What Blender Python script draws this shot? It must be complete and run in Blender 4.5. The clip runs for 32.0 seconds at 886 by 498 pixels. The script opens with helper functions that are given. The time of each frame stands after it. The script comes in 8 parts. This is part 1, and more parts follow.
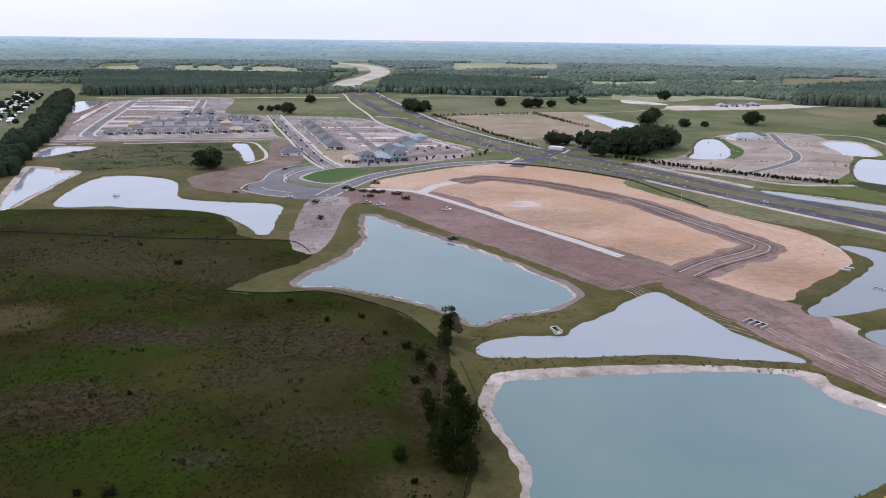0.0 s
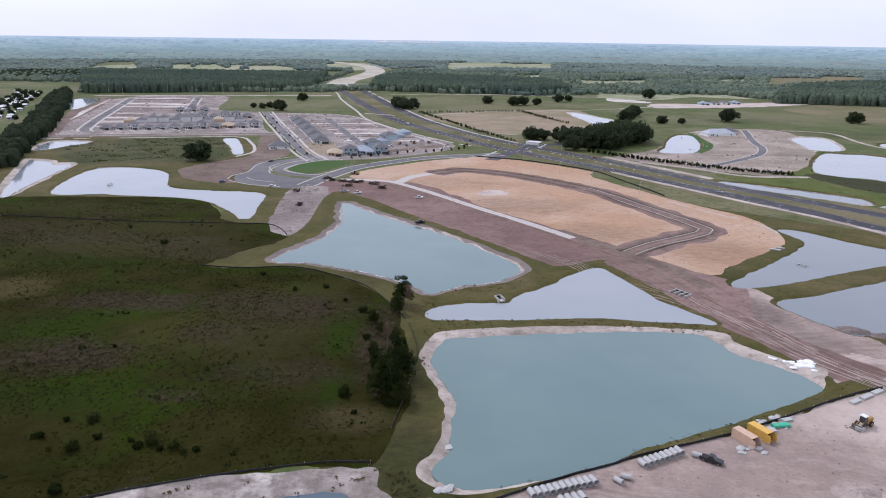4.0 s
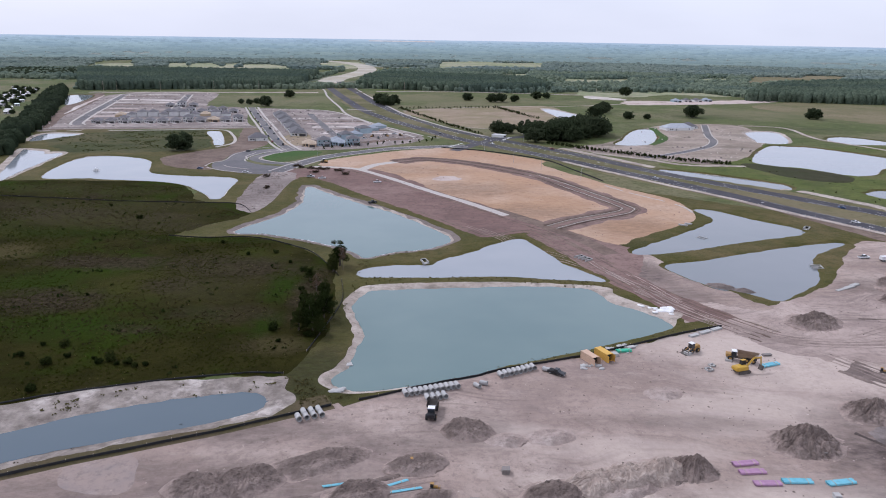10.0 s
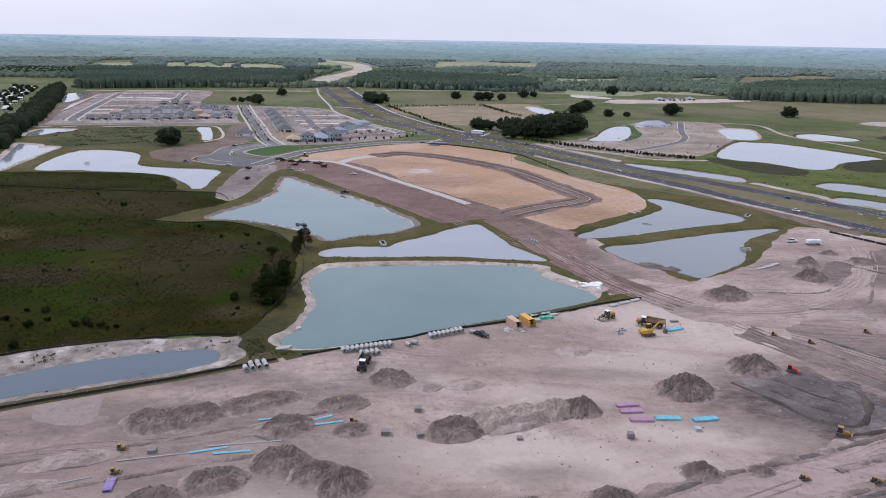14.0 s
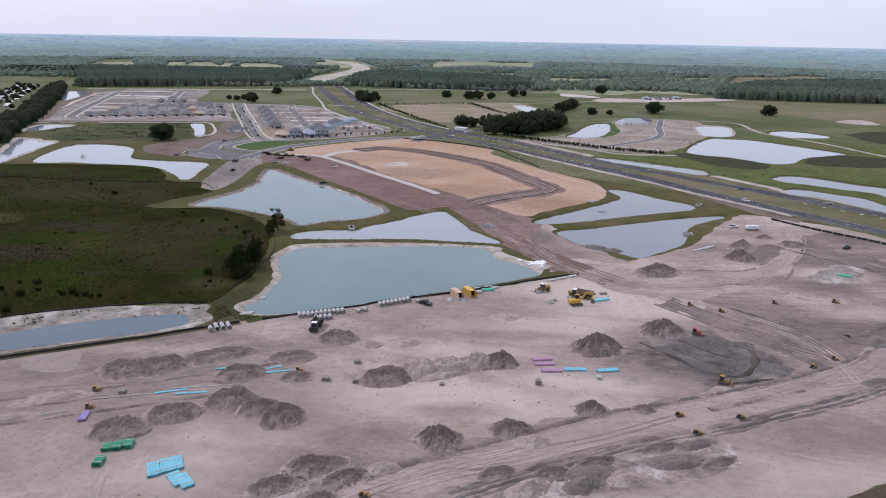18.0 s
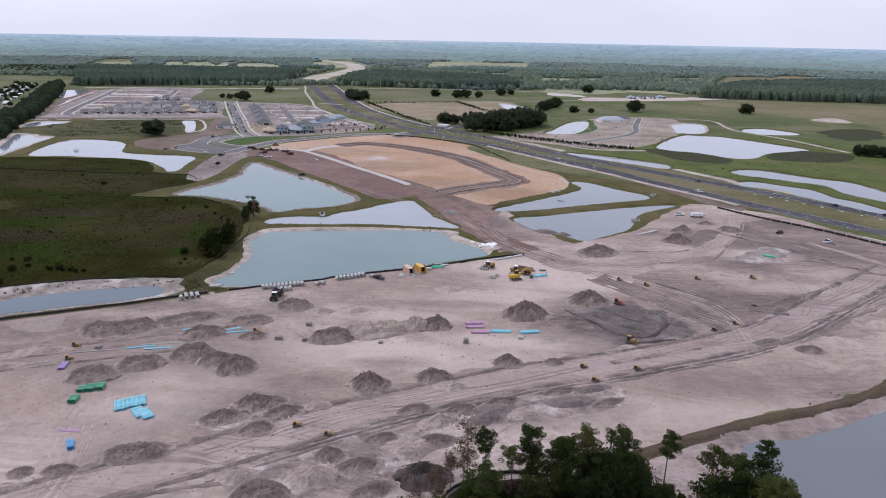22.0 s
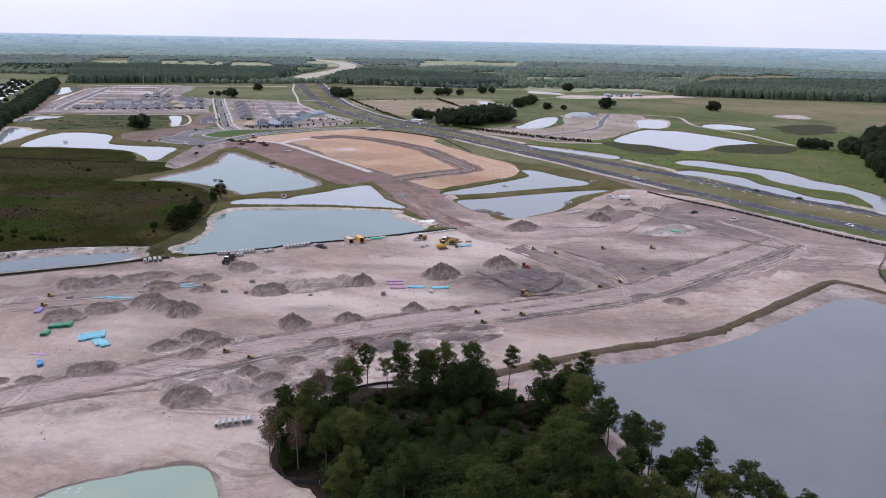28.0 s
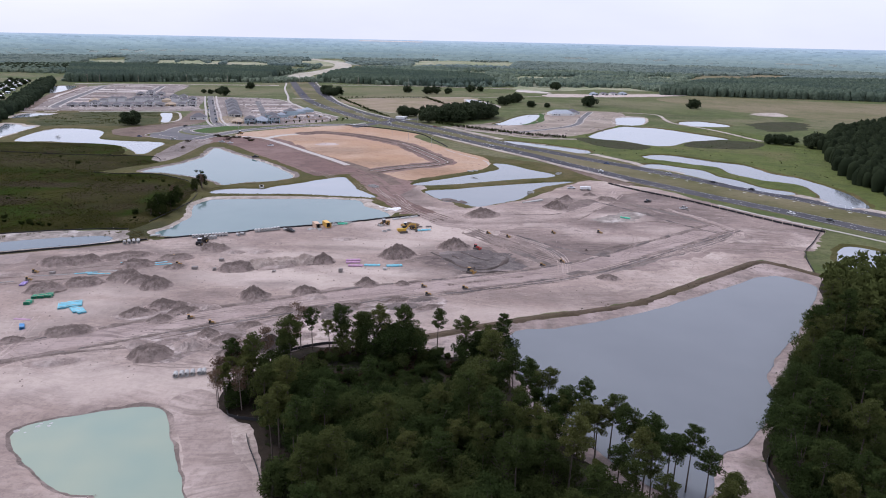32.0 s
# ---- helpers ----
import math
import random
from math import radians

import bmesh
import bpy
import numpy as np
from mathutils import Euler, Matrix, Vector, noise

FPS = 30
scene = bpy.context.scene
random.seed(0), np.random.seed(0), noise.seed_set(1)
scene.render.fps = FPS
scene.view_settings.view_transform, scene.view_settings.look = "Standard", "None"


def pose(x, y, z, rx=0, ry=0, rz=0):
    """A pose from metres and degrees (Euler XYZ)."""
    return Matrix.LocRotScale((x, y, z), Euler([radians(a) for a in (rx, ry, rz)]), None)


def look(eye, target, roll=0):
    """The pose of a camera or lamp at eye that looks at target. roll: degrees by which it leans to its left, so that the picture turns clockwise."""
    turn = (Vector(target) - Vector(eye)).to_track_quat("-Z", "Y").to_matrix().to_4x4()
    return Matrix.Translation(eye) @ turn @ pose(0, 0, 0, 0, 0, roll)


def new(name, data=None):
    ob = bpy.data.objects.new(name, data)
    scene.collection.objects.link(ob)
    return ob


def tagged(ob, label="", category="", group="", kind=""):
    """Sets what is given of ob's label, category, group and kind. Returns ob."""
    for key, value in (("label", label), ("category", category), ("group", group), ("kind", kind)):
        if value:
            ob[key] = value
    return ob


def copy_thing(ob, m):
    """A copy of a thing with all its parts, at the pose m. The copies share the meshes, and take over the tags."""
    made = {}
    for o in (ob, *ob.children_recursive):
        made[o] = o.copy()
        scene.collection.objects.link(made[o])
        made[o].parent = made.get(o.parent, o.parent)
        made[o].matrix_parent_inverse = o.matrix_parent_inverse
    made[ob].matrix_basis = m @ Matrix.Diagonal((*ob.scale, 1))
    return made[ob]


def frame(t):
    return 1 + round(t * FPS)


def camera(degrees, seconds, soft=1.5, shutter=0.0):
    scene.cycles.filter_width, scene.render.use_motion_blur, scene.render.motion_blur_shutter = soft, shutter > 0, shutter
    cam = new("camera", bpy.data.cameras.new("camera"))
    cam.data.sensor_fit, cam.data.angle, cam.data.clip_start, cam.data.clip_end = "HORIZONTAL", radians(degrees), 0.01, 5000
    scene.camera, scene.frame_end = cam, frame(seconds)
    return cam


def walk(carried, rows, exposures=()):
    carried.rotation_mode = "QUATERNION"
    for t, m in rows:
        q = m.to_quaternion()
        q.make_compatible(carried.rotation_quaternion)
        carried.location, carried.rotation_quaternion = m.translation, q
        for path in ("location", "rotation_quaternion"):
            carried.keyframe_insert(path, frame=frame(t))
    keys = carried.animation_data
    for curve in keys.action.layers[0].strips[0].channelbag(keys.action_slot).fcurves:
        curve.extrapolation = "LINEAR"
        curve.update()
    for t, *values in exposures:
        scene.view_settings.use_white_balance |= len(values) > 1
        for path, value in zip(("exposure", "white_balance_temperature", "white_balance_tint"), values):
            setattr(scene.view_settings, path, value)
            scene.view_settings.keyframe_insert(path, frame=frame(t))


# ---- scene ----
# time, east, north, height, heading, tilt below level, lean
PATH = [
    (0.0, 0.0, 0.0, 100.0, 0.0, 16.92, 0.72),
    (6.0, 27.6, -45.6, 99.5, -0.03, 16.93, 0.83),
    (9.0, 43.6, -68.4, 99.4, -0.02, 16.95, 0.88),
    (13.0, 66.2, -96.6, 99.4, 0.06, 16.95, 0.93),
    (16.0, 82.3, -118.2, 99.4, 0.28, 16.94, 0.98),
    (19.0, 98.3, -140.0, 99.5, 0.40, 16.93, 1.03),
    (23.0, 119.7, -169.2, 99.5, 0.43, 16.90, 1.08),
    (28.0, 146.5, -205.2, 99.4, 0.40, 16.91, 1.13),
    (32.0, 167.6, -231.6, 99.0, 0.38, 16.90, 1.17),
]
cam = camera(65.0, 32.0, soft=1.0)


def aim(x, y, z, heading, tilt, lean):
    a, b = radians(heading), radians(tilt)
    return look((x, y, z), (x - math.sin(a) * math.cos(b), y + math.cos(a) * math.cos(b), z - math.sin(b)), lean)


walk(cam, [(t, aim(*p)) for t, *p in PATH], [(0, 0.02, 5640, 18), (10, -0.13, 5640, 17), (18, -0.21, 5680, 18), (25, -0.13, 5690, 18), (32, -0.03, 5640, 19)])

# ---- light: a bright, thinly clouded day ----
SUN_EL, SUN_AZ = radians(50), radians(-48)
world = bpy.data.worlds.new("sky")
scene.world = world
world.use_nodes = True
wn, wl = world.node_tree.nodes, world.node_tree.links
wn.clear()
w_out, w_bg = wn.new("ShaderNodeOutputWorld"), wn.new("ShaderNodeBackground")
w_sky = wn.new("ShaderNodeTexSky")
w_sky.sky_type, w_sky.sun_disc = "NISHITA", False
w_sky.sun_elevation, w_sky.sun_rotation = SUN_EL, SUN_AZ
w_sky.dust_density, w_sky.air_density = 3.0, 1.0
w_co, w_map, w_noise = wn.new("ShaderNodeTexCoord"), wn.new("ShaderNodeMapping"), wn.new("ShaderNodeTexNoise")
w_map.inputs["Scale"].default_value = (1.0, 1.0, 4.0)
w_noise.inputs["Scale"].default_value, w_noise.inputs["Detail"].default_value = 2.2, 5
w_ramp = wn.new("ShaderNodeValToRGB")
w_ramp.color_ramp.elements[0].position, w_ramp.color_ramp.elements[0].color = 0.3, (9.9, 9.9, 10.2, 1)
w_ramp.color_ramp.elements[1].position, w_ramp.color_ramp.elements[1].color = 0.7, (11.5, 11.4, 11.5, 1)
w_mix = wn.new("ShaderNodeMix")
w_mix.data_type = "RGBA"
w_mix.inputs[0].default_value = 0.8
wl.new(w_co.outputs["Generated"], w_map.inputs[0])
wl.new(w_map.outputs[0], w_noise.inputs["Vector"])
wl.new(w_noise.outputs["Fac"], w_ramp.inputs[0])
wl.new(w_sky.outputs[0], w_mix.inputs[6])
wl.new(w_ramp.outputs[0], w_mix.inputs[7])
wl.new(w_mix.outputs[2], w_bg.inputs[0])
w_bg.inputs[1].default_value = 0.1
wl.new(w_bg.outputs[0], w_out.inputs[0])
sun = new("sun", bpy.data.lights.new("sun", "SUN"))
sun.data.energy, sun.data.angle, sun.data.color = 2.0, radians(7), (1.0, 0.96, 0.9)
sun_to = Vector((math.sin(SUN_AZ) * math.cos(SUN_EL), math.cos(SUN_AZ) * math.cos(SUN_EL), math.sin(SUN_EL)))
sun.matrix_world = look(sun_to * 500, (0, 0, 0))


# ---- materials ----
class Nodes:
    def __init__(self, name):
        self.m = bpy.data.materials.new(name)
        self.m.use_nodes = True
        self.n, self.l = self.m.node_tree.nodes, self.m.node_tree.links
        self.n.clear()
        self.out = self.n.new("ShaderNodeOutputMaterial")
        self.p = self.n.new("ShaderNodeBsdfPrincipled")
        self.l.new(self.p.outputs[0], self.out.inputs[0])
        self.co = self.n.new("ShaderNodeTexCoord").outputs["Object"]

    def noise(self, scale, detail=4, rough=0.55, stretch=None, turn=0):
        n = self.n.new("ShaderNodeTexNoise")
        n.inputs["Scale"].default_value, n.inputs["Detail"].default_value, n.inputs["Roughness"].default_value = scale, detail, rough
        src = self.co
        if stretch:
            mp = self.n.new("ShaderNodeMapping")
            mp.inputs["Scale"].default_value, mp.inputs["Rotation"].default_value = stretch, (0, 0, radians(turn))
            self.l.new(src, mp.inputs[0])
            src = mp.outputs[0]
        self.l.new(src, n.inputs["Vector"])
        return n.outputs["Fac"]

    def ramp(self, fac, lo, hi):
        r = self.n.new("ShaderNodeMapRange")
        r.inputs["From Min"].default_value, r.inputs["From Max"].default_value = lo, hi
        self.l.new(fac, r.inputs["Value"])
        return r.outputs["Result"]

    def mix(self, fac, a, b, blend="MIX"):
        m = self.n.new("ShaderNodeMix")
        m.data_type, m.blend_type = "RGBA", blend
        for i, v in ((0, fac), (6, a), (7, b)):
            if isinstance(v, (int, float)):
                m.inputs[i].default_value = v
            elif isinstance(v, tuple):
                m.inputs[i].default_value = (*v, 1)
            else:
                self.l.new(v, m.inputs[i])
        return m.outputs[2]

    def zones(self, spots, soft=0.45, ragged=0.5, size=0.07):
        """Soft-edged ragged patches on the plan: (east, north, half width, half depth, strength)."""
        worn, total = self.noise(size, 8, 0.68), None
        for x, y, rx, ry, much in spots:
            sub, mul, far = (self.n.new("ShaderNodeVectorMath") for _ in range(3))
            sub.operation, mul.operation, far.operation = "SUBTRACT", "MULTIPLY", "LENGTH"
            sub.inputs[1].default_value, mul.inputs[1].default_value = (x, y, 0), (1 / rx, 1 / ry, 0)
            self.l.new(self.co, sub.inputs[0])
            self.l.new(sub.outputs[0], mul.inputs[0])
            self.l.new(mul.outputs[0], far.inputs[0])
            edge = self.n.new("ShaderNodeMath")
            edge.operation = "MULTIPLY_ADD"
            edge.inputs[1].default_value = 4 * ragged
            self.l.new(worn, edge.inputs[0])
            self.l.new(far.outputs["Value"], edge.inputs[2])
            r = self.n.new("ShaderNodeMapRange")
            r.inputs["From Min"].default_value, r.inputs["From Max"].default_value = 1 + 2 * ragged - soft, 1 + 2 * ragged + soft
            r.inputs["To Min"].default_value, r.inputs["To Max"].default_value = much, 0
            self.l.new(edge.outputs[0], r.inputs["Value"])
            if total is None:
                total = r.outputs["Result"]
            else:
                top = self.n.new("ShaderNodeMath")
                top.operation = "MAXIMUM"
                self.l.new(total, top.inputs[0])
                self.l.new(r.outputs["Result"], top.inputs[1])
                total = top.outputs[0]
        return total

    def bump(self, fac, strength, distance):
        b = self.n.new("ShaderNodeBump")
        b.inputs["Strength"].default_value, b.inputs["Distance"].default_value = strength, distance
        self.l.new(fac, b.inputs["Height"])
        self.l.new(b.outputs[0], self.p.inputs["Normal"])

    def attr(self, name):
        a = self.n.new("ShaderNodeAttribute")
        a.attribute_name = name
        return a.outputs["Fac"]

    def done(self, colour, rough=0.9, metal=0.0, spec=0.3):
        if isinstance(colour, tuple):
            self.p.inputs["Base Color"].default_value = (*colour, 1)
        else:
            self.l.new(colour, self.p.inputs["Base Color"])
        self.p.inputs["Roughness"].default_value, self.p.inputs["Metallic"].default_value = rough, metal
        self.p.inputs["Specular IOR Level"].default_value = spec
        return self.m


def soil(name, a, b, c, fine=0.6, mid=0.08, broad=0.015, tracks=None, bump=0.35, cover=(0.45, 0.62), streak=0.55, damp=None, dark=(), pale=(), foot=None):
    """Earth or turf: fine grain between a and b, broad patches of c, curving wheel tracks along some headings."""
    k = Nodes(name)
    grain, patch, wide = k.noise(fine, 8, 0.7), k.noise(mid, 7, 0.65), k.noise(broad, 6, 0.6)
    col = k.mix(k.ramp(patch, 0.38, 0.62), a, b)
    col = k.mix(k.ramp(wide, *cover), col, c)
    col = k.mix(k.ramp(grain, 0.5, 0.85), col, tuple(v * 0.5 for v in a))
    col = k.mix(k.ramp(k.noise(fine * 0.3, 6, 0.75), 0.56, 0.85), col, tuple(min(0.9, v * 1.45) for v in b))
    if damp:
        edge = k.noise(0.045, 9, 0.68)
        col = k.mix(k.ramp(edge, 0.50, 0.62), col, k.mix(0.5, col, damp))
        col = k.mix(k.ramp(k.noise(0.22, 10, 0.74), 0.51, 0.65), col, k.mix(0.7, col, damp))
        col = k.mix(k.ramp(k.noise(0.12, 10, 0.75, (0.6, 1.4, 1), 20), 0.55, 0.68), col, k.mix(0.4, col, c))
        lines = k.noise(0.11, 9, 0.72, (0.45, 1.3, 1), -24)
        col = k.mix(k.ramp(lines, 0.56, 0.66), col, k.mix(0.5, col, damp))
    for i, turn in enumerate(tracks or ()):
        warp = k.n.new("ShaderNodeTexNoise")
        warp.inputs["Scale"].default_value, warp.inputs["Detail"].default_value = 0.012, 2
        k.l.new(k.co, warp.inputs["Vector"])
        bent = k.n.new("ShaderNodeVectorMath")
        bent.operation = "MULTIPLY_ADD"
        bent.inputs[1].default_value = (70, 70, 0)
        k.l.new(warp.outputs["Color"], bent.inputs[0])
        k.l.new(k.co, bent.inputs[2])
        keep, k.co = k.co, bent.outputs[0]
        rut = k.noise(1.0, 4, 0.6, (0.035, 0.55, 1), turn)
        k.co = keep
        fac = k.n.new("ShaderNodeMath")
        fac.operation = "MULTIPLY"
        k.l.new(k.ramp(rut, 0.5, 0.68), fac.inputs[0])
        zone = k.n.new("ShaderNodeMath")
        zone.operation = "MULTIPLY"
        zone.inputs[1].default_value = streak
        k.l.new(k.ramp(k.noise(0.016 + 0.006 * i, 3), 0.47, 0.62), zone.inputs[0])
        k.l.new(zone.outputs[0], fac.inputs[1])
        col = k.mix(fac.outputs[0], col, tuple(v * 0.5 for v in b))
    if pale:
        col = k.mix(k.zones(pale), col, k.mix(k.ramp(grain, 0.3, 0.8), c, tuple(v * 0.86 for v in c)))
    if dark:
        scraped = k.mix(k.ramp(k.noise(0.3, 9, 0.72, (0.5, 1.3, 1), -35), 0.42, 0.62), tuple(v * 0.36 for v in damp), tuple(v * 0.85 for v in damp))
        col = k.mix(k.zones(dark), col, scraped)
    if foot:
        spill = k.n.new("ShaderNodeMath")
        spill.operation = "ADD"
        k.l.new(k.attr("foot"), spill.inputs[0])
        k.l.new(k.noise(0.35, 8, 0.7), spill.inputs[1])
        col = k.mix(k.ramp(spill.outputs[0], 1.18, 1.46), col, k.mix(k.ramp(patch, 0.4, 0.6), foot, tuple(v * 0.8 for v in foot)))
    k.bump(grain, bump, 0.5)
    return k.done(col, 0.95, 0, 0.15)


def plain(name, colour, rough=0.6, metal=0.0, vary=0.25, scale=1.5, spec=0.4):
    """Painted or bare surface with slight soiling and per-object tone."""
    k = Nodes(name)
    info = k.n.new("ShaderNodeObjectInfo")
    col = k.mix(k.ramp(k.noise(scale, 4), 0.35, 0.75), colour, tuple(v * (1 - vary) for v in colour))
    col = k.mix(k.ramp(info.outputs["Random"], 0, 5), col, tuple(min(1, v * 1.3 + 0.02) for v in colour))
    k.bump(k.noise(scale * 6, 3), 0.1, 0.05)
    return k.done(col, rough, metal, spec)


def water_material(name, colour, deep, rough=0.06):
    k = Nodes(name)
    col = k.mix(k.ramp(k.noise(0.02, 3), 0.35, 0.65), colour, deep)
    k.bump(k.noise(0.9, 4, 0.6, (1, 1.6, 1), 20), 0.06, 0.15)
    return k.done(col, rough, 0, 0.5)


M = {}
M["pasture"] = soil("pasture", (0.070, 0.092, 0.026), (0.104, 0.115, 0.042), (0.152, 0.138, 0.074), 0.25, 0.03, 0.008, bump=0.8, cover=(0.47, 0.6), damp=(0.046, 0.060, 0.020), pale=((-10, 1120, 90, 70, 0.7), (90, 1060, 90, 90, 0.6), (-130, 1080, 80, 50, 0.7), (-260, 1050, 60, 70, 0.7), (540, 940, 120, 90, 0.5), (700, 1050, 160, 80, 0.6)), dark=((410, 900, 60, 40, 0.25), (480, 760, 60, 30, 0.3)))
M["tan_grass"] = soil("tan_grass", (0.165, 0.142, 0.080), (0.125, 0.118, 0.054), (0.20, 0.162, 0.10), 0.25, 0.02, 0.006, bump=0.8, damp=(0.09, 0.092, 0.036))
M["turf"] = soil("turf", (0.060, 0.057, 0.013), (0.092, 0.079, 0.025), (0.128, 0.098, 0.044), 0.6, 0.09, 0.022, bump=0.9, cover=(0.48, 0.66), damp=(0.046, 0.050, 0.014), dark=((10, 116, 16, 22, 0.75), (10, 160, 9, 26, 0.5), (-20, 252, 30, 8, 0.4), (150, 262, 16, 10, 0.3)))
k = Nodes("meadow")
tone = k.mix(k.ramp(k.noise(0.05, 8, 0.68), 0.4, 0.6), (0.0185, 0.0178, 0.0040), (0.0310, 0.0288, 0.0070))
tone = k.mix(k.ramp(k.noise(0.017, 7, 0.66), 0.5, 0.62), tone, (0.0230, 0.039, 0.0030))
tone = k.mix(k.zones(((-17, 192, 6, 15, 0.9), (-14, 154, 5, 11, 0.8), (-120, 196, 20, 14, 0.6), (-100, 150, 46, 10, 0.5), (-150, 270, 40, 10, 0.5), (-72, 262, 34, 6, 0.6)), 0.5, 0.5, 0.09), tone, (0.020, 0.037, 0.0036))
tone = k.mix(k.zones(((-76, 194, 20, 17, 0.75), (-40, 236, 20, 9, 0.5), (-120, 300, 26, 9, 0.5), (-190, 262, 18, 12, 0.6)), 0.5, 0.5, 0.09), tone, (0.046, 0.044, 0.012))
heath = k.mix(k.ramp(k.noise(0.45, 9, 0.72), 0.40, 0.62), (0.0195, 0.0150, 0.0088), (0.062, 0.048, 0.030))
tone = k.mix(k.zones(((-104, 174, 22, 12, 0.95), (-100, 222, 34, 9, 0.9), (-58, 222, 24, 13, 0.75), (-42, 216, 26, 15, 0.9), (-62, 194, 12, 9, 0.8), (-172, 310, 34, 14, 0.95), (-112, 304, 18, 11, 0.9), (-30, 164, 20, 9, 0.55), (-4, 190, 7, 26, 0.8), (-240, 320, 40, 20, 0.9), (-200, 210, 30, 14, 0.8), (-8, 138, 12, 7, 0.5), (-96, 284, 26, 8, 0.6)), 0.4, 0.6, 0.11), tone, heath)
tone = k.mix(k.ramp(k.noise(0.020, 9, 0.7, (0.8, 1.3, 1), 10), 0.58, 0.68), tone, heath)
tone = k.mix(k.zones(((-150, 300, 60, 18, 0.7), (-145, 330, 60, 14, 0.6), (-180, 372, 60, 14, 0.6), (-95, 285, 20, 12, 0.6), (-45, 190, 18, 14, 0.6), (-52, 214, 14, 8, 0.5)), 0.6, 0.6, 0.12), tone, k.mix(k.ramp(k.noise(0.3, 8, 0.72), 0.42, 0.6), (0.052, 0.050, 0.018), (0.036, 0.030, 0.017)))
tone = k.mix(k.zones(((-156, 236, 14, 13, 0.8), (-5, 138, 9, 6, 0.6)), 0.4, 0.4, 0.09), tone, (0.072, 0.060, 0.026))
tone = k.mix(k.ramp(k.noise(0.8, 8, 0.8), 0.50, 0.72), tone, (0.008, 0.0085, 0.0022))
tone = k.mix(k.ramp(k.noise(0.6, 8, 0.8), 0.55, 0.75), tone, (0.050, 0.049, 0.016))
k.bump(k.noise(0.7, 8, 0.75), 1.0, 0.6)
M["meadow"] = k.done(tone, 1.0, 0, 0.02)
M["sand"] = soil("sand", (0.358, 0.276, 0.236), (0.292, 0.224, 0.191), (0.52, 0.430, 0.374), 0.55, 0.05, 0.012, tracks=(-22, 38, 58), bump=0.9, cover=(0.46, 0.66), streak=0.5, damp=(0.22, 0.17, 0.153),
                 dark=((10, 58, 34, 12, 0.55), (42, 40, 22, 14, 0.4), (12, 30, 16, 9, 0.45), (62, 6, 22, 12, 0.6), (56, 84, 14, 9, 0.5), (88, -16, 24, 10, 0.6), (130, 12, 34, 9, 0.5), (181, 76, 29, 25, 1.0), (186, 163, 20, 10, 0.4), (38, -16, 18, 8, 0.4), (-30, 36, 30, 9, 0.35), (240, 200, 22, 15, 0.45), (134, 222, 16, 26, 0.75), (148, 190, 15, 14, 0.45), (8, 44, 60, 7, 0.3), (215, 30, 50, 10, 0.25), (4, 84, 26, 6, 0.55), (36, 78, 16, 6, 0.5), (96, 40, 12, 4, 0.5), (70, 26, 16, 5, 0.4), (112, 92, 26, 4, 0.4), (150, 64, 18, 4, 0.4), (120, -24, 22, 7, 0.5), (-40, 56, 24, 7, 0.5), (-8, 66, 26, 6, 0.5), (-60, 40, 26, 8, 0.4)),
                 pale=((96, 46, 46, 10, 0.8), (150, 140, 34, 13, 0.8), (66, 84, 15, 6, 0.7), (36, 8, 22, 9, 0.6), (130, 96, 28, 11, 0.5), (180, 12, 36, 10, 0.45), (10, -14, 30, 12, 0.4), (70, -48, 40, 9, 0.6), (100, 78, 24, 6, 0.5), (140, 102, 26, 10, 0.7), (138, 58, 26, 8, 0.85), (174, 58, 14, 5, 0.6), (160, 120, 30, 10, 0.6), (28, 26, 26, 7, 0.55), (16, 52, 20, 5, 0.4)))
M["haul"] = soil("haul", (0.335, 0.262, 0.236), (0.285, 0.220, 0.198), (0.38, 0.302, 0.272), 0.45, 0.06, 0.02, tracks=(-24, -18), bump=0.6, streak=0.8)
M["packed"] = soil("packed", (0.365, 0.287, 0.252), (0.325, 0.254, 0.222), (0.44, 0.355, 0.312), 0.5, 0.08, 0.03, tracks=(-24, 40, 60), bump=0.7, streak=0.7, damp=(0.23, 0.18, 0.16))
M["pale_spill"] = soil("pale_spill", (0.47, 0.39, 0.35), (0.39, 0.31, 0.275), (0.50, 0.42, 0.38), 0.5, 0.1, 0.03)
M["white_sand"] = soil("white_sand", (0.44, 0.375, 0.325), (0.29, 0.243, 0.207), (0.50, 0.435, 0.38), 0.5, 0.14, 0.03, bump=0.9, damp=(0.17, 0.145, 0.118))
M["mauve"] = soil("mauve", (0.160, 0.100, 0.088), (0.195, 0.126, 0.110), (0.246, 0.168, 0.148), 0.4, 0.05, 0.01, tracks=(50,), damp=(0.115, 0.078, 0.068))
M["orange"] = soil("orange", (0.42, 0.268, 0.168), (0.37, 0.232, 0.146), (0.45, 0.325, 0.238), 0.3, 0.04, 0.014, tracks=(50,), streak=0.3, damp=(0.325, 0.208, 0.138), dark=((150, 300, 30, 20, 0.4), (62, 392, 40, 22, 0.5), (100, 330, 34, 16, 0.45), (20, 460, 40, 20, 0.3)), pale=((52, 428, 14, 9, 0.7), (0, 500, 44, 22, 0.4), (120, 470, 50, 30, 0.35)))
M["lot"] = soil("lot", (0.255, 0.211, 0.191), (0.190, 0.157, 0.143), (0.36, 0.31, 0.285), 0.3, 0.05, 0.018, tracks=(-15, 60), damp=(0.13, 0.11, 0.098))
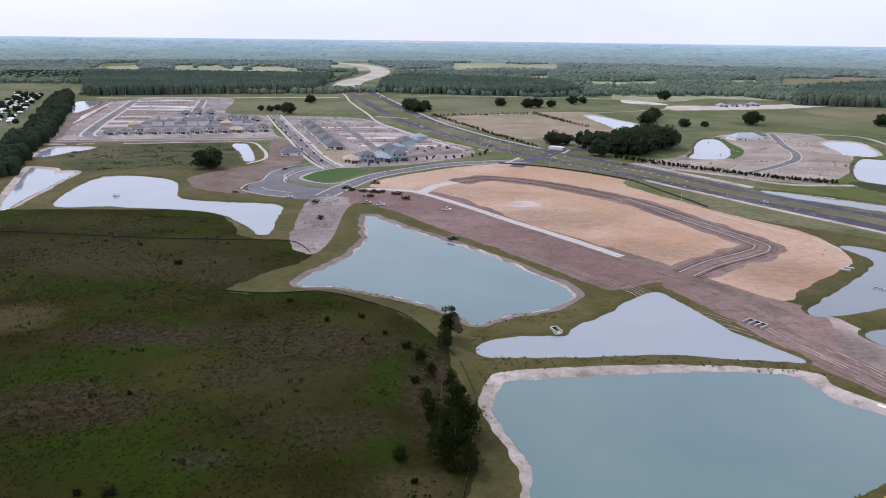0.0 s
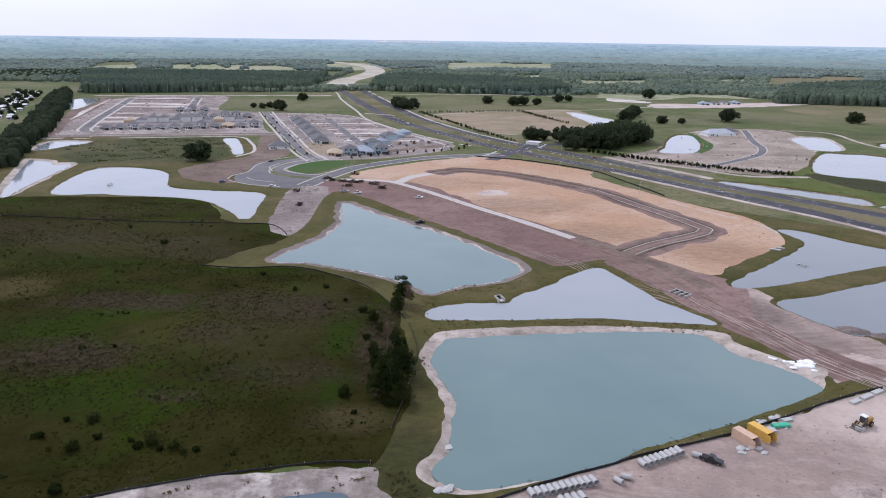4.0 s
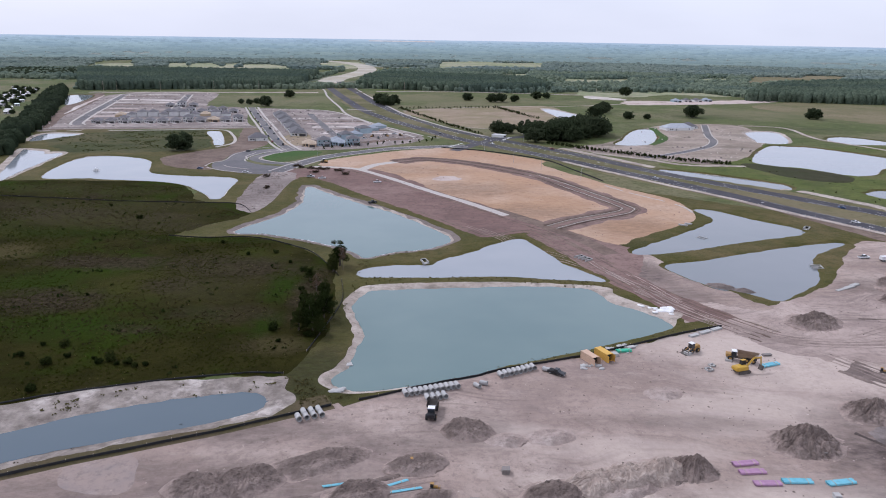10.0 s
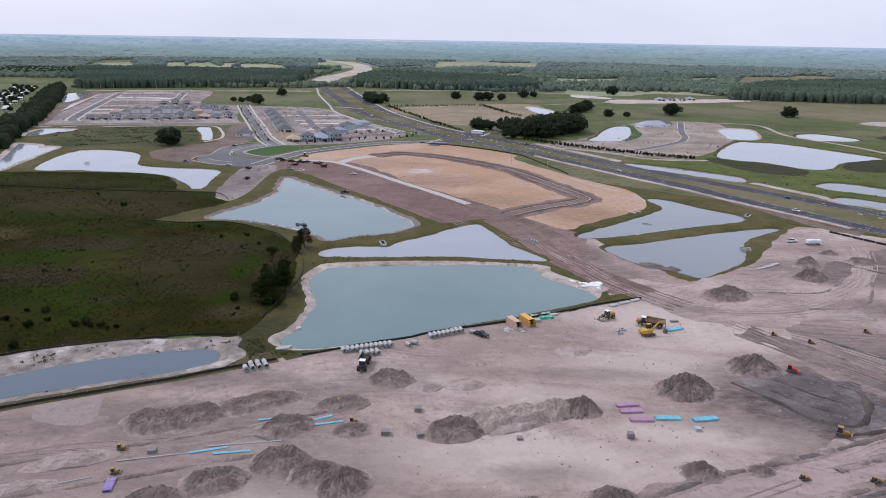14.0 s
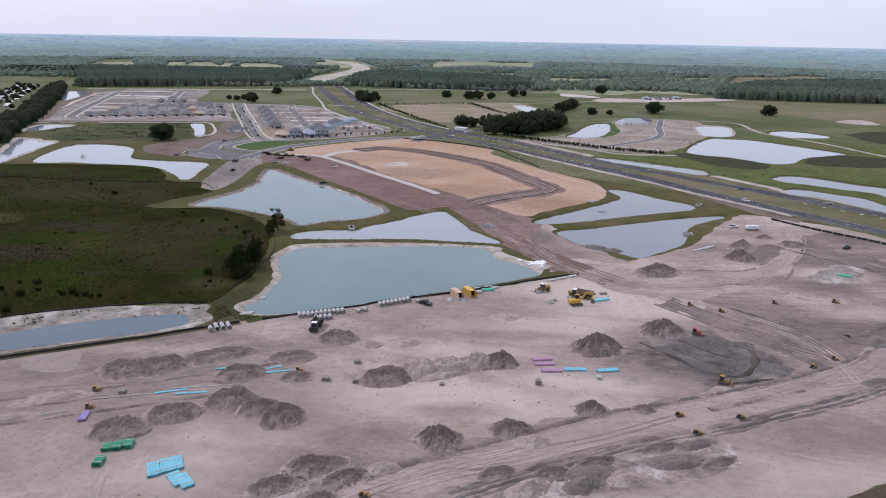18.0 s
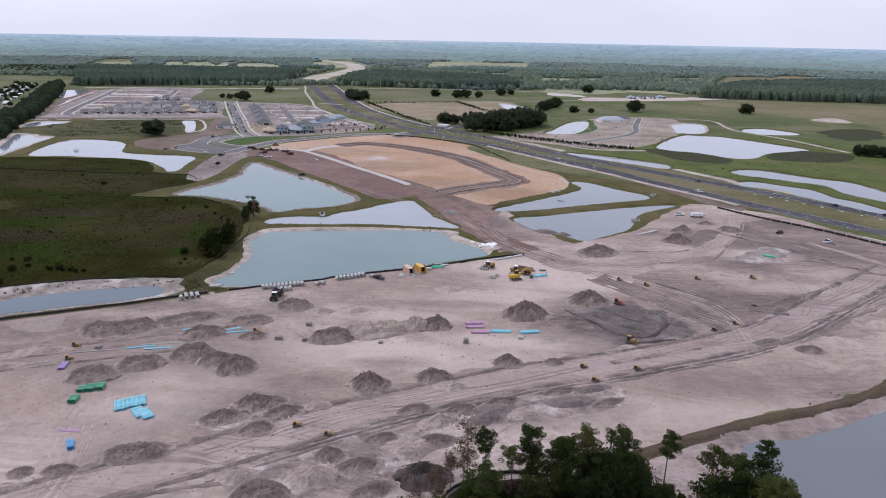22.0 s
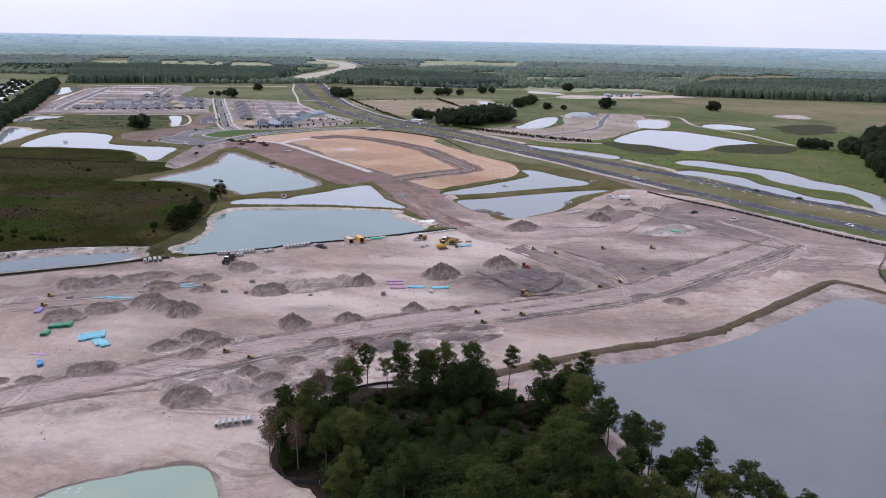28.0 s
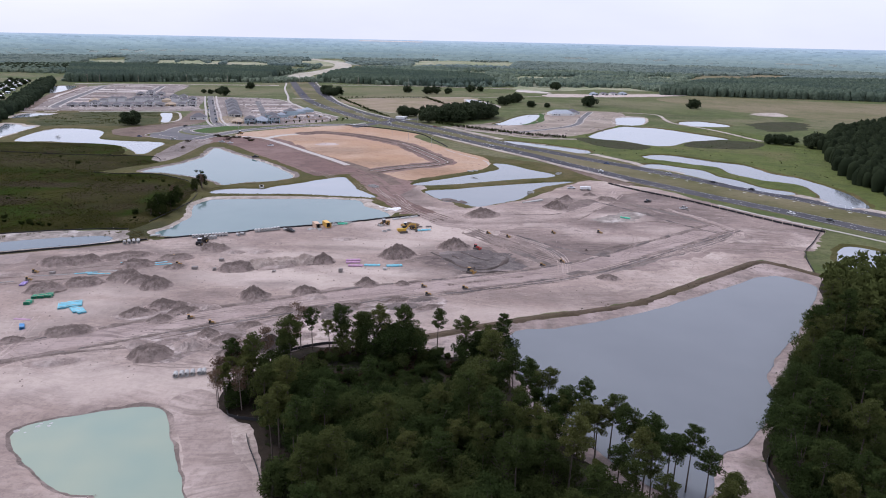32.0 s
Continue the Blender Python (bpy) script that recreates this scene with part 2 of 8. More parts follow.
M["tan"] = soil("tan", (0.29, 0.225, 0.16), (0.235, 0.185, 0.125), (0.19, 0.165, 0.088), 0.3, 0.04, 0.012)
M["brown"] = soil("brown", (0.135, 0.096, 0.075), (0.17, 0.124, 0.10), (0.20, 0.15, 0.123), 0.4, 0.06, 0.02, damp=(0.085, 0.06, 0.05))
M["grey_dirt"] = soil("grey_dirt", (0.185, 0.152, 0.137), (0.235, 0.192, 0.172), (0.15, 0.126, 0.116), 0.5, 0.09, 0.03, tracks=(30,), damp=(0.12, 0.10, 0.09))
M["asphalt"] = soil("asphalt", (0.056, 0.054, 0.064), (0.070, 0.067, 0.076), (0.09, 0.085, 0.092), 0.5, 0.04, 0.01, bump=0.05)
M["concrete"] = plain("concrete", (0.42, 0.38, 0.345), 0.85, scale=0.4)
M["verge"] = soil("verge", (0.088, 0.087, 0.033), (0.115, 0.104, 0.045), (0.16, 0.135, 0.076), 0.3, 0.04, 0.012)
M["lawn"] = soil("lawn", (0.04, 0.088, 0.018), (0.05, 0.095, 0.022), (0.06, 0.09, 0.026), 0.3, 0.05, 0.02)
M["mound"] = soil("mound", (0.155, 0.121, 0.105), (0.235, 0.184, 0.160), (0.38, 0.303, 0.264), 0.9, 0.22, 0.09, bump=1.0, cover=(0.48, 0.62), damp=(0.085, 0.066, 0.058), foot=(0.365, 0.286, 0.250))
M["pale_ridge"] = soil("pale_ridge", (0.36, 0.288, 0.244), (0.45, 0.37, 0.315), (0.50, 0.42, 0.36), 0.9, 0.3, 0.12, bump=1.0, cover=(0.46, 0.6), damp=(0.20, 0.155, 0.132), foot=(0.40, 0.315, 0.272))
M["sand_heap"] = soil("sand_heap", (0.42, 0.34, 0.30), (0.29, 0.225, 0.197), (0.52, 0.435, 0.39), 0.8, 0.3, 0.1, bump=1.0, damp=(0.18, 0.14, 0.122), foot=(0.37, 0.29, 0.255))
M["water_teal"] = water_material("water_teal", (0.122, 0.180, 0.172), (0.102, 0.160, 0.156))
M["water_pale"] = water_material("water_pale", (0.27, 0.285, 0.30), (0.24, 0.262, 0.282))
M["water_mint"] = water_material("water_mint", (0.29, 0.325, 0.232), (0.205, 0.28, 0.228))
M["water_dull"] = water_material("water_dull", (0.17, 0.18, 0.19), (0.15, 0.165, 0.175), 0.1)
M["water_grey"] = water_material("water_grey", (0.122, 0.130, 0.140), (0.138, 0.147, 0.157))
M["water_blue"] = water_material("water_blue", (0.060, 0.090, 0.112), (0.070, 0.100, 0.120))
M["churned"] = soil("churned", (0.33, 0.262, 0.234), (0.23, 0.182, 0.163), (0.50, 0.42, 0.382), 0.7, 0.22, 0.1, tracks=(-22, 40), bump=1.0, cover=(0.48, 0.58), damp=(0.125, 0.098, 0.088))
M["worked"] = soil("worked", (0.318, 0.245, 0.214), (0.262, 0.201, 0.176), (0.52, 0.427, 0.375), 0.6, 0.08, 0.02, tracks=(-40, -52, 52, 40), bump=0.9, cover=(0.55, 0.68), streak=0.85, damp=(0.165, 0.127, 0.116),
                   dark=((232, 96, 26, 14, 0.5), (300, 180, 26, 20, 0.45), (240, 198, 22, 16, 0.55), (205, 168, 22, 9, 0.5), (252, 150, 14, 9, 0.4), (224, 106, 20, 8, 0.6), (258, 238, 16, 10, 0.6), (268, 212, 18, 12, 0.7), (266, 186, 12, 10, 0.5), (306, 226, 24, 14, 0.5), (240, 60, 14, 7, 0.6), (258, 104, 12, 6, 0.5), (320, 176, 12, 20, 0.4)), pale=((266, 165, 16, 9, 0.9), (262, 118, 20, 7, 0.5), (238, 172, 20, 7, 0.6), (200, 148, 22, 8, 0.7), (286, 140, 14, 8, 0.4)))
M["trench_sand"] = soil("trench_sand", (0.34, 0.295, 0.262), (0.20, 0.17, 0.148), (0.50, 0.445, 0.405), 0.5, 0.16, 0.05, bump=1.0, cover=(0.5, 0.6), damp=(0.11, 0.09, 0.076))
M["green_turf"] = soil("green_turf", (0.074, 0.096, 0.020), (0.102, 0.116, 0.031), (0.120, 0.112, 0.044), 0.4, 0.04, 0.012, bump=0.9, cover=(0.54, 0.64), damp=(0.044, 0.058, 0.015))
M["scraped"] = soil("scraped", (0.150, 0.117, 0.104), (0.205, 0.160, 0.142), (0.27, 0.212, 0.188), 0.6, 0.15, 0.06, tracks=(-48,), bump=1.0, cover=(0.5, 0.66), damp=(0.085, 0.067, 0.06))
M["dug"] = soil("dug", (0.115, 0.096, 0.090), (0.165, 0.138, 0.129), (0.27, 0.228, 0.212), 0.6, 0.15, 0.06, tracks=(-40, 30), bump=1.0, cover=(0.5, 0.66), damp=(0.055, 0.048, 0.045))
M["brown_turf"] = soil("brown_turf", (0.080, 0.063, 0.033), (0.098, 0.077, 0.044), (0.072, 0.063, 0.026), 0.6, 0.12, 0.04, bump=1.0)
M["rough_grass"] = soil("rough_grass", (0.036, 0.045, 0.011), (0.060, 0.064, 0.019), (0.088, 0.080, 0.034), 0.5, 0.05, 0.014, bump=1.0, damp=(0.024, 0.030, 0.009))
M["dry_bank"] = soil("dry_bank", (0.102, 0.074, 0.050), (0.076, 0.056, 0.038), (0.088, 0.068, 0.040), 0.6, 0.12, 0.04, bump=1.0)
M["dark_mound"] = soil("dark_mound", (0.060, 0.048, 0.042), (0.085, 0.068, 0.06), (0.12, 0.095, 0.084), 0.8, 0.3, 0.1, bump=1.0)
M["street_asphalt"] = soil("street_asphalt", (0.150, 0.143, 0.148), (0.125, 0.120, 0.126), (0.185, 0.172, 0.17), 0.4, 0.05, 0.015, bump=0.05)
M["blue_clay"] = soil("blue_clay", (0.235, 0.198, 0.188), (0.27, 0.218, 0.198), (0.30, 0.235, 0.205), 0.5, 0.1, 0.05)
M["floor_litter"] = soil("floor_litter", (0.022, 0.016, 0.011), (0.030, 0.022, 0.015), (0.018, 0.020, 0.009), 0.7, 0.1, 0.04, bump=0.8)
# Both woodland floors carry haze in their colour, the farther one paler.
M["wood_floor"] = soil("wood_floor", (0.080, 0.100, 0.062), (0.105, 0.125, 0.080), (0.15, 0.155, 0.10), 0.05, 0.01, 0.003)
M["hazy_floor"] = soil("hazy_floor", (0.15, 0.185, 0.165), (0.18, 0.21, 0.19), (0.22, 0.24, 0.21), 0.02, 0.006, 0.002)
M["lake_bank"] = soil("lake_bank", (0.33, 0.258, 0.232), (0.235, 0.183, 0.162), (0.40, 0.322, 0.292), 0.5, 0.14, 0.05, bump=1.0, damp=(0.13, 0.108, 0.092))
M["lane_paint"] = plain("lane_paint", (0.75, 0.75, 0.72), 0.7)


# Aerial haze put into emission: paler and bluer with distance from CENTRE.
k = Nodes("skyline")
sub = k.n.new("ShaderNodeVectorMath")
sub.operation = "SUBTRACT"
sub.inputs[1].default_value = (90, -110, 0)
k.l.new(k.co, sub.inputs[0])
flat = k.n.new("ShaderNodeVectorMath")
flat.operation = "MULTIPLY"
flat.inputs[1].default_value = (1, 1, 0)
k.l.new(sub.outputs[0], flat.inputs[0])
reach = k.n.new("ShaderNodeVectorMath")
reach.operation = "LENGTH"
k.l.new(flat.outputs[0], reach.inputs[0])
haze_tones = k.n.new("ShaderNodeValToRGB")
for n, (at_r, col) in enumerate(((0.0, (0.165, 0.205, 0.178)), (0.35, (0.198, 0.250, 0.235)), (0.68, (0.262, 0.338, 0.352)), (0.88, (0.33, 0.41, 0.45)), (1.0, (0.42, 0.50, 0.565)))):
    el = haze_tones.color_ramp.elements[n] if n < 2 else haze_tones.color_ramp.elements.new(at_r)
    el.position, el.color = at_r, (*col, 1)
k.l.new(k.ramp(reach.outputs["Value"], 3000, 4700), haze_tones.inputs[0])
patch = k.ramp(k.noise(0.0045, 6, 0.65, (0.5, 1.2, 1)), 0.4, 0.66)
far_tone = k.mix(patch, k.mix(1.0, haze_tones.outputs[0], (0.87, 0.89, 0.92), "MULTIPLY"), k.mix(1.0, haze_tones.outputs[0], (1.1, 1.08, 1.04), "MULTIPLY"))
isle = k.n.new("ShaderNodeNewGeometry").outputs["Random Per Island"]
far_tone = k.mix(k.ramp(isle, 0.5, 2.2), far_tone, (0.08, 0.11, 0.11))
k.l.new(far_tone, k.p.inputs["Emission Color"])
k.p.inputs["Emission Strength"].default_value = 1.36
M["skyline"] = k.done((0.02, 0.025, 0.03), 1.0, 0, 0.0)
M["dry_field"] = soil("dry_field", (0.27, 0.272, 0.165), (0.20, 0.222, 0.118), (0.34, 0.312, 0.22), 0.08, 0.02, 0.006, damp=(0.12, 0.15, 0.08))
M["pale_road"] = soil("pale_road", (0.40, 0.36, 0.29), (0.34, 0.30, 0.235), (0.45, 0.41, 0.345), 0.2, 0.03, 0.01)
M["bare_chalk"] = soil("bare_chalk", (0.50, 0.445, 0.41), (0.39, 0.34, 0.31), (0.58, 0.53, 0.49), 0.2, 0.05, 0.02)
M["pink_lot"] = soil("pink_lot", (0.305, 0.245, 0.203), (0.245, 0.196, 0.160), (0.38, 0.315, 0.268), 0.3, 0.05, 0.018, tracks=(-15, 60), streak=0.6, damp=(0.165, 0.145, 0.102), dark=((240, 640, 24, 14, 0.5), (205, 612, 26, 10, 0.5), (330, 610, 22, 9, 0.4), (375, 700, 26, 12, 0.4)), pale=((350, 690, 30, 8, 0.6), (300, 640, 24, 8, 0.6), (310, 745, 36, 8, 0.6)))
M["reed_bed"] = soil("reed_bed", (0.032, 0.034, 0.014), (0.048, 0.045, 0.021), (0.036, 0.042, 0.014), 0.6, 0.1, 0.03, bump=1.0)


# ---- plan ----
def curve_through(pts, steps=5, closed=True):
    """Catmull-Rom line through plan points."""
    n, out = len(pts), []
    for i in range(n if closed else n - 1):
        if closed:
            p = [Vector(pts[(i + k) % n]) for k in (-1, 0, 1, 2)]
        else:
            p = [Vector(pts[min(max(i + k, 0), n - 1)]) for k in (-1, 0, 1, 2)]
        for s in range(steps):
            t = s / steps
            out.append(0.5 * (2 * p[1] + (p[2] - p[0]) * t + (2 * p[0] - 5 * p[1] + 4 * p[2] - p[3]) * t * t
                              + (3 * p[1] - p[0] - 3 * p[2] + p[3]) * t ** 3))
    if not closed:
        out.append(Vector(pts[-1]))
    return np.array([(v[0], v[1]) for v in out])


def rough_line(line, amount, size):
    """The line with an uneven course."""
    return np.array([(x + amount * noise.noise((x / size, y / size, 1.7)), y + amount * noise.noise((x / size, y / size, 9.2))) for x, y in line])


def normals(line, closed):
    d = (np.roll(line, -1, 0) - np.roll(line, 1, 0)) if closed else np.gradient(line, axis=0)
    d /= np.maximum(np.linalg.norm(d, axis=1), 1e-6)[:, None]
    return np.stack([d[:, 1], -d[:, 0]], 1)


def grown(line, by):
    """Closed outline moved outwards."""
    area = np.sum(line[:, 0] * np.roll(line[:, 1], -1) - np.roll(line[:, 0], -1) * line[:, 1])
    return line + normals(line, True) * by * (1 if area > 0 else -1)


def strip(pts, width, steps=6, shift=0.0):
    """Outline of a band of that width along a line."""
    line = curve_through(pts, steps, False)
    nm = normals(line, False)
    return np.concatenate([line + nm * (shift + width / 2), (line + nm * (shift - width / 2))[::-1]])


def inside(pts, poly):
    x, y = pts[:, 0], pts[:, 1]
    hit = np.zeros(len(pts), bool)
    px, py = poly[:, 0], poly[:, 1]
    qx, qy = np.roll(px, -1), np.roll(py, -1)
    idx = np.nonzero((x >= px.min()) & (x <= px.max()) & (y >= py.min()) & (y <= py.max()))[0]
    run = np.where(qy == py, 1e-9, qy - py)
    for part_idx in np.array_split(idx, max(1, len(idx) * len(poly) // 1000000 + 1)):
        bx, by = x[part_idx, None], y[part_idx, None]
        cross = ((py > by) != (qy > by)) & (bx < (qx - px) * (by - py) / run + px)
        hit[part_idx] = cross.sum(1) % 2 == 1
    return hit


def distance(pts, line, closed=True):
    a = line if closed else line[:-1]
    d = (np.roll(line, -1, 0) if closed else line[1:]) - a
    dd = np.maximum((d * d).sum(1), 1e-9)
    out = np.empty(len(pts))
    for idx in np.array_split(np.arange(len(pts)), max(1, len(pts) * len(a) // 1000000 + 1)):
        rx, ry = pts[idx, None, 0] - a[:, 0], pts[idx, None, 1] - a[:, 1]
        t = np.clip((rx * d[:, 0] + ry * d[:, 1]) / dd, 0, 1)
        out[idx] = np.sqrt(((rx - t * d[:, 0]) ** 2 + (ry - t * d[:, 1]) ** 2).min(1)) if len(idx) else 0
    return out


# name: (outline, water, bank width, bank surface, label)
PONDS = {
    "fountain_pond": ([(-238, 415), (-248, 501), (-197, 492), (-175, 444), (-163, 431), (-136, 425), (-103, 419), (-97, 387), (-94, 352), (-107, 370), (-129, 395), (-150, 405), (-201, 411)], "water_pale", 3, "turf"),
    "west_pond": ([(-264, 404), (-316, 524), (-315, 529), (-300, 525), (-291, 512), (-278, 515), (-273, 483), (-266, 429)], "water_pale", 5, "white_sand"),
    "sliver_pond": ([(-341, 580), (-353, 609), (-353, 635), (-322, 631), (-329, 605)], "water_pale", 4, "white_sand"),
    "notch_pond": ([(-202, 666), (-190, 667), (-162, 587), (-165, 576), (-180, 616)], "water_pale", 3, "turf"),
    "corner_pond": ([(-490, 926), (-562, 1075), (-533, 1089), (-503, 1010)], "water_pale", 4, "turf"),
    "blue_pond": ([(-44, 394), (-30, 377), (-7, 350), (18, 324), (44, 287), (52, 271), (49, 261), (39, 252), (25, 247), (16, 239), (12, 238), (4, 249), (-19, 265), (-44, 276), (-60, 279), (-44, 314), (-38, 343), (-39, 359)], "water_teal", 1.2, "white_sand"),
    "pale_pond": ([(13, 216), (17, 221), (27, 225), (44, 226), (49, 234), (67, 250), (72, 258), (86, 270), (91, 269), (101, 243), (105, 230), (119, 210), (112, 210), (97, 211), (76, 214), (50, 211), (22, 210), (14, 211)], "water_pale", 2, "turf"),
    "teal_pond": ([(17, 114), (21, 123), (22, 137), (23, 150), (18, 165), (16, 176), (19, 188), (25, 192), (71, 198), (108, 198), (115, 183), (129, 169), (132, 159), (115, 149), (93, 137), (70, 127), (55, 117), (31, 110), (21, 110)], "water_teal", 4, "white_sand"),
    "trench_pond": ([(-150, 42), (-90, 66), (-61, 82), (-48, 90), (-27, 99), (-8, 104), (-3, 102), (-3, 98), (-15, 91), (-36, 82), (-55, 73), (-81, 56), (-145, 26)], "water_blue", 8, "trench_sand"),
    "pad_pond": ([(144, 253), (181, 288), (199, 307), (209, 322), (205, 343), (215, 342), (231, 320), (248, 295), (208, 275), (159, 252)], "water_dull", 2, "turf"),
    "haul_pond": ([(153, 229), (173, 239), (222, 262), (258, 274), (234, 254), (224, 239), (221, 229), (212, 211), (197, 198), (186, 189), (180, 193), (172, 201), (166, 202)], "water_dull", 2, "turf"),
    "east_pond": ([(319, 526), (372, 618), (396, 621), (420, 610), (466, 537), (456, 524), (417, 503), (393, 475), (370, 470), (352, 497)], "water_pale", 4, "turf"),
    "ditch_pond": ([(225, 482), (256, 462), (296, 428), (291, 408), (272, 424), (245, 448), (233, 462)], "water_dull", 3, "turf"),
    "stream_pond": ([(346, 402), (370, 408), (399, 378), (418, 363), (426, 328), (440, 304), (447, 251), (438, 208), (422, 205), (417, 223), (426, 245), (430, 280), (409, 296), (397, 316), (394, 330), (394, 348), (372, 367), (347, 386)], "water_dull", 3, "turf"),
    "side_pond": ([(328, 351), (344, 359), (362, 342), (374, 331), (377, 307), (386, 293), (394, 266), (409, 252), (403, 244), (388, 256), (373, 281), (361, 302), (345, 329), (330, 341)], "water_dull", 2, "turf"),
    "small_pond": ([(380, 666), (396, 728), (429, 735), (420, 686), (402, 646), (378, 647)], "water_pale", 4, "white_sand"),
    "oak_pond": ([(221, 617), (236, 652), (252, 696), (272, 736), (287, 746), (286, 718), (270, 658), (248, 618)], "water_pale", 3, "turf"),
    "lot_pond": ([(194, 964), (210, 958), (240, 843), (206, 802), (202, 856)], "water_pale", 4, "white_sand"),
    "long_pond": ([(468, 688), (498, 700), (520, 661), (500, 646), (463, 651)], "water_pale", 4, "turf"),
    "lake": ([(191, -7), (211, 1), (234, 12), (259, 27), (291, 51), (313, 65), (325, 56), (323, 46), (310, 26), (296, 5), (284, -10), (269, -30), (264, -47), (257, -58), (245, -72), (237, -77), (233, -84), (228, -94), (217, -90), (205, -71), (195, -47)], "water_grey", 6.5, "lake_bank"),
    "mint_pond": ([(58, -76), (64, -69), (77, -64), (88, -62), (93, -70), (102, -87), (111, -104), (115, -114), (101, -115), (92, -101), (90, -98), (81, -97), (70, -89)], "water_mint", 1.0, "mound"),
    "reed_pond": ([(356, 84), (374, 115), (389, 106), (403, 93), (366, 52)], "water_pale", 3, "turf"),
}
WATER_Z = -0.7

HW_NEAR = [(560, -70), (480, 40), (436, 110), (408, 146), (379, 186), (342, 232), (314, 271), (276, 331), (223, 418), (176, 483), (120, 563), (66, 635), (24, 711), (-10, 778), (-52, 875), (-83, 973), (-140, 1181), (-200, 1410), (-226, 1500)]
HW_FAR = [(600, -40), (520, 70), (468, 140), (435, 184), (411, 216), (384, 250), (365, 274), (329, 324), (272, 394), (229, 449), (194, 506), (146, 580), (94, 650), (46, 730), (-8, 863), (-60, 1022), (-103, 1192), (-165, 1420), (-190, 1530)]
HAUL = [(-120, -116), (-60, -78), (-4, -48), (28, -30), (53, -15), (71, -3), (92, 10), (117, 22), (141, 33), (161, 40), (184, 49), (210, 60), (233, 73), (256, 92), (284, 116), (324, 150)]
SITE = [(-160, 20), (-77, 51), (-50, 66), (-12, 83), (20, 99), (32, 105), (57, 117), (96, 132), (135, 152), (153, 160), (140, 185), (124, 225), (118, 246), (144, 250), (164, 209), (178, 181), (205, 199), (220, 211), (239, 239), (271, 276), (299, 262), (318, 245), (335, 212), (357, 178), (379, 150), (359, 120), (345, 102), (334, 72), (326, 82), (317, 88), (298, 74), (280, 59), (263, 45), (244, 30), (226, 20), (201, 11), (184, 1), (172, -10), (172, -28), (150, -25), (127, -23), (116, -31), (105, -54), (110, -65), (120, -67), (127, -89), (136, -112), (150, -300), (-300, -300), (-300, -40)]
MEADOW = [(-341, 375), (-195, 400), (-149, 401), (-127, 389), (-103, 345), (-76, 339), (-62, 313), (-76, 290), (-89, 266), (-69, 264), (-47, 266), (-18, 246), (-4, 226), (3, 207), (9, 155), (6, 132), (1, 116), (-14, 115), (-48, 106), (-73, 93), (-110, 75), (-170, 46), (-340, -6), (-420, 200)]
MAUVE = [(-85, 401), (-84, 448), (-63, 461), (-15, 460), (108, 303), (116, 290), (138, 264), (146, 250), (135, 215), (124, 225), (118, 246), (100, 278), (92, 283), (72, 273), (62, 282), (32, 322), (-1, 367), (-28, 400), (-52, 428), (-58, 402), (-57, 347), (-62, 318), (-77, 336)]
PAD = [(-53, 477), (-28, 522), (44, 575), (92, 552), (133, 513), (131, 488), (166, 419), (195, 376), (202, 348), (196, 319), (182, 302), (153, 278), (138, 264), (116, 290), (108, 303), (65, 358), (22, 414), (-15, 460)]
LOTS_W = [(-388, 680), (-504, 1094), (-359, 1179), (-294, 942), (-233, 914), (-183, 750), (-164, 704), (-194, 690), (-344, 665)]
LOTS_E = [(-211, 890), (-166, 908), (-104, 883), (-28, 742), (23, 660), (23, 616), (-21, 570), (-75, 548), (-88, 555), (-115, 622)]
LOTS_MID = [(-185, 499), (-169, 534), (-149, 574), (-171, 688), (-164, 704), (-119, 591), (-132, 525), (-132, 492), (-139, 472), (-129, 450), (-166, 461)]
TAN = [(-9, 906), (130, 993), (211, 1003), (212, 840), (168, 760), (103, 732), (69, 751)]
EAST_LOTS = [(169, 584), (218, 632), (281, 748), (351, 801), (413, 783), (384, 661), (358, 597), (286, 508), (251, 512), (222, 537)]
COURT = [(-136, 476), (-130, 492), (-134, 524), (-119, 545), (-91, 565), (-84, 550), (-106, 533), (-116, 510), (-113, 489), (-98, 474), (-77, 466), (-79, 444), (-91, 436), (-113, 444), (-128, 454)]
ISLAND = [(-102, 504), (-100, 527), (-81, 547), (-60, 541), (-63, 522), (-79, 491), (-91, 486)]
LAKE_BERM = [(158, -12), (170, -6), (180, -1), (191, 4), (205, 10), (224, 17), (244, 27), (263, 42), (280, 56), (298, 71), (316, 85), (326, 79), (337, 64)]
TRENCH_BANK = [(-160, 66), (-100, 86), (-67, 99), (-43, 109), (-23, 112), (0, 115), (4, 108), (8, 99), (-1, 90), (-27, 79), (-52, 68), (-79, 54), (-155, 22)]
TEAL_BANK = [(12, 114), (17, 125), (19, 138), (18, 150), (12, 170), (11, 181), (14, 192), (22, 198), (71, 204), (115, 201), (121, 189), (133, 175), (141, 172), (137, 164), (132, 158), (114, 148), (93, 137), (70, 126), (55, 117), (31, 107), (22, 105), (17, 107)]
PAD_LOOP = [(9, 496), (24, 509), (40, 511), (71, 494), (117, 447), (139, 402), (161, 349), (161, 337), (152, 328), (127, 311), (109, 295)]
PAD_SOUTH = [(-15, 457), (22, 411), (65, 355), (106, 297), (121, 272), (129, 246)]
COLLECTOR = [(70, 590), (45, 583), (7, 569), (-29, 541), (-53, 512), (-69, 474), (-78, 445)]
STREET_K = [(-224, 922), (-188, 815), (-144, 690), (-109, 591), (-87, 545)]
STREET_W = [(-356, 699), (-384, 764), (-484, 1107)]
STREET_N = [(-320, 891), (-383, 1121)]
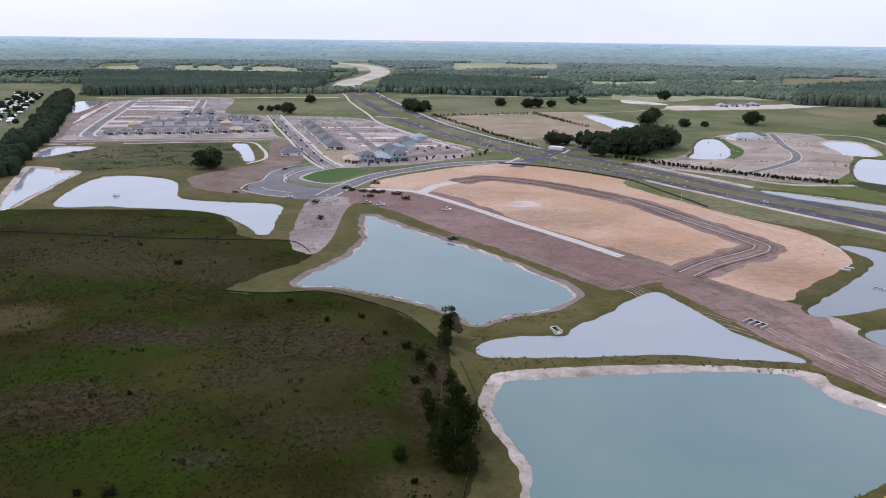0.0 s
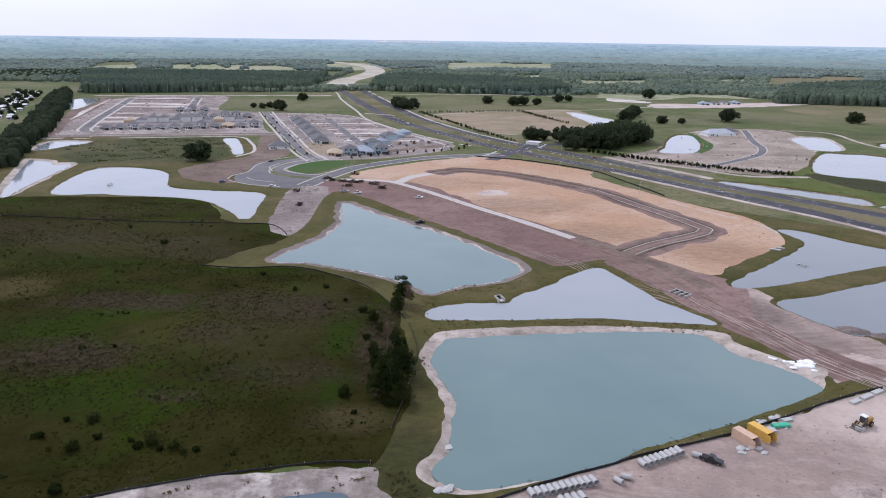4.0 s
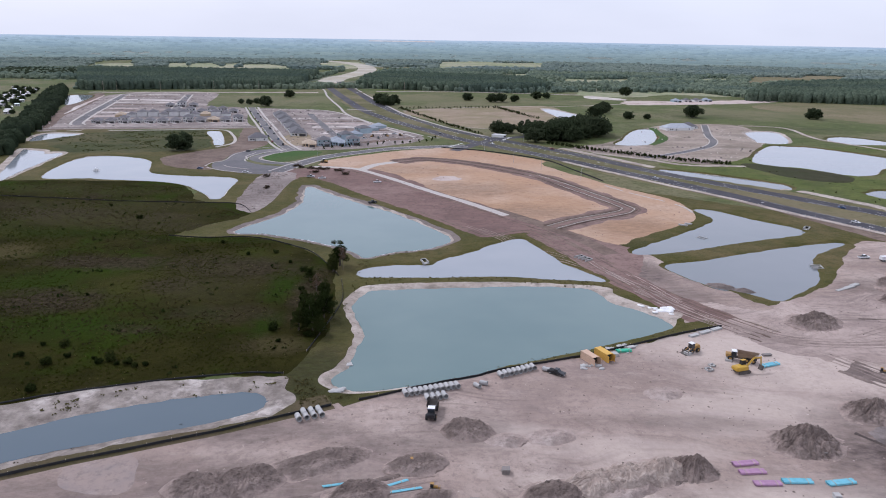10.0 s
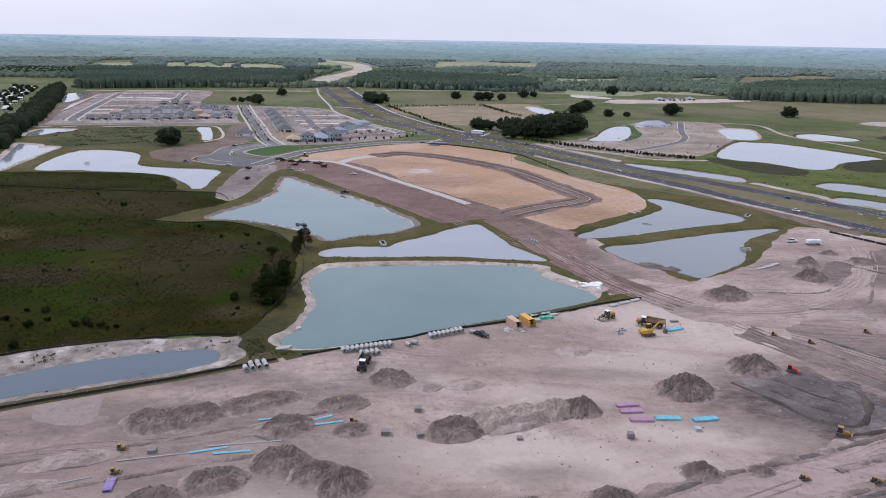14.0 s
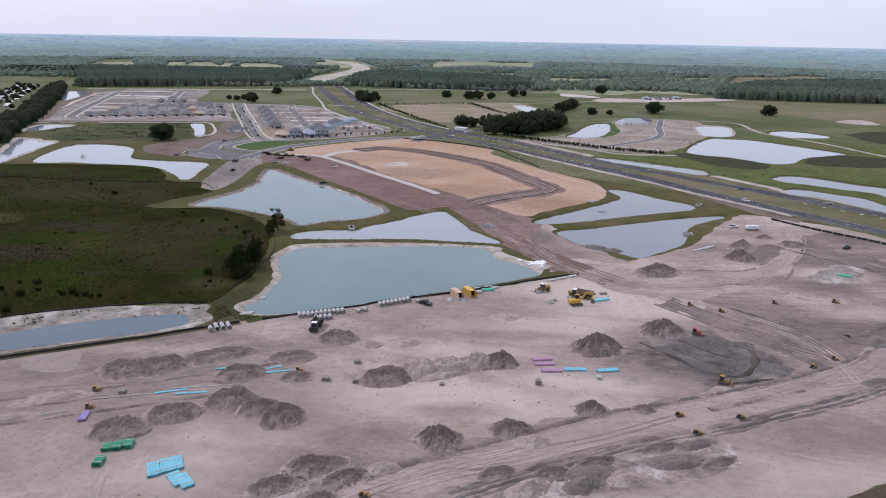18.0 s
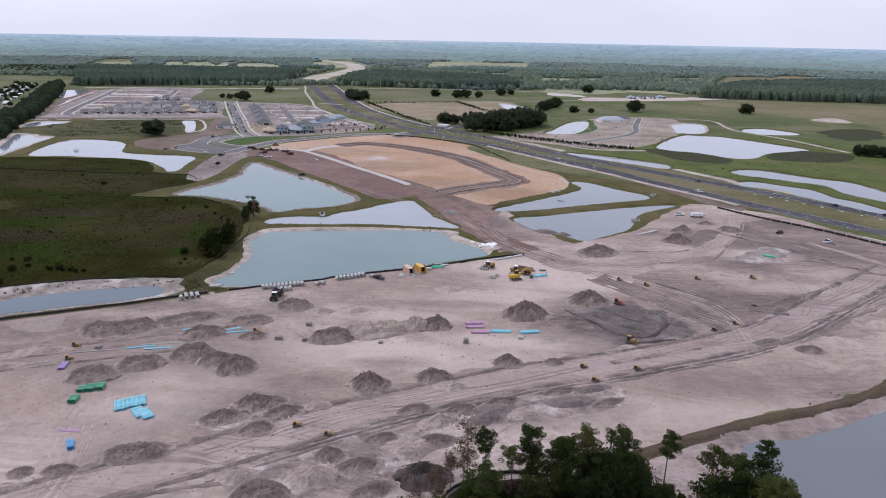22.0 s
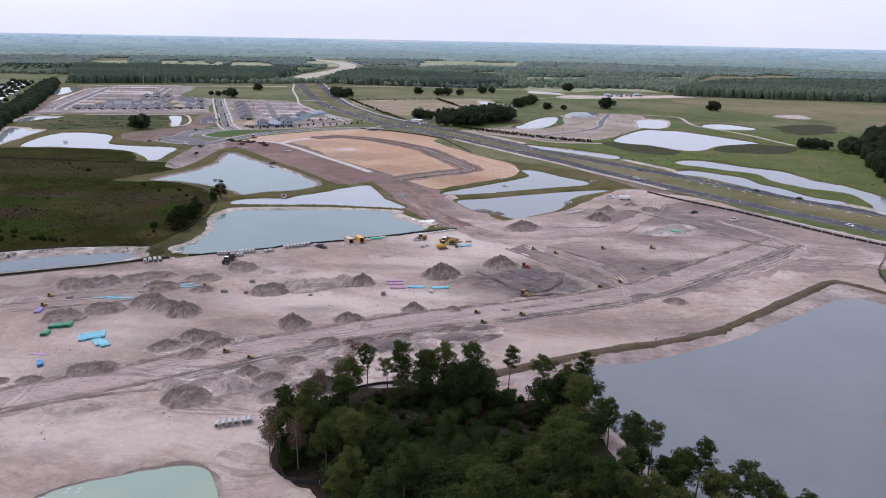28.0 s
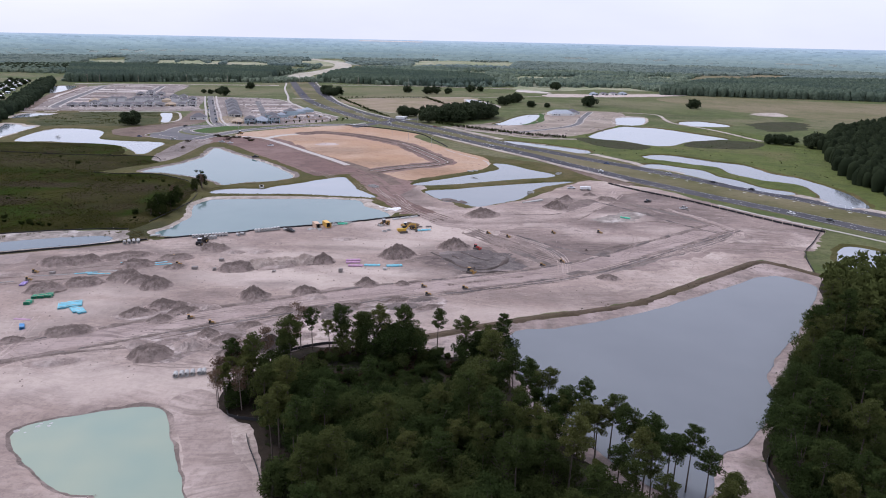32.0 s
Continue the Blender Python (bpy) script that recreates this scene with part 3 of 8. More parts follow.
STREET_ROW = [(-376, 670), (-273, 691), (-165, 708), (-142, 682)]
EAST_ROAD = [(370, 793), (339, 693), (329, 650), (307, 608), (268, 569), (227, 537)]
FAR_ROAD = [(-207, 1470), (-215, 1650), (-195, 1850), (-190, 2100), (-235, 2400), (-335, 2680), (-440, 2850)]

# where the far woods stop
FRONT = [(-3000, 1480), (-680, 1460), (-620, 1200), (-210, 1290), (-150, 1330), (-20, 1300), (190, 1262), (330, 1330), (560, 1340), (620, 1195), (740, 1165), (930, 1120), (3000, 600), (3000, -900), (-3000, -900)]
FIELDS = [[(-711, 1361), (-1180, 2495), (-1120, 2640), (-1019, 2361), (-1060, 2147), (-690, 1340)],
          [(-1150, 2380), (-1060, 2460), (-900, 2140), (-872, 2021), (-969, 1991)], [(-900, 2380), (-850, 2420), (-740, 2130), (-720, 2069), (-777, 2051)],
          [(-820, 2360), (-770, 2440), (-650, 2180), (-616, 2023), (-689, 2001)], [(-720, 2410), (-660, 2460), (-600, 2150), (-557, 2042), (-602, 2028)],
          [(-640, 2350), (-560, 2420), (-470, 2280), (-424, 2007), (-531, 1975)], [(31, 2900), (160, 3050), (330, 2900), (470, 3000), (368, 2323), (190, 2420), (22, 2218)],
          [(216, 1960), (290, 2020), (255, 1736), (185, 1719)], [(360, 1790), (450, 1760), (540, 1850), (476, 1603), (320, 1570)],
          [(750, 1880), (840, 1930), (757, 1706), (670, 1687)], [(960, 2050), (1100, 2040), (1180, 2180), (1300, 2150), (1021, 1695), (890, 1720), (771, 1644)],
          [(-427, 2608), (-300, 2766), (-232, 2210), (-340, 2180)]]
CLEARINGS = [FRONT, [(-500, 4250), (60, 4250), (80, 4800), (-520, 4800)], [(-900, 1760), (-930, 2050), (-700, 2160), (-420, 2120), (-270, 2060), (-262, 1790)],
             [(-262, 1380), (-130, 1380), (-150, 1750), (-130, 2030), (-10, 2330), (-60, 2420), (-150, 2290), (-330, 3000), (-500, 2900), (-300, 2400), (-245, 2000)]] + FIELDS


def dense(line, step):
    """The closed line with points no further apart than step."""
    out = []
    for p, q in zip(line, np.roll(line, -1, 0)):
        n = max(1, int(math.ceil(np.hypot(*(q - p)) / step)))
        out.extend(p + (q - p) * i / n for i in range(n))
    return np.array(out)


def area(pts, steps=4, uneven=2.0, size=12):
    line = dense(curve_through(pts, steps), 2.2 if min(abs(p[1]) for p in pts) < 350 else 8)
    return rough_line(rough_line(line, uneven, size), uneven * 0.5, 3.1)


waters, rims, banks = {}, {}, {}
for key, (pts, wat, wide, bank) in PONDS.items():
    near = min(p[1] for p in pts) < 320
    line = rough_line(rough_line(dense(curve_through(pts, 5), 2.0 if near else 6), 0.9, 7), 0.35, 2.0)
    waters[key] = line
    rims[key] = rough_line(grown(line, 0.55 if near else 1.4), 0.6, 2.5)
    banks[key] = rough_line(grown(line, wide + 1), 1.4, 7)
banks["trench_pond"] = rough_line(dense(curve_through(TRENCH_BANK, 5), 2), 1.5, 5)
banks["teal_pond"] = rough_line(dense(curve_through(TEAL_BANK, 5), 2), 1.0, 5)


# regions of the ground, first match wins: name, outline, surface, label
REGIONS = []
for key, (pts, wat, wide, bank) in PONDS.items():
    REGIONS.append(("pond", waters[key], None, ""))
REGIONS += [
    ("pavement", strip([(-57, 468), (-36, 465), (-15, 456), (24, 407), (61, 356), (86, 320)], 5.5), "concrete", "pale new concrete street crossing the graded pad"),
    ("pavement", strip([(-15, 456), (-6, 480), (9, 496)], 8), "concrete", "pale concrete street end joining the loop"),
    ("road", strip(PAD_LOOP, 2.6), "mauve", "pale worn centre of the street bed"),
    ("road", strip(PAD_LOOP, 10), "brown", "unpaved brown street bed looping round the pad"),
    ("verge", strip([(2, 850), (31, 780), (54, 732), (71, 705), (88, 682)], 9), "green_turf", "bright green grass beside the highway"),
    ("bank", strip([(296, 759), (288, 711), (284, 672), (270, 640), (254, 617)], 9), "lawn", "bright green pond bank"),
    ("bank", strip([(375, 633), (362, 600), (333, 552), (305, 524), (276, 512)], 7), "green_turf", "green grass edge of the lots"),
    ("dirt", area([(-117, 638), (-93, 653), (-80, 589), (-99, 577)], uneven=3), "tan", "tan dry ground beside the houses"),
    ("road", strip(HW_NEAR, 14), "asphalt", "grey asphalt carriageway of a divided highway"),
    ("road", strip(HW_FAR, 13), "asphalt", "grey asphalt carriageway of a divided highway"),
    ("road", strip([(58, 560), (78, 600), (104, 640), (140, 665), (190, 690)], 12), "asphalt", "asphalt crossing road at the junction"),
    ("dirt", rough_line(dense(strip([(246, 368), (258, 346), (268, 322), (276, 300), (286, 279), (300, 264)], 11), 2.5), 1.6, 8), "brown", "bare brown earth beside the highway"),
    ("lawn", area(ISLAND, uneven=0.3), "lawn", "mown green lawn in a road loop"),
    ("road", strip(COLLECTOR, 12), "street_asphalt", "curved asphalt collector road"),
    ("road", strip([(-66, 480), (-82, 480), (-100, 488), (-110, 503), (-104, 526), (-86, 551)], 8), "street_asphalt", "asphalt road loop round the lawn"),
    ("parking", area(COURT, uneven=0.3), "street_asphalt", "asphalt parking court"),
    ("road", strip(STREET_K, 8), "street_asphalt", "straight asphalt residential street"),
    ("road", strip(STREET_W, 9), "street_asphalt", "asphalt residential street"),
    ("road", strip(STREET_N, 8), "street_asphalt", "asphalt residential street"),
    ("road", strip([(-40, 570), (-62, 640), (-92, 735), (-128, 850)], 8), "street_asphalt", "new asphalt street among unfinished houses"),
    ("road", strip([(-372, 772), (-290, 792), (-214, 815)], 7), "street_asphalt", "asphalt street between the house rows"),
    ("road", strip(STREET_ROW, 9), "grey_dirt", "dusty grey street along the new houses"),
    ("dirt", strip(STREET_ROW[:3], 7, shift=11), "brown", "brown graded bank below the street"),
    ("road", strip(EAST_ROAD, 6.5), "street_asphalt", "curved asphalt street in the new lots"),
    ("road", strip(FAR_ROAD, 58), "pale_road", "unpaved road corridor running into the woods"),
]
for key, (pts, wat, wide, bank) in PONDS.items():
    if bank not in ("white_sand", "trench_sand", "lake_bank"):
        REGIONS.append(("shore", rims[key], "white_sand", "thin pale rim of sand at the water"))
REGIONS.append(("shore", rough_line(grown(waters["lake"], 1.1), 0.3, 5), "grey_dirt", "dark wet waterline of the lake"))
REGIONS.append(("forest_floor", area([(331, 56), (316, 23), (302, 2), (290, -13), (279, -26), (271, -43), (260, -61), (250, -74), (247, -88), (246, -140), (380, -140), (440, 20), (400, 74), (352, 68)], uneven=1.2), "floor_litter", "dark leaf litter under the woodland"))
for key, (pts, wat, wide, bank) in PONDS.items():
    REGIONS.append(("bank", banks[key], bank, "pale sandy pond bank" if bank in ("white_sand", "trench_sand", "lake_bank") else "grassy pond bank"))
REGIONS += [
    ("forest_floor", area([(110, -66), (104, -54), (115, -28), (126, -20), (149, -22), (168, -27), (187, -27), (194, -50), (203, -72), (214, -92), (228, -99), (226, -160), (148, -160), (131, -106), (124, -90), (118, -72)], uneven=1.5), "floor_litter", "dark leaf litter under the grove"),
    ("bank", rough_line(dense(strip(LAKE_BERM, 4.8), 2.0), 0.25, 4), "dry_bank", "dry brown grass strip above the lake bank"),
    ("bank", area(LAKE_BERM + [(335, 40), (322, 24), (296, -8), (250, 10), (190, -30), (168, -22)]), "lake_bank", "pale sandy lake bank"),
    ("bank", strip([(-66, 290), (-58, 310), (-54, 346), (-55, 388), (-53, 417), (-36, 408), (-20, 387), (-6, 367)], 7), "turf", "olive grass berm above the pond"),
    ("bank", strip([(0, 357), (26, 324), (48, 298)], 5.5), "turf", "olive grass berm above the pond"),
    ("bank", rough_line(grown(waters["blue_pond"], 5.5), 1.5, 7), "grey_dirt", "grey-brown pond bank"),
    ("dirt", area([(90, -57), (99, -51), (105, -58), (109, -66), (117, -82), (126, -104), (113, -104), (101, -81), (93, -64)]), "packed", "pale sand apron beside the pond"),
    ("dirt", area([(-10, 452), (-7, 460), (8, 446), (26, 420), (49, 378), (52, 362), (44, 368), (18, 417)], uneven=3), "mauve", "mauve earth along the street"),
    ("dirt", area([(40, 424), (50, 436), (62, 430), (56, 420)], uneven=3, size=6), "pale_spill", "spill of white sand"),
    ("bank", strip([(20, 100), (32, 108), (57, 121), (96, 136), (135, 156), (150, 162)], 7), "turf", "grass berm between pond and site"),
    ("bank", strip([(-160, 18), (-77, 53), (-50, 68), (-12, 85), (18, 100)], 9), "brown_turf", "brown grass strip along the trench"),
    ("road", rough_line(dense(strip(HAUL, 10.5), 2.5), 1.2, 8), "haul", "packed dirt haul road across the site"),
    ("dirt", rough_line(dense(strip(HAUL[1:], 18), 3), 4.0, 9), "worked", "rutted shoulder of the haul road"),
    ("road", rough_line(dense(strip([(146, 164), (167, 154), (186, 147), (203, 149), (228, 163), (250, 181), (268, 207), (282, 240), (296, 254)], 9), 2.5), 2.2, 8), "packed", "pale packed dirt track to the highway"),
    ("dirt", rough_line(dense(strip([(180, 127), (192, 112), (201, 100), (210, 88), (217, 75)], 9), 2.0), 2.4, 6), "scraped", "dark scraped trench across the sand"),
    ("dirt", rough_line(dense(strip([(203, 119), (214, 107), (222, 86)], 4), 2.0), 1.8, 6), "grey_dirt", "churned dark wheel ruts"),
    ("dirt", rough_line(dense(strip([(232, 60), (254, 76), (292, 105), (317, 130), (320, 142), (312, 164), (298, 186), (281, 201)], 5), 2.0), 2.2, 7), "grey_dirt", "dark rutted track round the eastern lot"),
    ("dirt", rough_line(dense(strip([(217, 61), (235, 66), (257, 80), (296, 105), (324, 130), (326, 143), (317, 167), (302, 190)], 5), 2.0), 1.5, 7), "packed", "pale packed track round the eastern lot"),
    ("dirt", rough_line(dense(strip([(168, 44), (184, 51), (201, 57)], 5), 2.0), 2.0, 6), "grey_dirt", "dark scraped bank"),
    ("dirt", area([(97, -4), (118, 12), (146, 20), (165, 28), (166, 18), (147, 8), (115, 0), (103, -12)]), "churned", "churned grey and white earth"),
    ("dirt", area([(47, 2), (58, 13), (77, 15), (80, 8), (66, 1), (54, -2)]), "churned", "churned grey earth"),
    ("dirt", area([(63, -24), (74, -7), (103, -2), (109, -22), (89, -25), (79, -35)]), "churned", "churned grey and white earth"),
    ("dirt", area([(252, 160), (266, 172), (282, 176), (276, 160), (262, 152)], uneven=6, size=9), "trench_sand", "spill of white sand"),
    ("dirt", area([(108, 147), (115, 152), (122, 149), (119, 143), (111, 142)], uneven=0.8, size=5), "orange", "spill of orange sand"),
    ("dirt", area([(163, 86), (175, 97), (185, 95), (197, 86), (203, 73), (198, 63), (185, 58), (177, 59), (169, 71)], uneven=5, size=7), "dug", "dug-over dark grey earth"),
    ("dirt", area([(-40, 66), (-33, 75), (-26, 73), (-21, 59), (-33, 58)], uneven=1.0, size=5), "blue_clay", "bluish grey clay patch"),
    ("road", strip([(80, 334), (106, 297), (121, 272), (131, 246)], 9), "brown", "unpaved brown street bed beside the pad"),
    ("dirt", rough_line(dense(strip([(102, 285), (118, 240), (132, 200), (146, 174), (154, 162)], 17), 2.5), 3.0, 9), "mauve", "rutted brown haul track between the ponds"),
    ("dirt", rough_line(dense(strip(PAD_LOOP, 22), 3), 3.0, 10), "mauve", "mauve earth beside the street bed"),
    ("pad_ground", area(PAD, uneven=1.5), "orange", "graded orange sand building pad"),
    ("dirt", area([(-85, 401), (-84, 440), (-62, 440), (-57, 400), (-57, 347), (-62, 318), (-77, 336)]), "lot", "pale rubble-strewn spur of bare ground"),
    ("dirt", area(MAUVE), "mauve", "bare mauve-brown earth"),
    ("dirt", area([(138, 168), (152, 186), (166, 176), (178, 180), (214, 196), (236, 190), (222, 158), (196, 132), (172, 136), (158, 148)], uneven=6, size=12), "packed", "rutted fan of earth where the track enters the site"),
    ("dirt", area([(188, 102), (200, 130), (222, 168), (240, 196), (300, 236), (340, 205), (374, 150), (346, 106), (300, 97), (262, 72), (225, 62), (205, 80)], uneven=6, size=14), "worked", "darker rutted sand of the worked site"),
    ("dirt", area(SITE), "sand", "bare pinkish sand of the building site"),
    ("sand_mine", strip([(-430, 4440), (-190, 4462), (-20, 4455)], 70), "bare_chalk", "far white sand mine on the skyline"),
    ("reeds", area([(301, 503), (312, 515), (354, 482), (366, 460), (360, 445), (342, 437), (314, 456)]), "reed_bed", "brown reed bed beside the pond"),
    ("reeds", area([(405, 478), (443, 519), (495, 500), (467, 459), (429, 454), (409, 460)]), "reed_bed", "brown reed bed beside the pond"),
    ("dirt", area([(611, 818), (659, 839), (653, 788), (624, 782)]), "white_sand", "pale sand patch in grass"),
    ("dirt", area([(-390, 690), (-470, 880), (-540, 1090), (-515, 1100), (-455, 880), (-380, 690)]), "brown", "brown graded bank beside the lots"),
] + [("lots", strip([a, ((a[0] + b[0]) / 2, (a[1] + b[1]) / 2 + 2), b], w), surface, "graded strip of a building lot") for a, b, w, surface in (
    ((-450, 1013), (-361, 1012), 23, "bare_chalk"), ((-472, 1090), (-397, 1118), 13, "bare_chalk"), ((-478, 1072), (-392, 1092), 17, "brown"), ((-455, 1040), (-372, 1052), 15, "grey_dirt"), ((-424, 930), (-352, 955), 13, "brown"), ((-440, 968), (-356, 982), 11, "bare_chalk"),
    ((-418, 905), (-350, 924), 17, "grey_dirt"), ((-407, 883), (-371, 884), 11, "pale_spill"), ((-404, 858), (-362, 862), 11, "brown"), ((-406, 831), (-358, 834), 11, "bare_chalk"), ((-398, 808), (-350, 812), 11, "grey_dirt"), ((-392, 788), (-352, 790), 10, "pale_spill"), ((-380, 766), (-356, 770), 10, "brown"), ((-372, 746), (-356, 750), 8, "bare_chalk"),
    ((-420, 760), (-470, 940), 10, "bare_chalk"), ((-408, 740), (-480, 1000), 6, "brown"), ((-440, 840), (-510, 1080), 8, "pale_spill"), ((-140, 800), (-60, 812), 8, "bare_chalk"), ((-128, 770), (-50, 776), 10, "brown"), ((-112, 745), (-46, 750), 8, "pale_spill"), ((-100, 715), (-20, 722), 10, "bare_chalk"), ((-90, 690), (-12, 694), 8, "brown"), ((-80, 665), (0, 668), 10, "bare_chalk"), ((-30, 600), (16, 640), 13, "brown"))
] + [
    ("lots", area(LOTS_W, uneven=1), "lot", "bare sandy building lots"),
    ("lots", area(LOTS_E, uneven=1), "lot", "bare sandy building lots"),
    ("lots", area(LOTS_MID, uneven=2), "brown", "bare brown earth beside the parking court"),
    ("field", area(TAN, uneven=2), "tan", "tan stubble field"),
    ("lots", area(EAST_LOTS, uneven=2), "pink_lot", "bare sandy building lots"),
    ("lots", area([(366, 1135), (459, 1140), (600, 1196), (640, 1172), (578, 1127), (446, 1075), (339, 1058)], uneven=6, size=20), "pale_spill", "distant strip of pale sand"),
    ("lots", area([(309, 1226), (360, 1174), (351, 1141), (299, 1169)], uneven=4), "bare_chalk", "white drained pond bed"),
    ("verge", strip([((a[0] + b[0]) / 2, (a[1] + b[1]) / 2) for a, b in zip(HW_NEAR, HW_FAR)], 62), "verge", "dry grass verge and median of the highway"),
] + [("field", area(c, uneven=38, size=90), "pasture" if n == 0 else "tan_grass" if n == 10 else "dry_field", "far clearing of pale dry grass") for n, c in enumerate(FIELDS)] + [
    ("field", area([(319, 1344), (381, 1305), (501, 1395), (685, 1491), (677, 1362), (577, 1262), (476, 1285), (392, 1214), (303, 1212)], uneven=10, size=30), "dry_field", "pale dry grass before the far woods"),
    ("field", area([(547, 1071), (667, 1145), (757, 1100), (1100, 960), (1000, 560), (780, 650), (648, 785), (602, 843), (559, 932)], uneven=12, size=40), "tan_grass", "tan dry upland grass"),
    ("reeds", area([(550, 671), (611, 714), (635, 691), (591, 618), (546, 601)], uneven=8, size=14), "reed_bed", "dark wet hollow in the grass"),
    ("bank", area([(228, 500), (300, 420), (340, 345), (400, 262), (440, 195), (500, 190), (520, 300), (545, 420), (520, 560), (470, 640), (380, 560), (310, 540)], uneven=6, size=20), "green_turf", "bright green grass round the stream ponds"),
    ("field", area([(-344, 608), (-320, 634), (-282, 660), (-206, 672), (-175, 600), (-166, 560), (-189, 530), (-258, 517), (-287, 529)], uneven=5, size=16), "rough_grass", "rough dark green grass on a low rise"),
    ("meadow", area(MEADOW), "meadow", "rough dark meadow of grass and brown scrub"),
    ("dirt", area([(226, -97), (246, -80), (247, -100), (244, -140), (226, -140)]), "lake_bank", "pale sand at the end of the lake"),
    ("bank", area([(-420, 440), (-345, 560), (-372, 655), (-262, 668), (-195, 676), (-165, 640), (-150, 590), (-140, 480), (-98, 440), (-96, 396), (-130, 386), (-200, 396), (-340, 372)], uneven=3), "turf", "olive grass round the western ponds"),
    ("bank", area([(-110, 330), (-70, 300), (-95, 258), (-10, 190), (-8, 100), (60, 100), (160, 140), (310, 250), (290, 310), (215, 370), (140, 420), (0, 430), (-100, 465)]), "turf", "olive grass between the ponds"),
]

# ---- ground ----
def mesh_object(name, verts, faces, mat, label="", category="", kind="", parent=None, smooth=False):
    me = bpy.data.meshes.new(name)
    me.from_pydata([tuple(map(float, v)) for v in verts], [], [tuple(map(int, f)) for f in faces])
    if mat:
        me.materials.append(M[mat] if isinstance(mat, str) else mat)
    if smooth:
        me.shade_smooth()
    ob = new(name, me)
    if parent:
        ob.parent = parent
    return tagged(ob, label, category, "", kind)


CENTRE = np.array((90.0, -110.0))
REACH = 4700.0


def relief(pts):
    """Height of the ground: gentle swells, hollows at the ponds, and a far rise to the skyline."""
    z = np.array([0.5 * noise.noise((x / 60, y / 60, 0)) + 0.15 * noise.noise((x / 14, y / 14, 3)) + 0.13 * noise.noise((x / 5.5, y / 5.5, 6)) for x, y in pts])
    r = np.hypot(*(pts - CENTRE).T)
    z += np.clip((r - 3300) / 1400, 0, None) ** 1.3 * 79
    for key, (_, _, wide, _) in PONDS.items():
        line = waters[key]
        near = (pts[:, 0] > line[:, 0].min() - 30) & (pts[:, 0] < line[:, 0].max() + 30) & (pts[:, 1] > line[:, 1].min() - 30) & (pts[:, 1] < line[:, 1].max() + 30)
        idx = np.nonzero(near)[0]
        d = distance(pts[idx], line)
        d[inside(pts[idx], line)] *= -1
        w = max(wide, 4)
        s = np.clip(d / w, -0.3, 1)
        blend = s * s * (3 - 2 * s)
        z[idx] = np.where(s < 1, (WATER_Z - 0.25) * (1 - blend) + z[idx] * blend - np.where(s < 0, 0.5, 0), z[idx])
    return z


def build_ground():
    from mathutils.geometry import delaunay_2d_cdt
    pts, edges = [], []

    def loop(line):
        a = len(pts)
        pts.extend(Vector((float(x), float(y))) for x, y in line)
        edges.extend((a + i, a + (i + 1) % len(line)) for i in range(len(line)))

    for _, line, _, _ in REGIONS:
        loop(line)
    rng = np.random.default_rng(4)

    def fill(x0, x1, y0, y1, step, hole=None):
        gx, gy = np.meshgrid(np.arange(x0, x1, step), np.arange(y0, y1, step))
        g = np.stack([gx.ravel(), gy.ravel()], 1) + rng.uniform(-0.35, 0.35, (gx.size, 2)) * step
        if hole:
            g = g[~((g[:, 0] > hole[0]) & (g[:, 0] < hole[1]) & (g[:, 1] > hole[2]) & (g[:, 1] < hole[3]))]
        pts.extend(Vector((float(x), float(y))) for x, y in g[np.hypot(*(g - CENTRE).T) < REACH - 20])

    near, mid = (-200, 420, -250, 320), (-800, 1100, -500, 1500)
    fill(*near, 3.2)
    fill(*mid, 28, near)
    fill(-4800, 4900, -4900, 4700, 130, mid)
    a = np.linspace(0, 2 * math.pi, 180, endpoint=False)
    loop(CENTRE + REACH * np.stack([np.cos(a), np.sin(a)], 1))
    vs, _, fs, _, _, _ = delaunay_2d_cdt(pts, edges, [], 0, 0.01, False)
    v = np.array([(p[0], p[1]) for p in vs])
    f = np.array([q for q in fs if len(q) == 3])
    mid_pt = v[f].mean(1)
    owner = np.full(len(f), -1)
    for i, (_, line, _, _) in enumerate(REGIONS):
        hit = inside(mid_pt, line) & (owner < 0)
        owner[hit] = i
    v3 = np.column_stack([v, relief(v)])
    r_mid = np.hypot(*(mid_pt - CENTRE).T)
    groups = [(i, name, mat, label) for i, (name, _, mat, label) in enumerate(REGIONS) if mat]
    wood = (owner < 0) & (mid_pt[:, 1] > 1180) & (r_mid > 1300)
    for poly in CLEARINGS:
        wood &= ~inside(mid_pt, np.array(poly, float))
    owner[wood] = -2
    # beyond 2100 m the floor takes the colour paled for haze
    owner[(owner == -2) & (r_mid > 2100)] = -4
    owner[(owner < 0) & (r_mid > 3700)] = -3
    groups.append((-4, "woodland_floor", "hazy_floor", "undergrowth of far woods, paled to stand for haze"))
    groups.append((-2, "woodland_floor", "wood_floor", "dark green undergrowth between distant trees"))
    # glowing backdrop, its haze put into the colour
    groups.append((-3, "backdrop", "skyline", "far wooded skyline, haze put into its glow"))
    groups.append((-1, "ground", "pasture", "green and dry grassland reaching to the skyline"))
    for i, name, mat, label in groups:
        use = f[owner == i]
        if not len(use):
            continue
        ids, inv = np.unique(use, return_inverse=True)
        mesh_object(name, v3[ids], inv.reshape(-1, 3), mat, label, name, "structure", smooth=True)


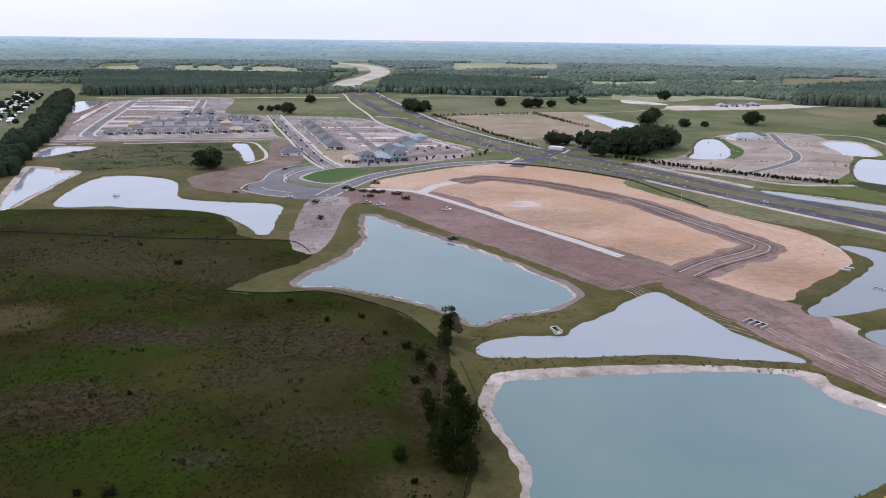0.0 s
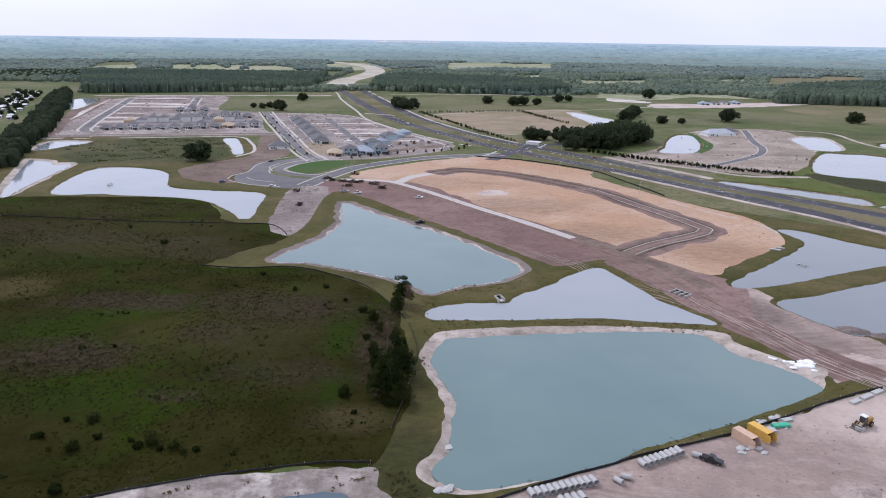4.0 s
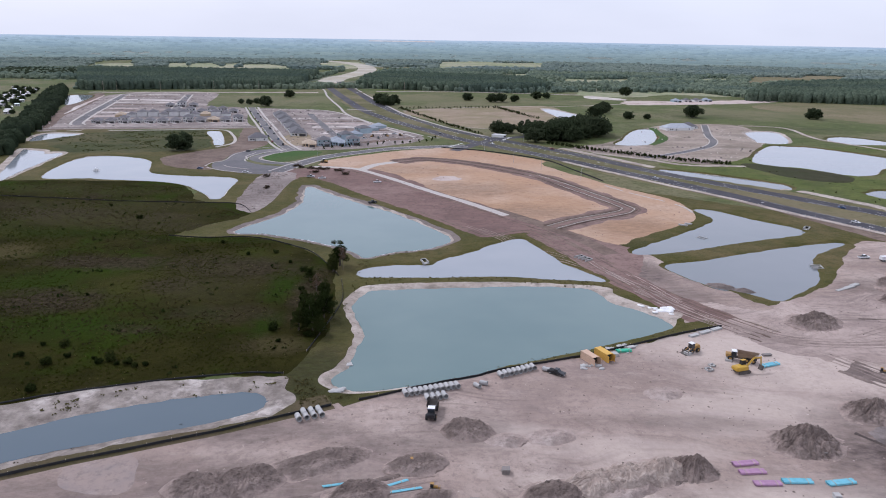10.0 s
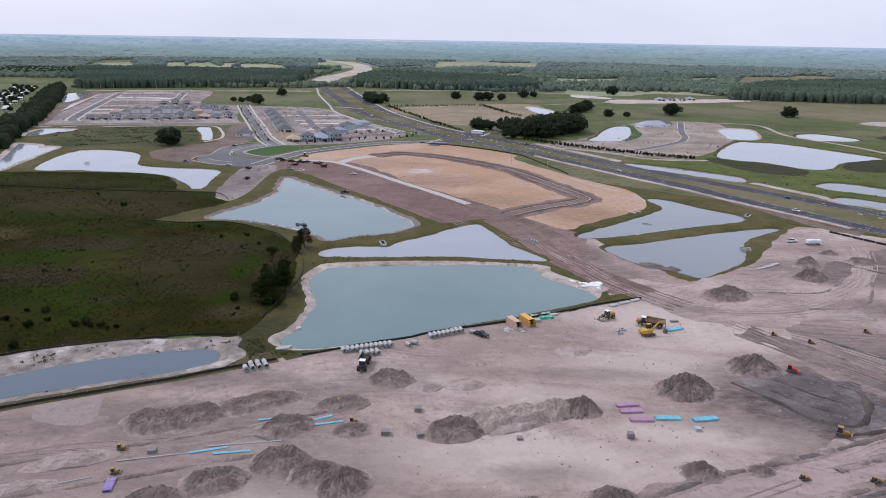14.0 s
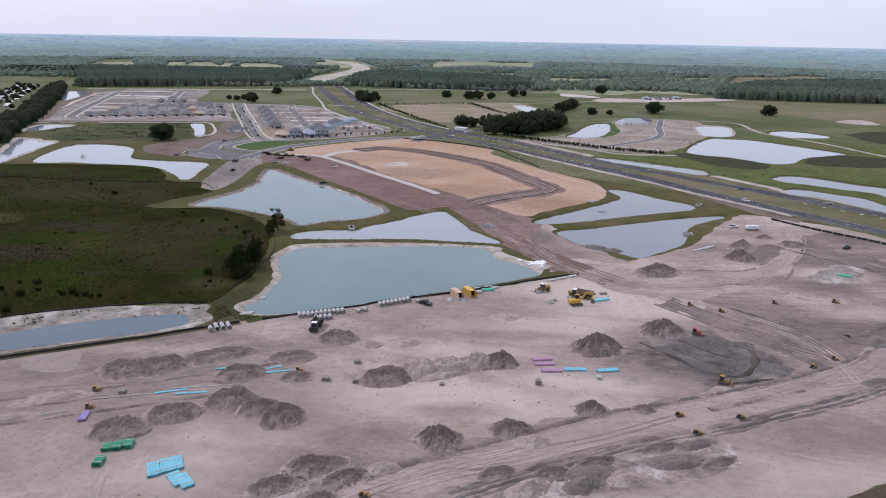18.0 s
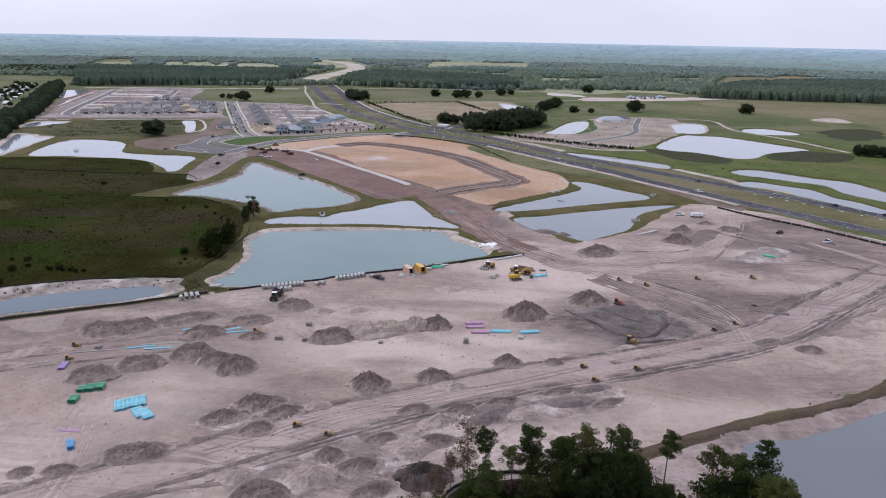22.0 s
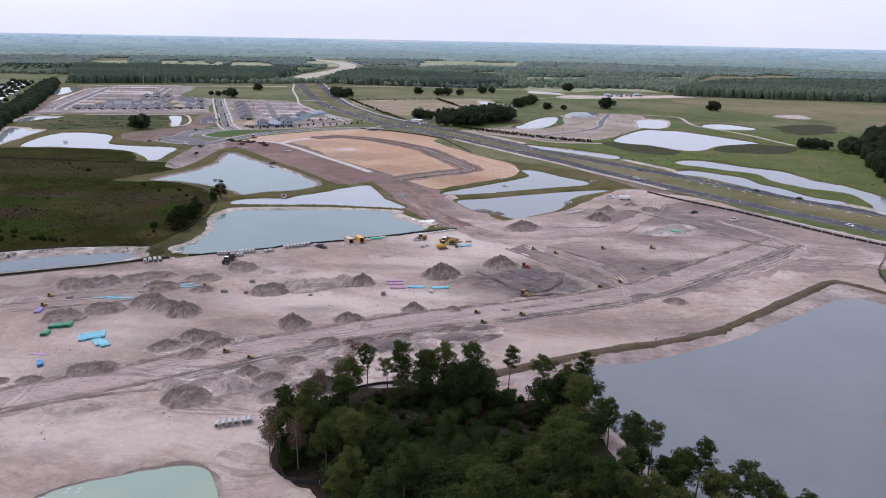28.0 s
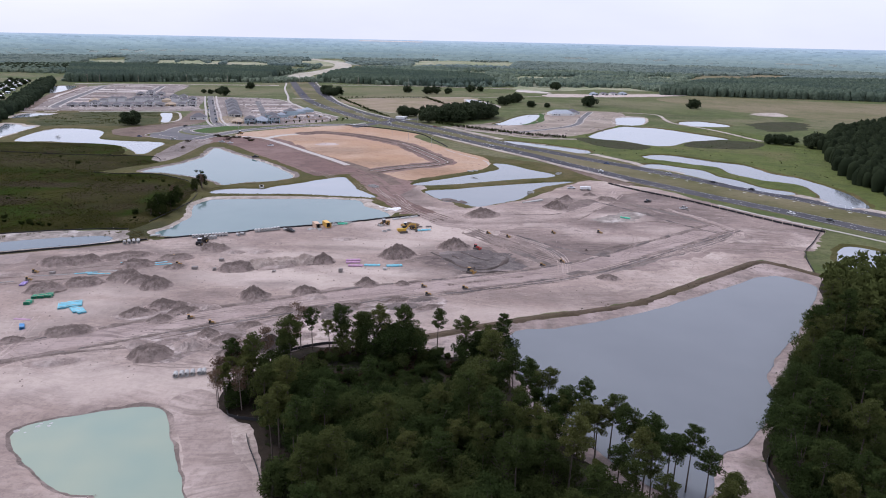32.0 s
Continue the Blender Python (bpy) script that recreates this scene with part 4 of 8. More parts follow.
build_ground()
for key, (_, wat, _, _) in PONDS.items():
    line = grown(waters[key], 2.4 if key == "trench_pond" else 1.2)
    bm = bmesh.new()
    ring = [bm.verts.new((x, y, WATER_Z)) for x, y in line]
    es = [bm.edges.new((ring[i], ring[(i + 1) % len(ring)])) for i in range(len(ring))]
    bmesh.ops.triangle_fill(bm, edges=es, use_beauty=True, normal=(0, 0, 1))
    bm.normal_update()
    for fc in bm.faces:
        if fc.normal.z < 0:
            fc.normal_flip()
    me = bpy.data.meshes.new("pond")
    bm.to_mesh(me)
    me.materials.append(M[wat])
    look_of = {"water_teal": "milky blue-green pond water", "water_blue": "still slate-blue trench water", "water_pale": "pale pond water mirroring the sky", "water_mint": "cloudy mint-green pond water", "water_dull": "dull grey stream-fed pond water", "water_grey": "calm grey-blue pond water"}[wat]
    tagged(new("pond", me), look_of, "water", kind="structure")

# ---- building blocks ----
def link(name, bm, mat, parent=None, at=None, smooth=False):
    me = bpy.data.meshes.new(name)
    bmesh.ops.recalc_face_normals(bm, faces=bm.faces)
    bm.to_mesh(me)
    bm.free()
    me.materials.append(M[mat])
    if smooth:
        me.shade_smooth()
    ob = new(name, me)
    if parent:
        ob.parent = parent
    if at:
        ob.location = at
    return ob


def part(name, bm, mat, parent, label="", smooth=False):
    return tagged(link(name, bm, mat, parent, smooth=smooth), label)


def thing(name, label, category, group=""):
    return tagged(new(name), label, category, group)


def box(bm, sx, sy, sz, x=0, y=0, z=0, taper=1.0, lean=0.0, turn=None):
    """A block standing on z; its top may be smaller and leaning along x."""
    vs = []
    for k, s in ((0, 1.0), (1, taper)):
        for i, j in ((-1, -1), (1, -1), (1, 1), (-1, 1)):
            v = Vector((i * sx / 2 * s + lean * k, j * sy / 2 * s, k * sz))
            if turn:
                v = turn @ v
            vs.append(bm.verts.new(v + Vector((x, y, z))))
    for f in ((3, 2, 1, 0), (4, 5, 6, 7), (0, 1, 5, 4), (1, 2, 6, 5), (2, 3, 7, 6), (3, 0, 4, 7)):
        bm.faces.new([vs[i] for i in f])
    return vs


def tube(bm, a, b, r0, r1=None, n=10, caps=True):
    """A tapered round bar from a to b."""
    a, b, r1 = Vector(a), Vector(b), r0 if r1 is None else r1
    q = (b - a).to_track_quat("Z", "Y")
    rings = []
    for p, r in ((a, r0), (b, r1)):
        rings.append([bm.verts.new(p + q @ Vector((r * math.cos(2 * math.pi * i / n), r * math.sin(2 * math.pi * i / n), 0))) for i in range(n)])
    for i in range(n):
        j = (i + 1) % n
        bm.faces.new((rings[0][i], rings[0][j], rings[1][j], rings[1][i]))
    if caps:
        bm.faces.new(rings[0][::-1])
        bm.faces.new(rings[1])


def prism(bm, profile, y0, y1):
    """An x-z outline pushed along y."""
    a = [bm.verts.new((x, y0, z)) for x, z in profile]
    b = [bm.verts.new((x, y1, z)) for x, z in profile]
    n = len(profile)
    bm.faces.new(a)
    bm.faces.new(b[::-1])
    for i in range(n):
        bm.faces.new((a[i], a[(i + 1) % n], b[(i + 1) % n], b[i]))


def hollow(bm, length, r, wall, y=0.0, x=0.0, n=16):
    """An open pipe lying along y."""
    rings = []
    for yy, rr in ((0, r), (length, r), (length, r - wall), (0, r - wall)):
        rings.append([bm.verts.new((x + rr * math.cos(2 * math.pi * i / n), y + yy, r + rr * math.sin(2 * math.pi * i / n))) for i in range(n)])
    for k in range(4):
        for i in range(n):
            j = (i + 1) % n
            bm.faces.new((rings[k][i], rings[k][j], rings[(k + 1) % 4][j], rings[(k + 1) % 4][i]))


def ground_z(x, y):
    return float(relief(np.array([[x, y]], float))[0])


def stand(ob, x, y, turn=0.0, size=1.0, sink=0.0):
    return copy_thing(ob, pose(x, y, ground_z(x, y) - sink, 0, 0, turn) @ Matrix.Scale(size, 4))


def put(ob, x, y, turn=0.0, sink=0.0):
    ob.matrix_basis = pose(x, y, ground_z(x, y) - sink, 0, 0, turn)
    return ob


# ---- foliage ----
def foliage(name, leaf_a, leaf_b, leaf_c, stands=None):
    """Leaves, varied spray by spray and tree by tree; stands: the tone of darker stands in wide woods."""
    k = Nodes(name)
    geo, info = k.n.new("ShaderNodeNewGeometry"), k.n.new("ShaderNodeObjectInfo")
    col = k.mix(k.ramp(geo.outputs["Random Per Island"], 0, 1), leaf_a, leaf_b)
    col = k.mix(k.ramp(info.outputs["Random"], 0.35, 1.25), col, leaf_c)
    if stands:
        col = k.mix(k.ramp(k.noise(0.25, 5, 0.7), 0.42, 0.66), col, tuple(v * 0.62 for v in leaf_a))
        col = k.mix(k.ramp(k.noise(0.0042, 7, 0.66, (0.55, 1.5, 1)), 0.46, 0.58), col, k.mix(0.7, col, stands))
    tr = k.n.new("ShaderNodeBsdfTranslucent")
    k.l.new(col, tr.inputs[0])
    ms = k.n.new("ShaderNodeMixShader")
    ms.inputs[0].default_value = 0.45
    m = k.done(col, 1.0, 0, 0.03)
    k.l.new(k.p.outputs[0], ms.inputs[1])
    k.l.new(tr.outputs[0], ms.inputs[2])
    k.l.new(ms.outputs[0], k.out.inputs[0])
    return m


M["pine_leaf"] = foliage("pine_leaf", (0.036, 0.053, 0.017), (0.060, 0.082, 0.025), (0.130, 0.132, 0.042))
M["oak_leaf"] = foliage("oak_leaf", (0.030, 0.046, 0.015), (0.051, 0.071, 0.022), (0.100, 0.112, 0.036))
M["scrub_leaf"] = foliage("scrub_leaf", (0.014, 0.022, 0.006), (0.030, 0.042, 0.0115), (0.052, 0.062, 0.018))
# Next three: haze put into the leaf colour, paler and greyer for farther woods.
M["far_leaf_haze"] = foliage("far_leaf_haze", (0.134, 0.180, 0.128), (0.208, 0.260, 0.176), (0.186, 0.228, 0.162), (0.094, 0.132, 0.110))
M["hill_leaf_haze"] = foliage("hill_leaf_haze", (0.222, 0.278, 0.198), (0.370, 0.425, 0.300), (0.295, 0.345, 0.248), (0.142, 0.198, 0.168))
M["distant_leaf_haze"] = foliage("distant_leaf_haze", (0.275, 0.342, 0.290), (0.41, 0.47, 0.39), (0.33, 0.385, 0.325), (0.195, 0.255, 0.245))
# Oak leaf for lone trees far off, lightened and greyed for haze.
M["mid_leaf"] = foliage("mid_leaf", (0.040, 0.054, 0.029), (0.068, 0.086, 0.045), (0.07, 0.085, 0.048))
M["wood_leaf"] = foliage("wood_leaf", (0.020, 0.029, 0.015), (0.042, 0.055, 0.027), (0.045, 0.056, 0.03))
M["belt_leaf"] = foliage("belt_leaf", (0.042, 0.060, 0.034), (0.078, 0.098, 0.056), (0.075, 0.092, 0.054), (0.036, 0.050, 0.032))
M["glade_leaf"] = foliage("glade_leaf", (0.040, 0.028, 0.018), (0.070, 0.050, 0.032), (0.040, 0.034, 0.018))
M["dry_leaf"] = foliage("dry_leaf", (0.11, 0.07, 0.045), (0.17, 0.12, 0.08), (0.09, 0.06, 0.04))
M["bark"] = plain("bark", (0.095, 0.075, 0.058), 0.95, vary=0.5, scale=2)
M["pale_bark"] = plain("pale_bark", (0.19, 0.15, 0.125), 0.95, vary=0.4, scale=2)


def leaf_quads(centres, spread, count, size, rng, slim=1.0):
    """Small leaf sprays, count to a clump, scattered in flattened clumps."""
    centres = np.repeat(np.asarray(centres, float), count, 0)
    spread = np.repeat(np.asarray(spread, float), count, 0)
    n = len(centres)
    d = rng.normal(size=(n, 3))
    d /= np.linalg.norm(d, axis=1)[:, None]
    c = centres + d * spread * rng.uniform(0.35, 1.0, (n, 1)) ** 0.6
    u = rng.normal(size=(n, 3))
    u -= d * np.sum(u * d, 1)[:, None] * 0.6
    u /= np.linalg.norm(u, axis=1)[:, None]
    w = np.cross(u, rng.normal(size=(n, 3)))
    w /= np.linalg.norm(w, axis=1)[:, None]
    s = rng.uniform(0.6, 1.4, (n, 1)) * size
    w = w * slim
    v = np.stack([c - u * s - w * s * 0.5, c + u * s * 0.9 - w * s * 0.6, c + u * s + w * s * 0.55, c - u * s * 0.8 + w * s * 0.65], 1).reshape(-1, 3)
    return v, np.arange(4 * n).reshape(-1, 4)


def quad_mesh(name, v, f, mat):
    me = bpy.data.meshes.new(name)
    me.vertices.add(len(v))
    me.vertices.foreach_set("co", np.ascontiguousarray(v, np.float32).ravel())
    me.loops.add(f.size)
    me.loops.foreach_set("vertex_index", np.ascontiguousarray(f, np.int32).ravel())
    me.polygons.add(len(f))
    me.polygons.foreach_set("loop_start", np.arange(0, f.size, f.shape[1], dtype=np.int32))
    me.update(calc_edges=True)
    me.materials.append(M[mat])
    return me


def crown(name, v, f, mat, parent):
    ob = new(name, quad_mesh(name, v, f, mat))
    ob.parent = parent
    return ob


def pine_tree(seed, height, open_crown=1.0):
    rng = np.random.default_rng(seed)
    tree = thing("pine_tree", "tall pine with a bare trunk and a ragged dark crown", "tree", "pines of the grove")
    bm, bl, cs, sp = bmesh.new(), bmesh.new(), [], []
    lean = rng.uniform(-0.04, 0.04, 2) * height
    bend = lambda t: Vector((lean[0] * t * t, lean[1] * t * t, height * t))
    for i in range(5):
        tube(bm, bend(i / 5), bend((i + 1) / 5), 0.26 * (1 - i / 6), 0.26 * (1 - (i + 1) / 6), 7, False)
    n = int(13 + height * 0.5)
    for i in range(n):
        t = 0.57 + 0.42 * (i / (n - 1)) ** 0.8
        a = i * 2.4 + rng.uniform(-0.5, 0.5)
        reach = height * open_crown * (0.17 if t < 0.85 else 0.17 - 0.10 * (t - 0.85) / 0.15) * rng.uniform(0.55, 1.2)
        base = bend(t)
        tip = base + Vector((math.cos(a) * reach, math.sin(a) * reach, reach * rng.uniform(0.15, 0.5)))
        tube(bl, base, tip, 0.08, 0.03, 5, False)
        for k in (0.55, 0.85, 1.05):
            if rng.random() < 0.85:
                cs.append(base.lerp(tip, k) + Vector(rng.uniform(-0.4, 0.4, 3)))
                sp.append(np.array((1.1, 1.1, 0.68)) * rng.uniform(0.7, 1.2))
    cs.append(bend(1.0))
    sp.append((0.9, 0.9, 0.9))
    part("trunk", bm, "bark", tree)
    part("branchwork", bl, "bark", tree)
    crown("crown", *leaf_quads(cs, sp, 84, 0.18, rng, 0.65), "pine_leaf", tree)
    return tree


def oak_tree(seed, height, width, mat="oak_leaf", name="oak_tree", label="broad dark live oak with a dense crown", group="broadleaf trees", count=84, size=0.18, clumps=88, low=-0.75, core=0.68):
    rng = np.random.default_rng(seed)
    tree = thing(name, label, "tree", group)
    bm, bl, cs, sp = bmesh.new(), bmesh.new(), [], []
    top = height * 0.35
    tube(bm, (0, 0, -0.2), (0.1, 0, top), 0.035 * height, 0.024 * height, 8, False)
    for i in range(clumps):
        a, e = rng.uniform(0, 2 * math.pi), math.asin(rng.uniform(low, 1.0))
        r = rng.uniform(core, 1.0) * (1 + 0.22 * math.sin(3 * a + seed))
        c = Vector((math.cos(a) * math.cos(e) * width / 2 * r, math.sin(a) * math.cos(e) * width / 2 * r, height * 0.48 + math.sin(e) * height * 0.44 * r))
        cs.append(c)
        k = width * rng.uniform(0.11, 0.19)
        sp.append((k, k, k * 0.75))
        if i % 6 == 0:
            tube(bl, (0.1, 0, top * 0.9), c, 0.012 * height, 0.004 * height, 5, False)
    part("trunk", bm, "bark", tree)
    part("branchwork", bl, "bark", tree)
    crown("crown", *leaf_quads(cs, sp, count, size, rng), mat, tree)
    return tree


def shrub(seed, width):
    rng = np.random.default_rng(seed)
    bush = thing("shrub", "low dark rounded scrub bush in the meadow", "shrub", "bushes")
    bm = bmesh.new()
    for i in range(5):
        a = i * 1.26
        tube(bm, (0, 0, -0.1), (math.cos(a) * width * 0.25, math.sin(a) * width * 0.25, width * 0.4), 0.05, 0.02, 5, False)
    part("stems", bm, "bark", bush)
    cs = [(rng.uniform(-0.35, 0.35) * width, rng.uniform(-0.35, 0.35) * width, width * rng.uniform(0.15, 0.55)) for _ in range(16)]
    crown("leaves", *leaf_quads(cs, [(width * 0.2,) * 3] * 16, 60, 0.12, rng), "scrub_leaf", bush)
    return bush


def bare_tree(seed, height):
    rng = np.random.default_rng(seed)
    tree = thing("dead_tree", "slender dying tree with sparse brown leaves", "tree", "bare trees")
    bm, bl = bmesh.new(), bmesh.new()
    tube(bm, (0, 0, -0.2), (0.2, 0.1, height), 0.17, 0.04, 7, False)
    for i in range(26):
        z = height * (0.45 + 0.52 * i / 25)
        a, r = i * 2.4, height * 0.16 * rng.uniform(0.5, 1.1) * (1.15 - i / 40)
        b = Vector((0.2 * z / height, 0.1 * z / height, z))
        tip = b + Vector((math.cos(a) * r, math.sin(a) * r, r * rng.uniform(0.5, 1.0)))
        tube(bl, b, tip, 0.05, 0.02, 4, False)
        for _ in range(4):
            m = b.lerp(tip, rng.uniform(0.4, 1.0))
            tube(bl, m, m + Vector(rng.uniform(-0.7, 0.7, 3)) + Vector((0, 0, 0.5)), 0.025, 0.01, 3, False)
    part("trunk", bm, "pale_bark", tree)
    part("branchwork", bl, "pale_bark", tree)
    cs = [(rng.uniform(-0.13, 0.13) * height, rng.uniform(-0.13, 0.13) * height, height * rng.uniform(0.55, 1.02)) for _ in range(26)]
    crown("dry_leaves", *leaf_quads(cs, [(1.0, 1.0, 0.7)] * 26, 42, 0.13, rng), "dry_leaf", tree)
    return tree


FAR_AWAY = pose(0, 0, -300)
PINES = [pine_tree(10 + i, h, o) for i, (h, o) in enumerate(((17, 1.0), (19, 0.9), (15, 1.15), (20.5, 0.8), (13, 1.1), (16, 1.25)))]
OAKS = [oak_tree(30 + i, h, w) for i, (h, w) in enumerate(((10, 10), (12, 13), (8, 9), (13, 11)))]
DENSE = [oak_tree(36 + i, h, w, mat="mid_leaf", label="dense dark live oak standing in open grass", count=44, size=0.4, clumps=105, low=-0.95, core=0.4) for i, (h, w) in enumerate(((9, 11), (10, 13), (8.5, 10), (9.5, 12)))]
OPEN = [oak_tree(90 + i, h, w, mat="scrub_leaf", name="wild_tree", label="ragged open-crowned tree at the edge of the meadow", count=90, size=0.15, clumps=46, low=-0.9, core=0.3) for i, (h, w) in enumerate(((10.5, 6.5), (9, 6), (8, 7)))]
SHRUBS = [shrub(50 + i, w) for i, w in enumerate((2.4, 3.2, 1.8))]
BARE = [bare_tree(60, 12.5), bare_tree(61, 10)]

# the first of each kind takes its own place, copies take the rest
used = set()


def plant(kinds, which, x, y, size=1.0, turn=0.0):
    ob = kinds[which % len(kinds)]
    if ob.name not in used:
        used.add(ob.name)
        ob.matrix_basis = pose(x, y, ground_z(x, y) - 0.1, 0, 0, turn) @ Matrix.Scale(size, 4)
        return ob
    return stand(ob, x, y, turn, size / ob.scale[0], 0.1)


def scatter(outline, step, seed, jitter=0.4):
    poly = np.array(outline, float)
    rng = np.random.default_rng(seed)
    gx, gy = np.meshgrid(np.arange(poly[:, 0].min(), poly[:, 0].max(), step), np.arange(poly[:, 1].min(), poly[:, 1].max(), step))
    g = np.stack([gx.ravel(), gy.ravel()], 1) + rng.uniform(-jitter, jitter, (gx.size, 2)) * step
    return g[inside(g, poly)], rng


GROVE_MID = [(114, -65), (109, -52), (121, -33), (135, -23), (160, -20), (184, -30), (190, -50), (197, -72), (208, -92), (222, -102), (222, -150), (147, -150), (134, -105), (126.5, -89), (121, -73)]
GROVE_EAST = [(331, 52), (316, 21), (302, -1), (290, -16), (280, -30), (272, -47), (262, -64), (253, -78), (250, -96), (250, -134), (360, -130), (420, 20), (392, 64), (350, 60)]
GLADE = [(118, -34), (128, -22), (150, -20), (166, -22), (172, -32), (178, -44), (176, -56), (166, -60), (148, -62), (134, -58), (124, -48)]

spots, rng = scatter(GROVE_MID, 5.7, 71)
glade = inside(spots, np.array(GLADE, float))
edge_d = distance(spots, np.array(GROVE_MID, float))
for i, (x, y) in enumerate(spots):
    if glade[i]:
        if rng.random() < 0.8:
            plant(OAKS, int(rng.integers(0, 4)), x, y, rng.uniform(0.26, 0.42) + (0.16 if y < -48 else 0), rng.uniform(0, 360))
        for _ in range(int(rng.integers(1, 3))):
            plant(SHRUBS, i, x + rng.uniform(-3, 3), y + rng.uniform(-3, 3), rng.uniform(0.9, 1.9), rng.uniform(0, 360))
    elif x > 182 and edge_d[i] < 11 and y > -110:
        if rng.random() < 0.6:
            plant(PINES, int(rng.integers(0, 6)), x, y, rng.uniform(0.75, 0.95), rng.uniform(0, 360))
    elif rng.random() < (0.62 if edge_d[i] < 8 else 0.27):
        plant(PINES, int(rng.integers(0, 6)), x, y, rng.uniform(0.8, 1.1), rng.uniform(0, 360))
    else:
        plant(OAKS, int(rng.integers(0, 4)), x, y, rng.uniform(0.75, 1.15), rng.uniform(0, 360))
for x, y, s in ((134, -25, 0.9), (137, -27, 0.9), (151, -27, 1.0), (149, -24, 0.8), (140, -25, 1.0), (145, -27, 1.1), (155, -27, 1.1), (157, -25, 0.9)):
    plant(OAKS if int(x) % 2 else PINES, int(x * 7), x, y, s * (0.95 if int(x) % 2 else 0.85), x * 53 % 360)
spots, rng = scatter(GROVE_EAST, 6.2, 72)
order = np.argsort(np.hypot(spots[:, 0] - 250, spots[:, 1] + 80))
for i, (x, y) in enumerate(spots[order][:260]):
    kinds = PINES if rng.random() < 0.55 else OAKS
    plant(kinds, int(rng.integers(0, 6)), x, y, rng.uniform(0.75, 1.05), rng.uniform(0, 360))
rest_east = spots[order][260:]
for i, (x, y) in enumerate(((276, -38), (271, -48), (266, -55), (262, -62), (258, -68), (255, -75), (252, -82), (251, -90), (250, -98), (284, -26), (292, -16), (299, -6), (305, 3))):
    plant(OAKS if i % 3 else PINES, i * 5, x, y, 0.8 + (i * 7 % 5) * 0.07, i * 67)

# single trees: kind, east, north, size
for k, x, y, s in (("b", 116, -25, 1.0), ("b", 119, -23, 0.7), ("p", 124, -23, 0.75), ("p", 130, -25, 0.7), ("p", 134, -24, 0.95), ("p", 142, -26, 1.1), ("p", 147, -25, 1.05), ("p", 154, -25, 1.0), ("p", 165, -24, 0.75), ("b", 120, -22, 1.25),
                   ("p", 186, -27, 0.75), ("p", 181, -25, 0.7), ("o", 184, -29, 1.0), ("p", 192, -54, 0.7), ("p", 196, -60, 0.8), ("p", 203, -72, 0.85), ("p", 209, -80, 0.9), ("p", 211, -86, 0.9), ("p", 217, -88, 0.9), ("p", 219, -94, 0.95), ("p", 222, -90, 0.8), ("p", 227, -97, 0.9), ("p", 205, -82, 0.9), ("p", 199, -75, 0.9), ("p", 230, -104, 0.9), ("p", 226, -110, 1.0), ("p", 213, -96, 1.0), ("p", 200, -68, 0.75), ("p", 206, -76, 0.8), ("p", 214, -84, 0.8), ("p", 224, -93, 0.85),
                   ("p", 108, -55, 0.75), ("p", 106, -58, 0.7), ("b", 108, -52, 0.9), ("b", 105, -61, 0.9), ("b", 107, -49, 1.1), ("b", 110, -44, 1.0), ("b", 113, -37, 1.1), ("b", 106, -56, 0.8), ("b", 112, -62, 1.0), ("b", 103, -52, 1.1), ("b", 105, -50, 1.2), ("b", 104, -57, 1.0), ("o", 108, -54, 0.65), ("o", 110, -60, 0.7), ("o", 112, -48, 0.7), ("p", 107, -50, 0.8),
                   ("w", 3, 222, 1.35), ("w", 1, 214, 0.95), ("b", 5, 217, 0.8), ("w", -7, 203, 0.7), ("w", 4, 172, 1.1), ("w", 6, 161, 1.35), ("w", 1, 157, 1.25), ("w", 4, 150, 1.3), ("w", -2, 166, 0.9), ("w", 2, 186, 0.75), ("b", 0, 180, 0.8), ("w", 7, 146, 0.9), ("w", -3, 194, 0.6), ("w", -1, 150, 1.0), ("w", -4, 175, 0.7),
                   ("o", -184, 540, 1.9), ("o", -210, 945, 1.7), ("o", -209, 1105, 1.6), ("o", -50, 1010, 2.0), ("o", -30, 1000, 1.9), ("o", -40, 985, 1.7), ("o", -240, 970, 1.0), ("o", -232, 985, 0.9), ("o", -255, 980, 0.8),
                   ("o", 86, 1098, 1.5), ("o", 125, 1068, 1.6), ("o", 140, 1070, 1.8), ("o", 162, 1080, 1.4), ("o", 205, 1140, 1.5), ("o", 225, 1155, 1.3), ("o", 385, 880, 2.0), ("o", 384, 1243, 1.9), ("o", 548, 880, 1.8),
                   ("o", 108, 685, 1.5), ("o", 120, 690, 1.4), ("o", 137, 675, 1.4), ("o", 143, 660, 1.3), ("o", 140, 622, 1.3), ("o", 158, 638, 1.6), ("o", 172, 645, 1.7), ("o", 186, 655, 1.6), ("o", 180, 630, 1.4), ("o", 200, 665, 1.7), ("o", 214, 675, 1.6), ("o", 196, 690, 1.8), ("o", 176, 675, 1.6), ("o", 220, 700, 1.4),
                   ("o", 250, 870, 1.7), ("o", 262, 905, 1.6), ("o", 275, 930, 1.8), ("o", 290, 850, 1.2), ("o", 315, 850, 0.8),
                   ("o", 537, 487, 1.3), ("o", 549, 498, 1.4), ("o", 548, 470, 1.4), ("o", 150, 650, 1.5), ("o", 165, 660, 1.6), ("o", 205, 690, 1.6), ("o", 500, 496, 1.2), ("o", 508, 492, 1.3), ("o", 518, 488, 1.2), ("o", 530, 470, 1.5)):
    far_off = k == "o" and y > 450
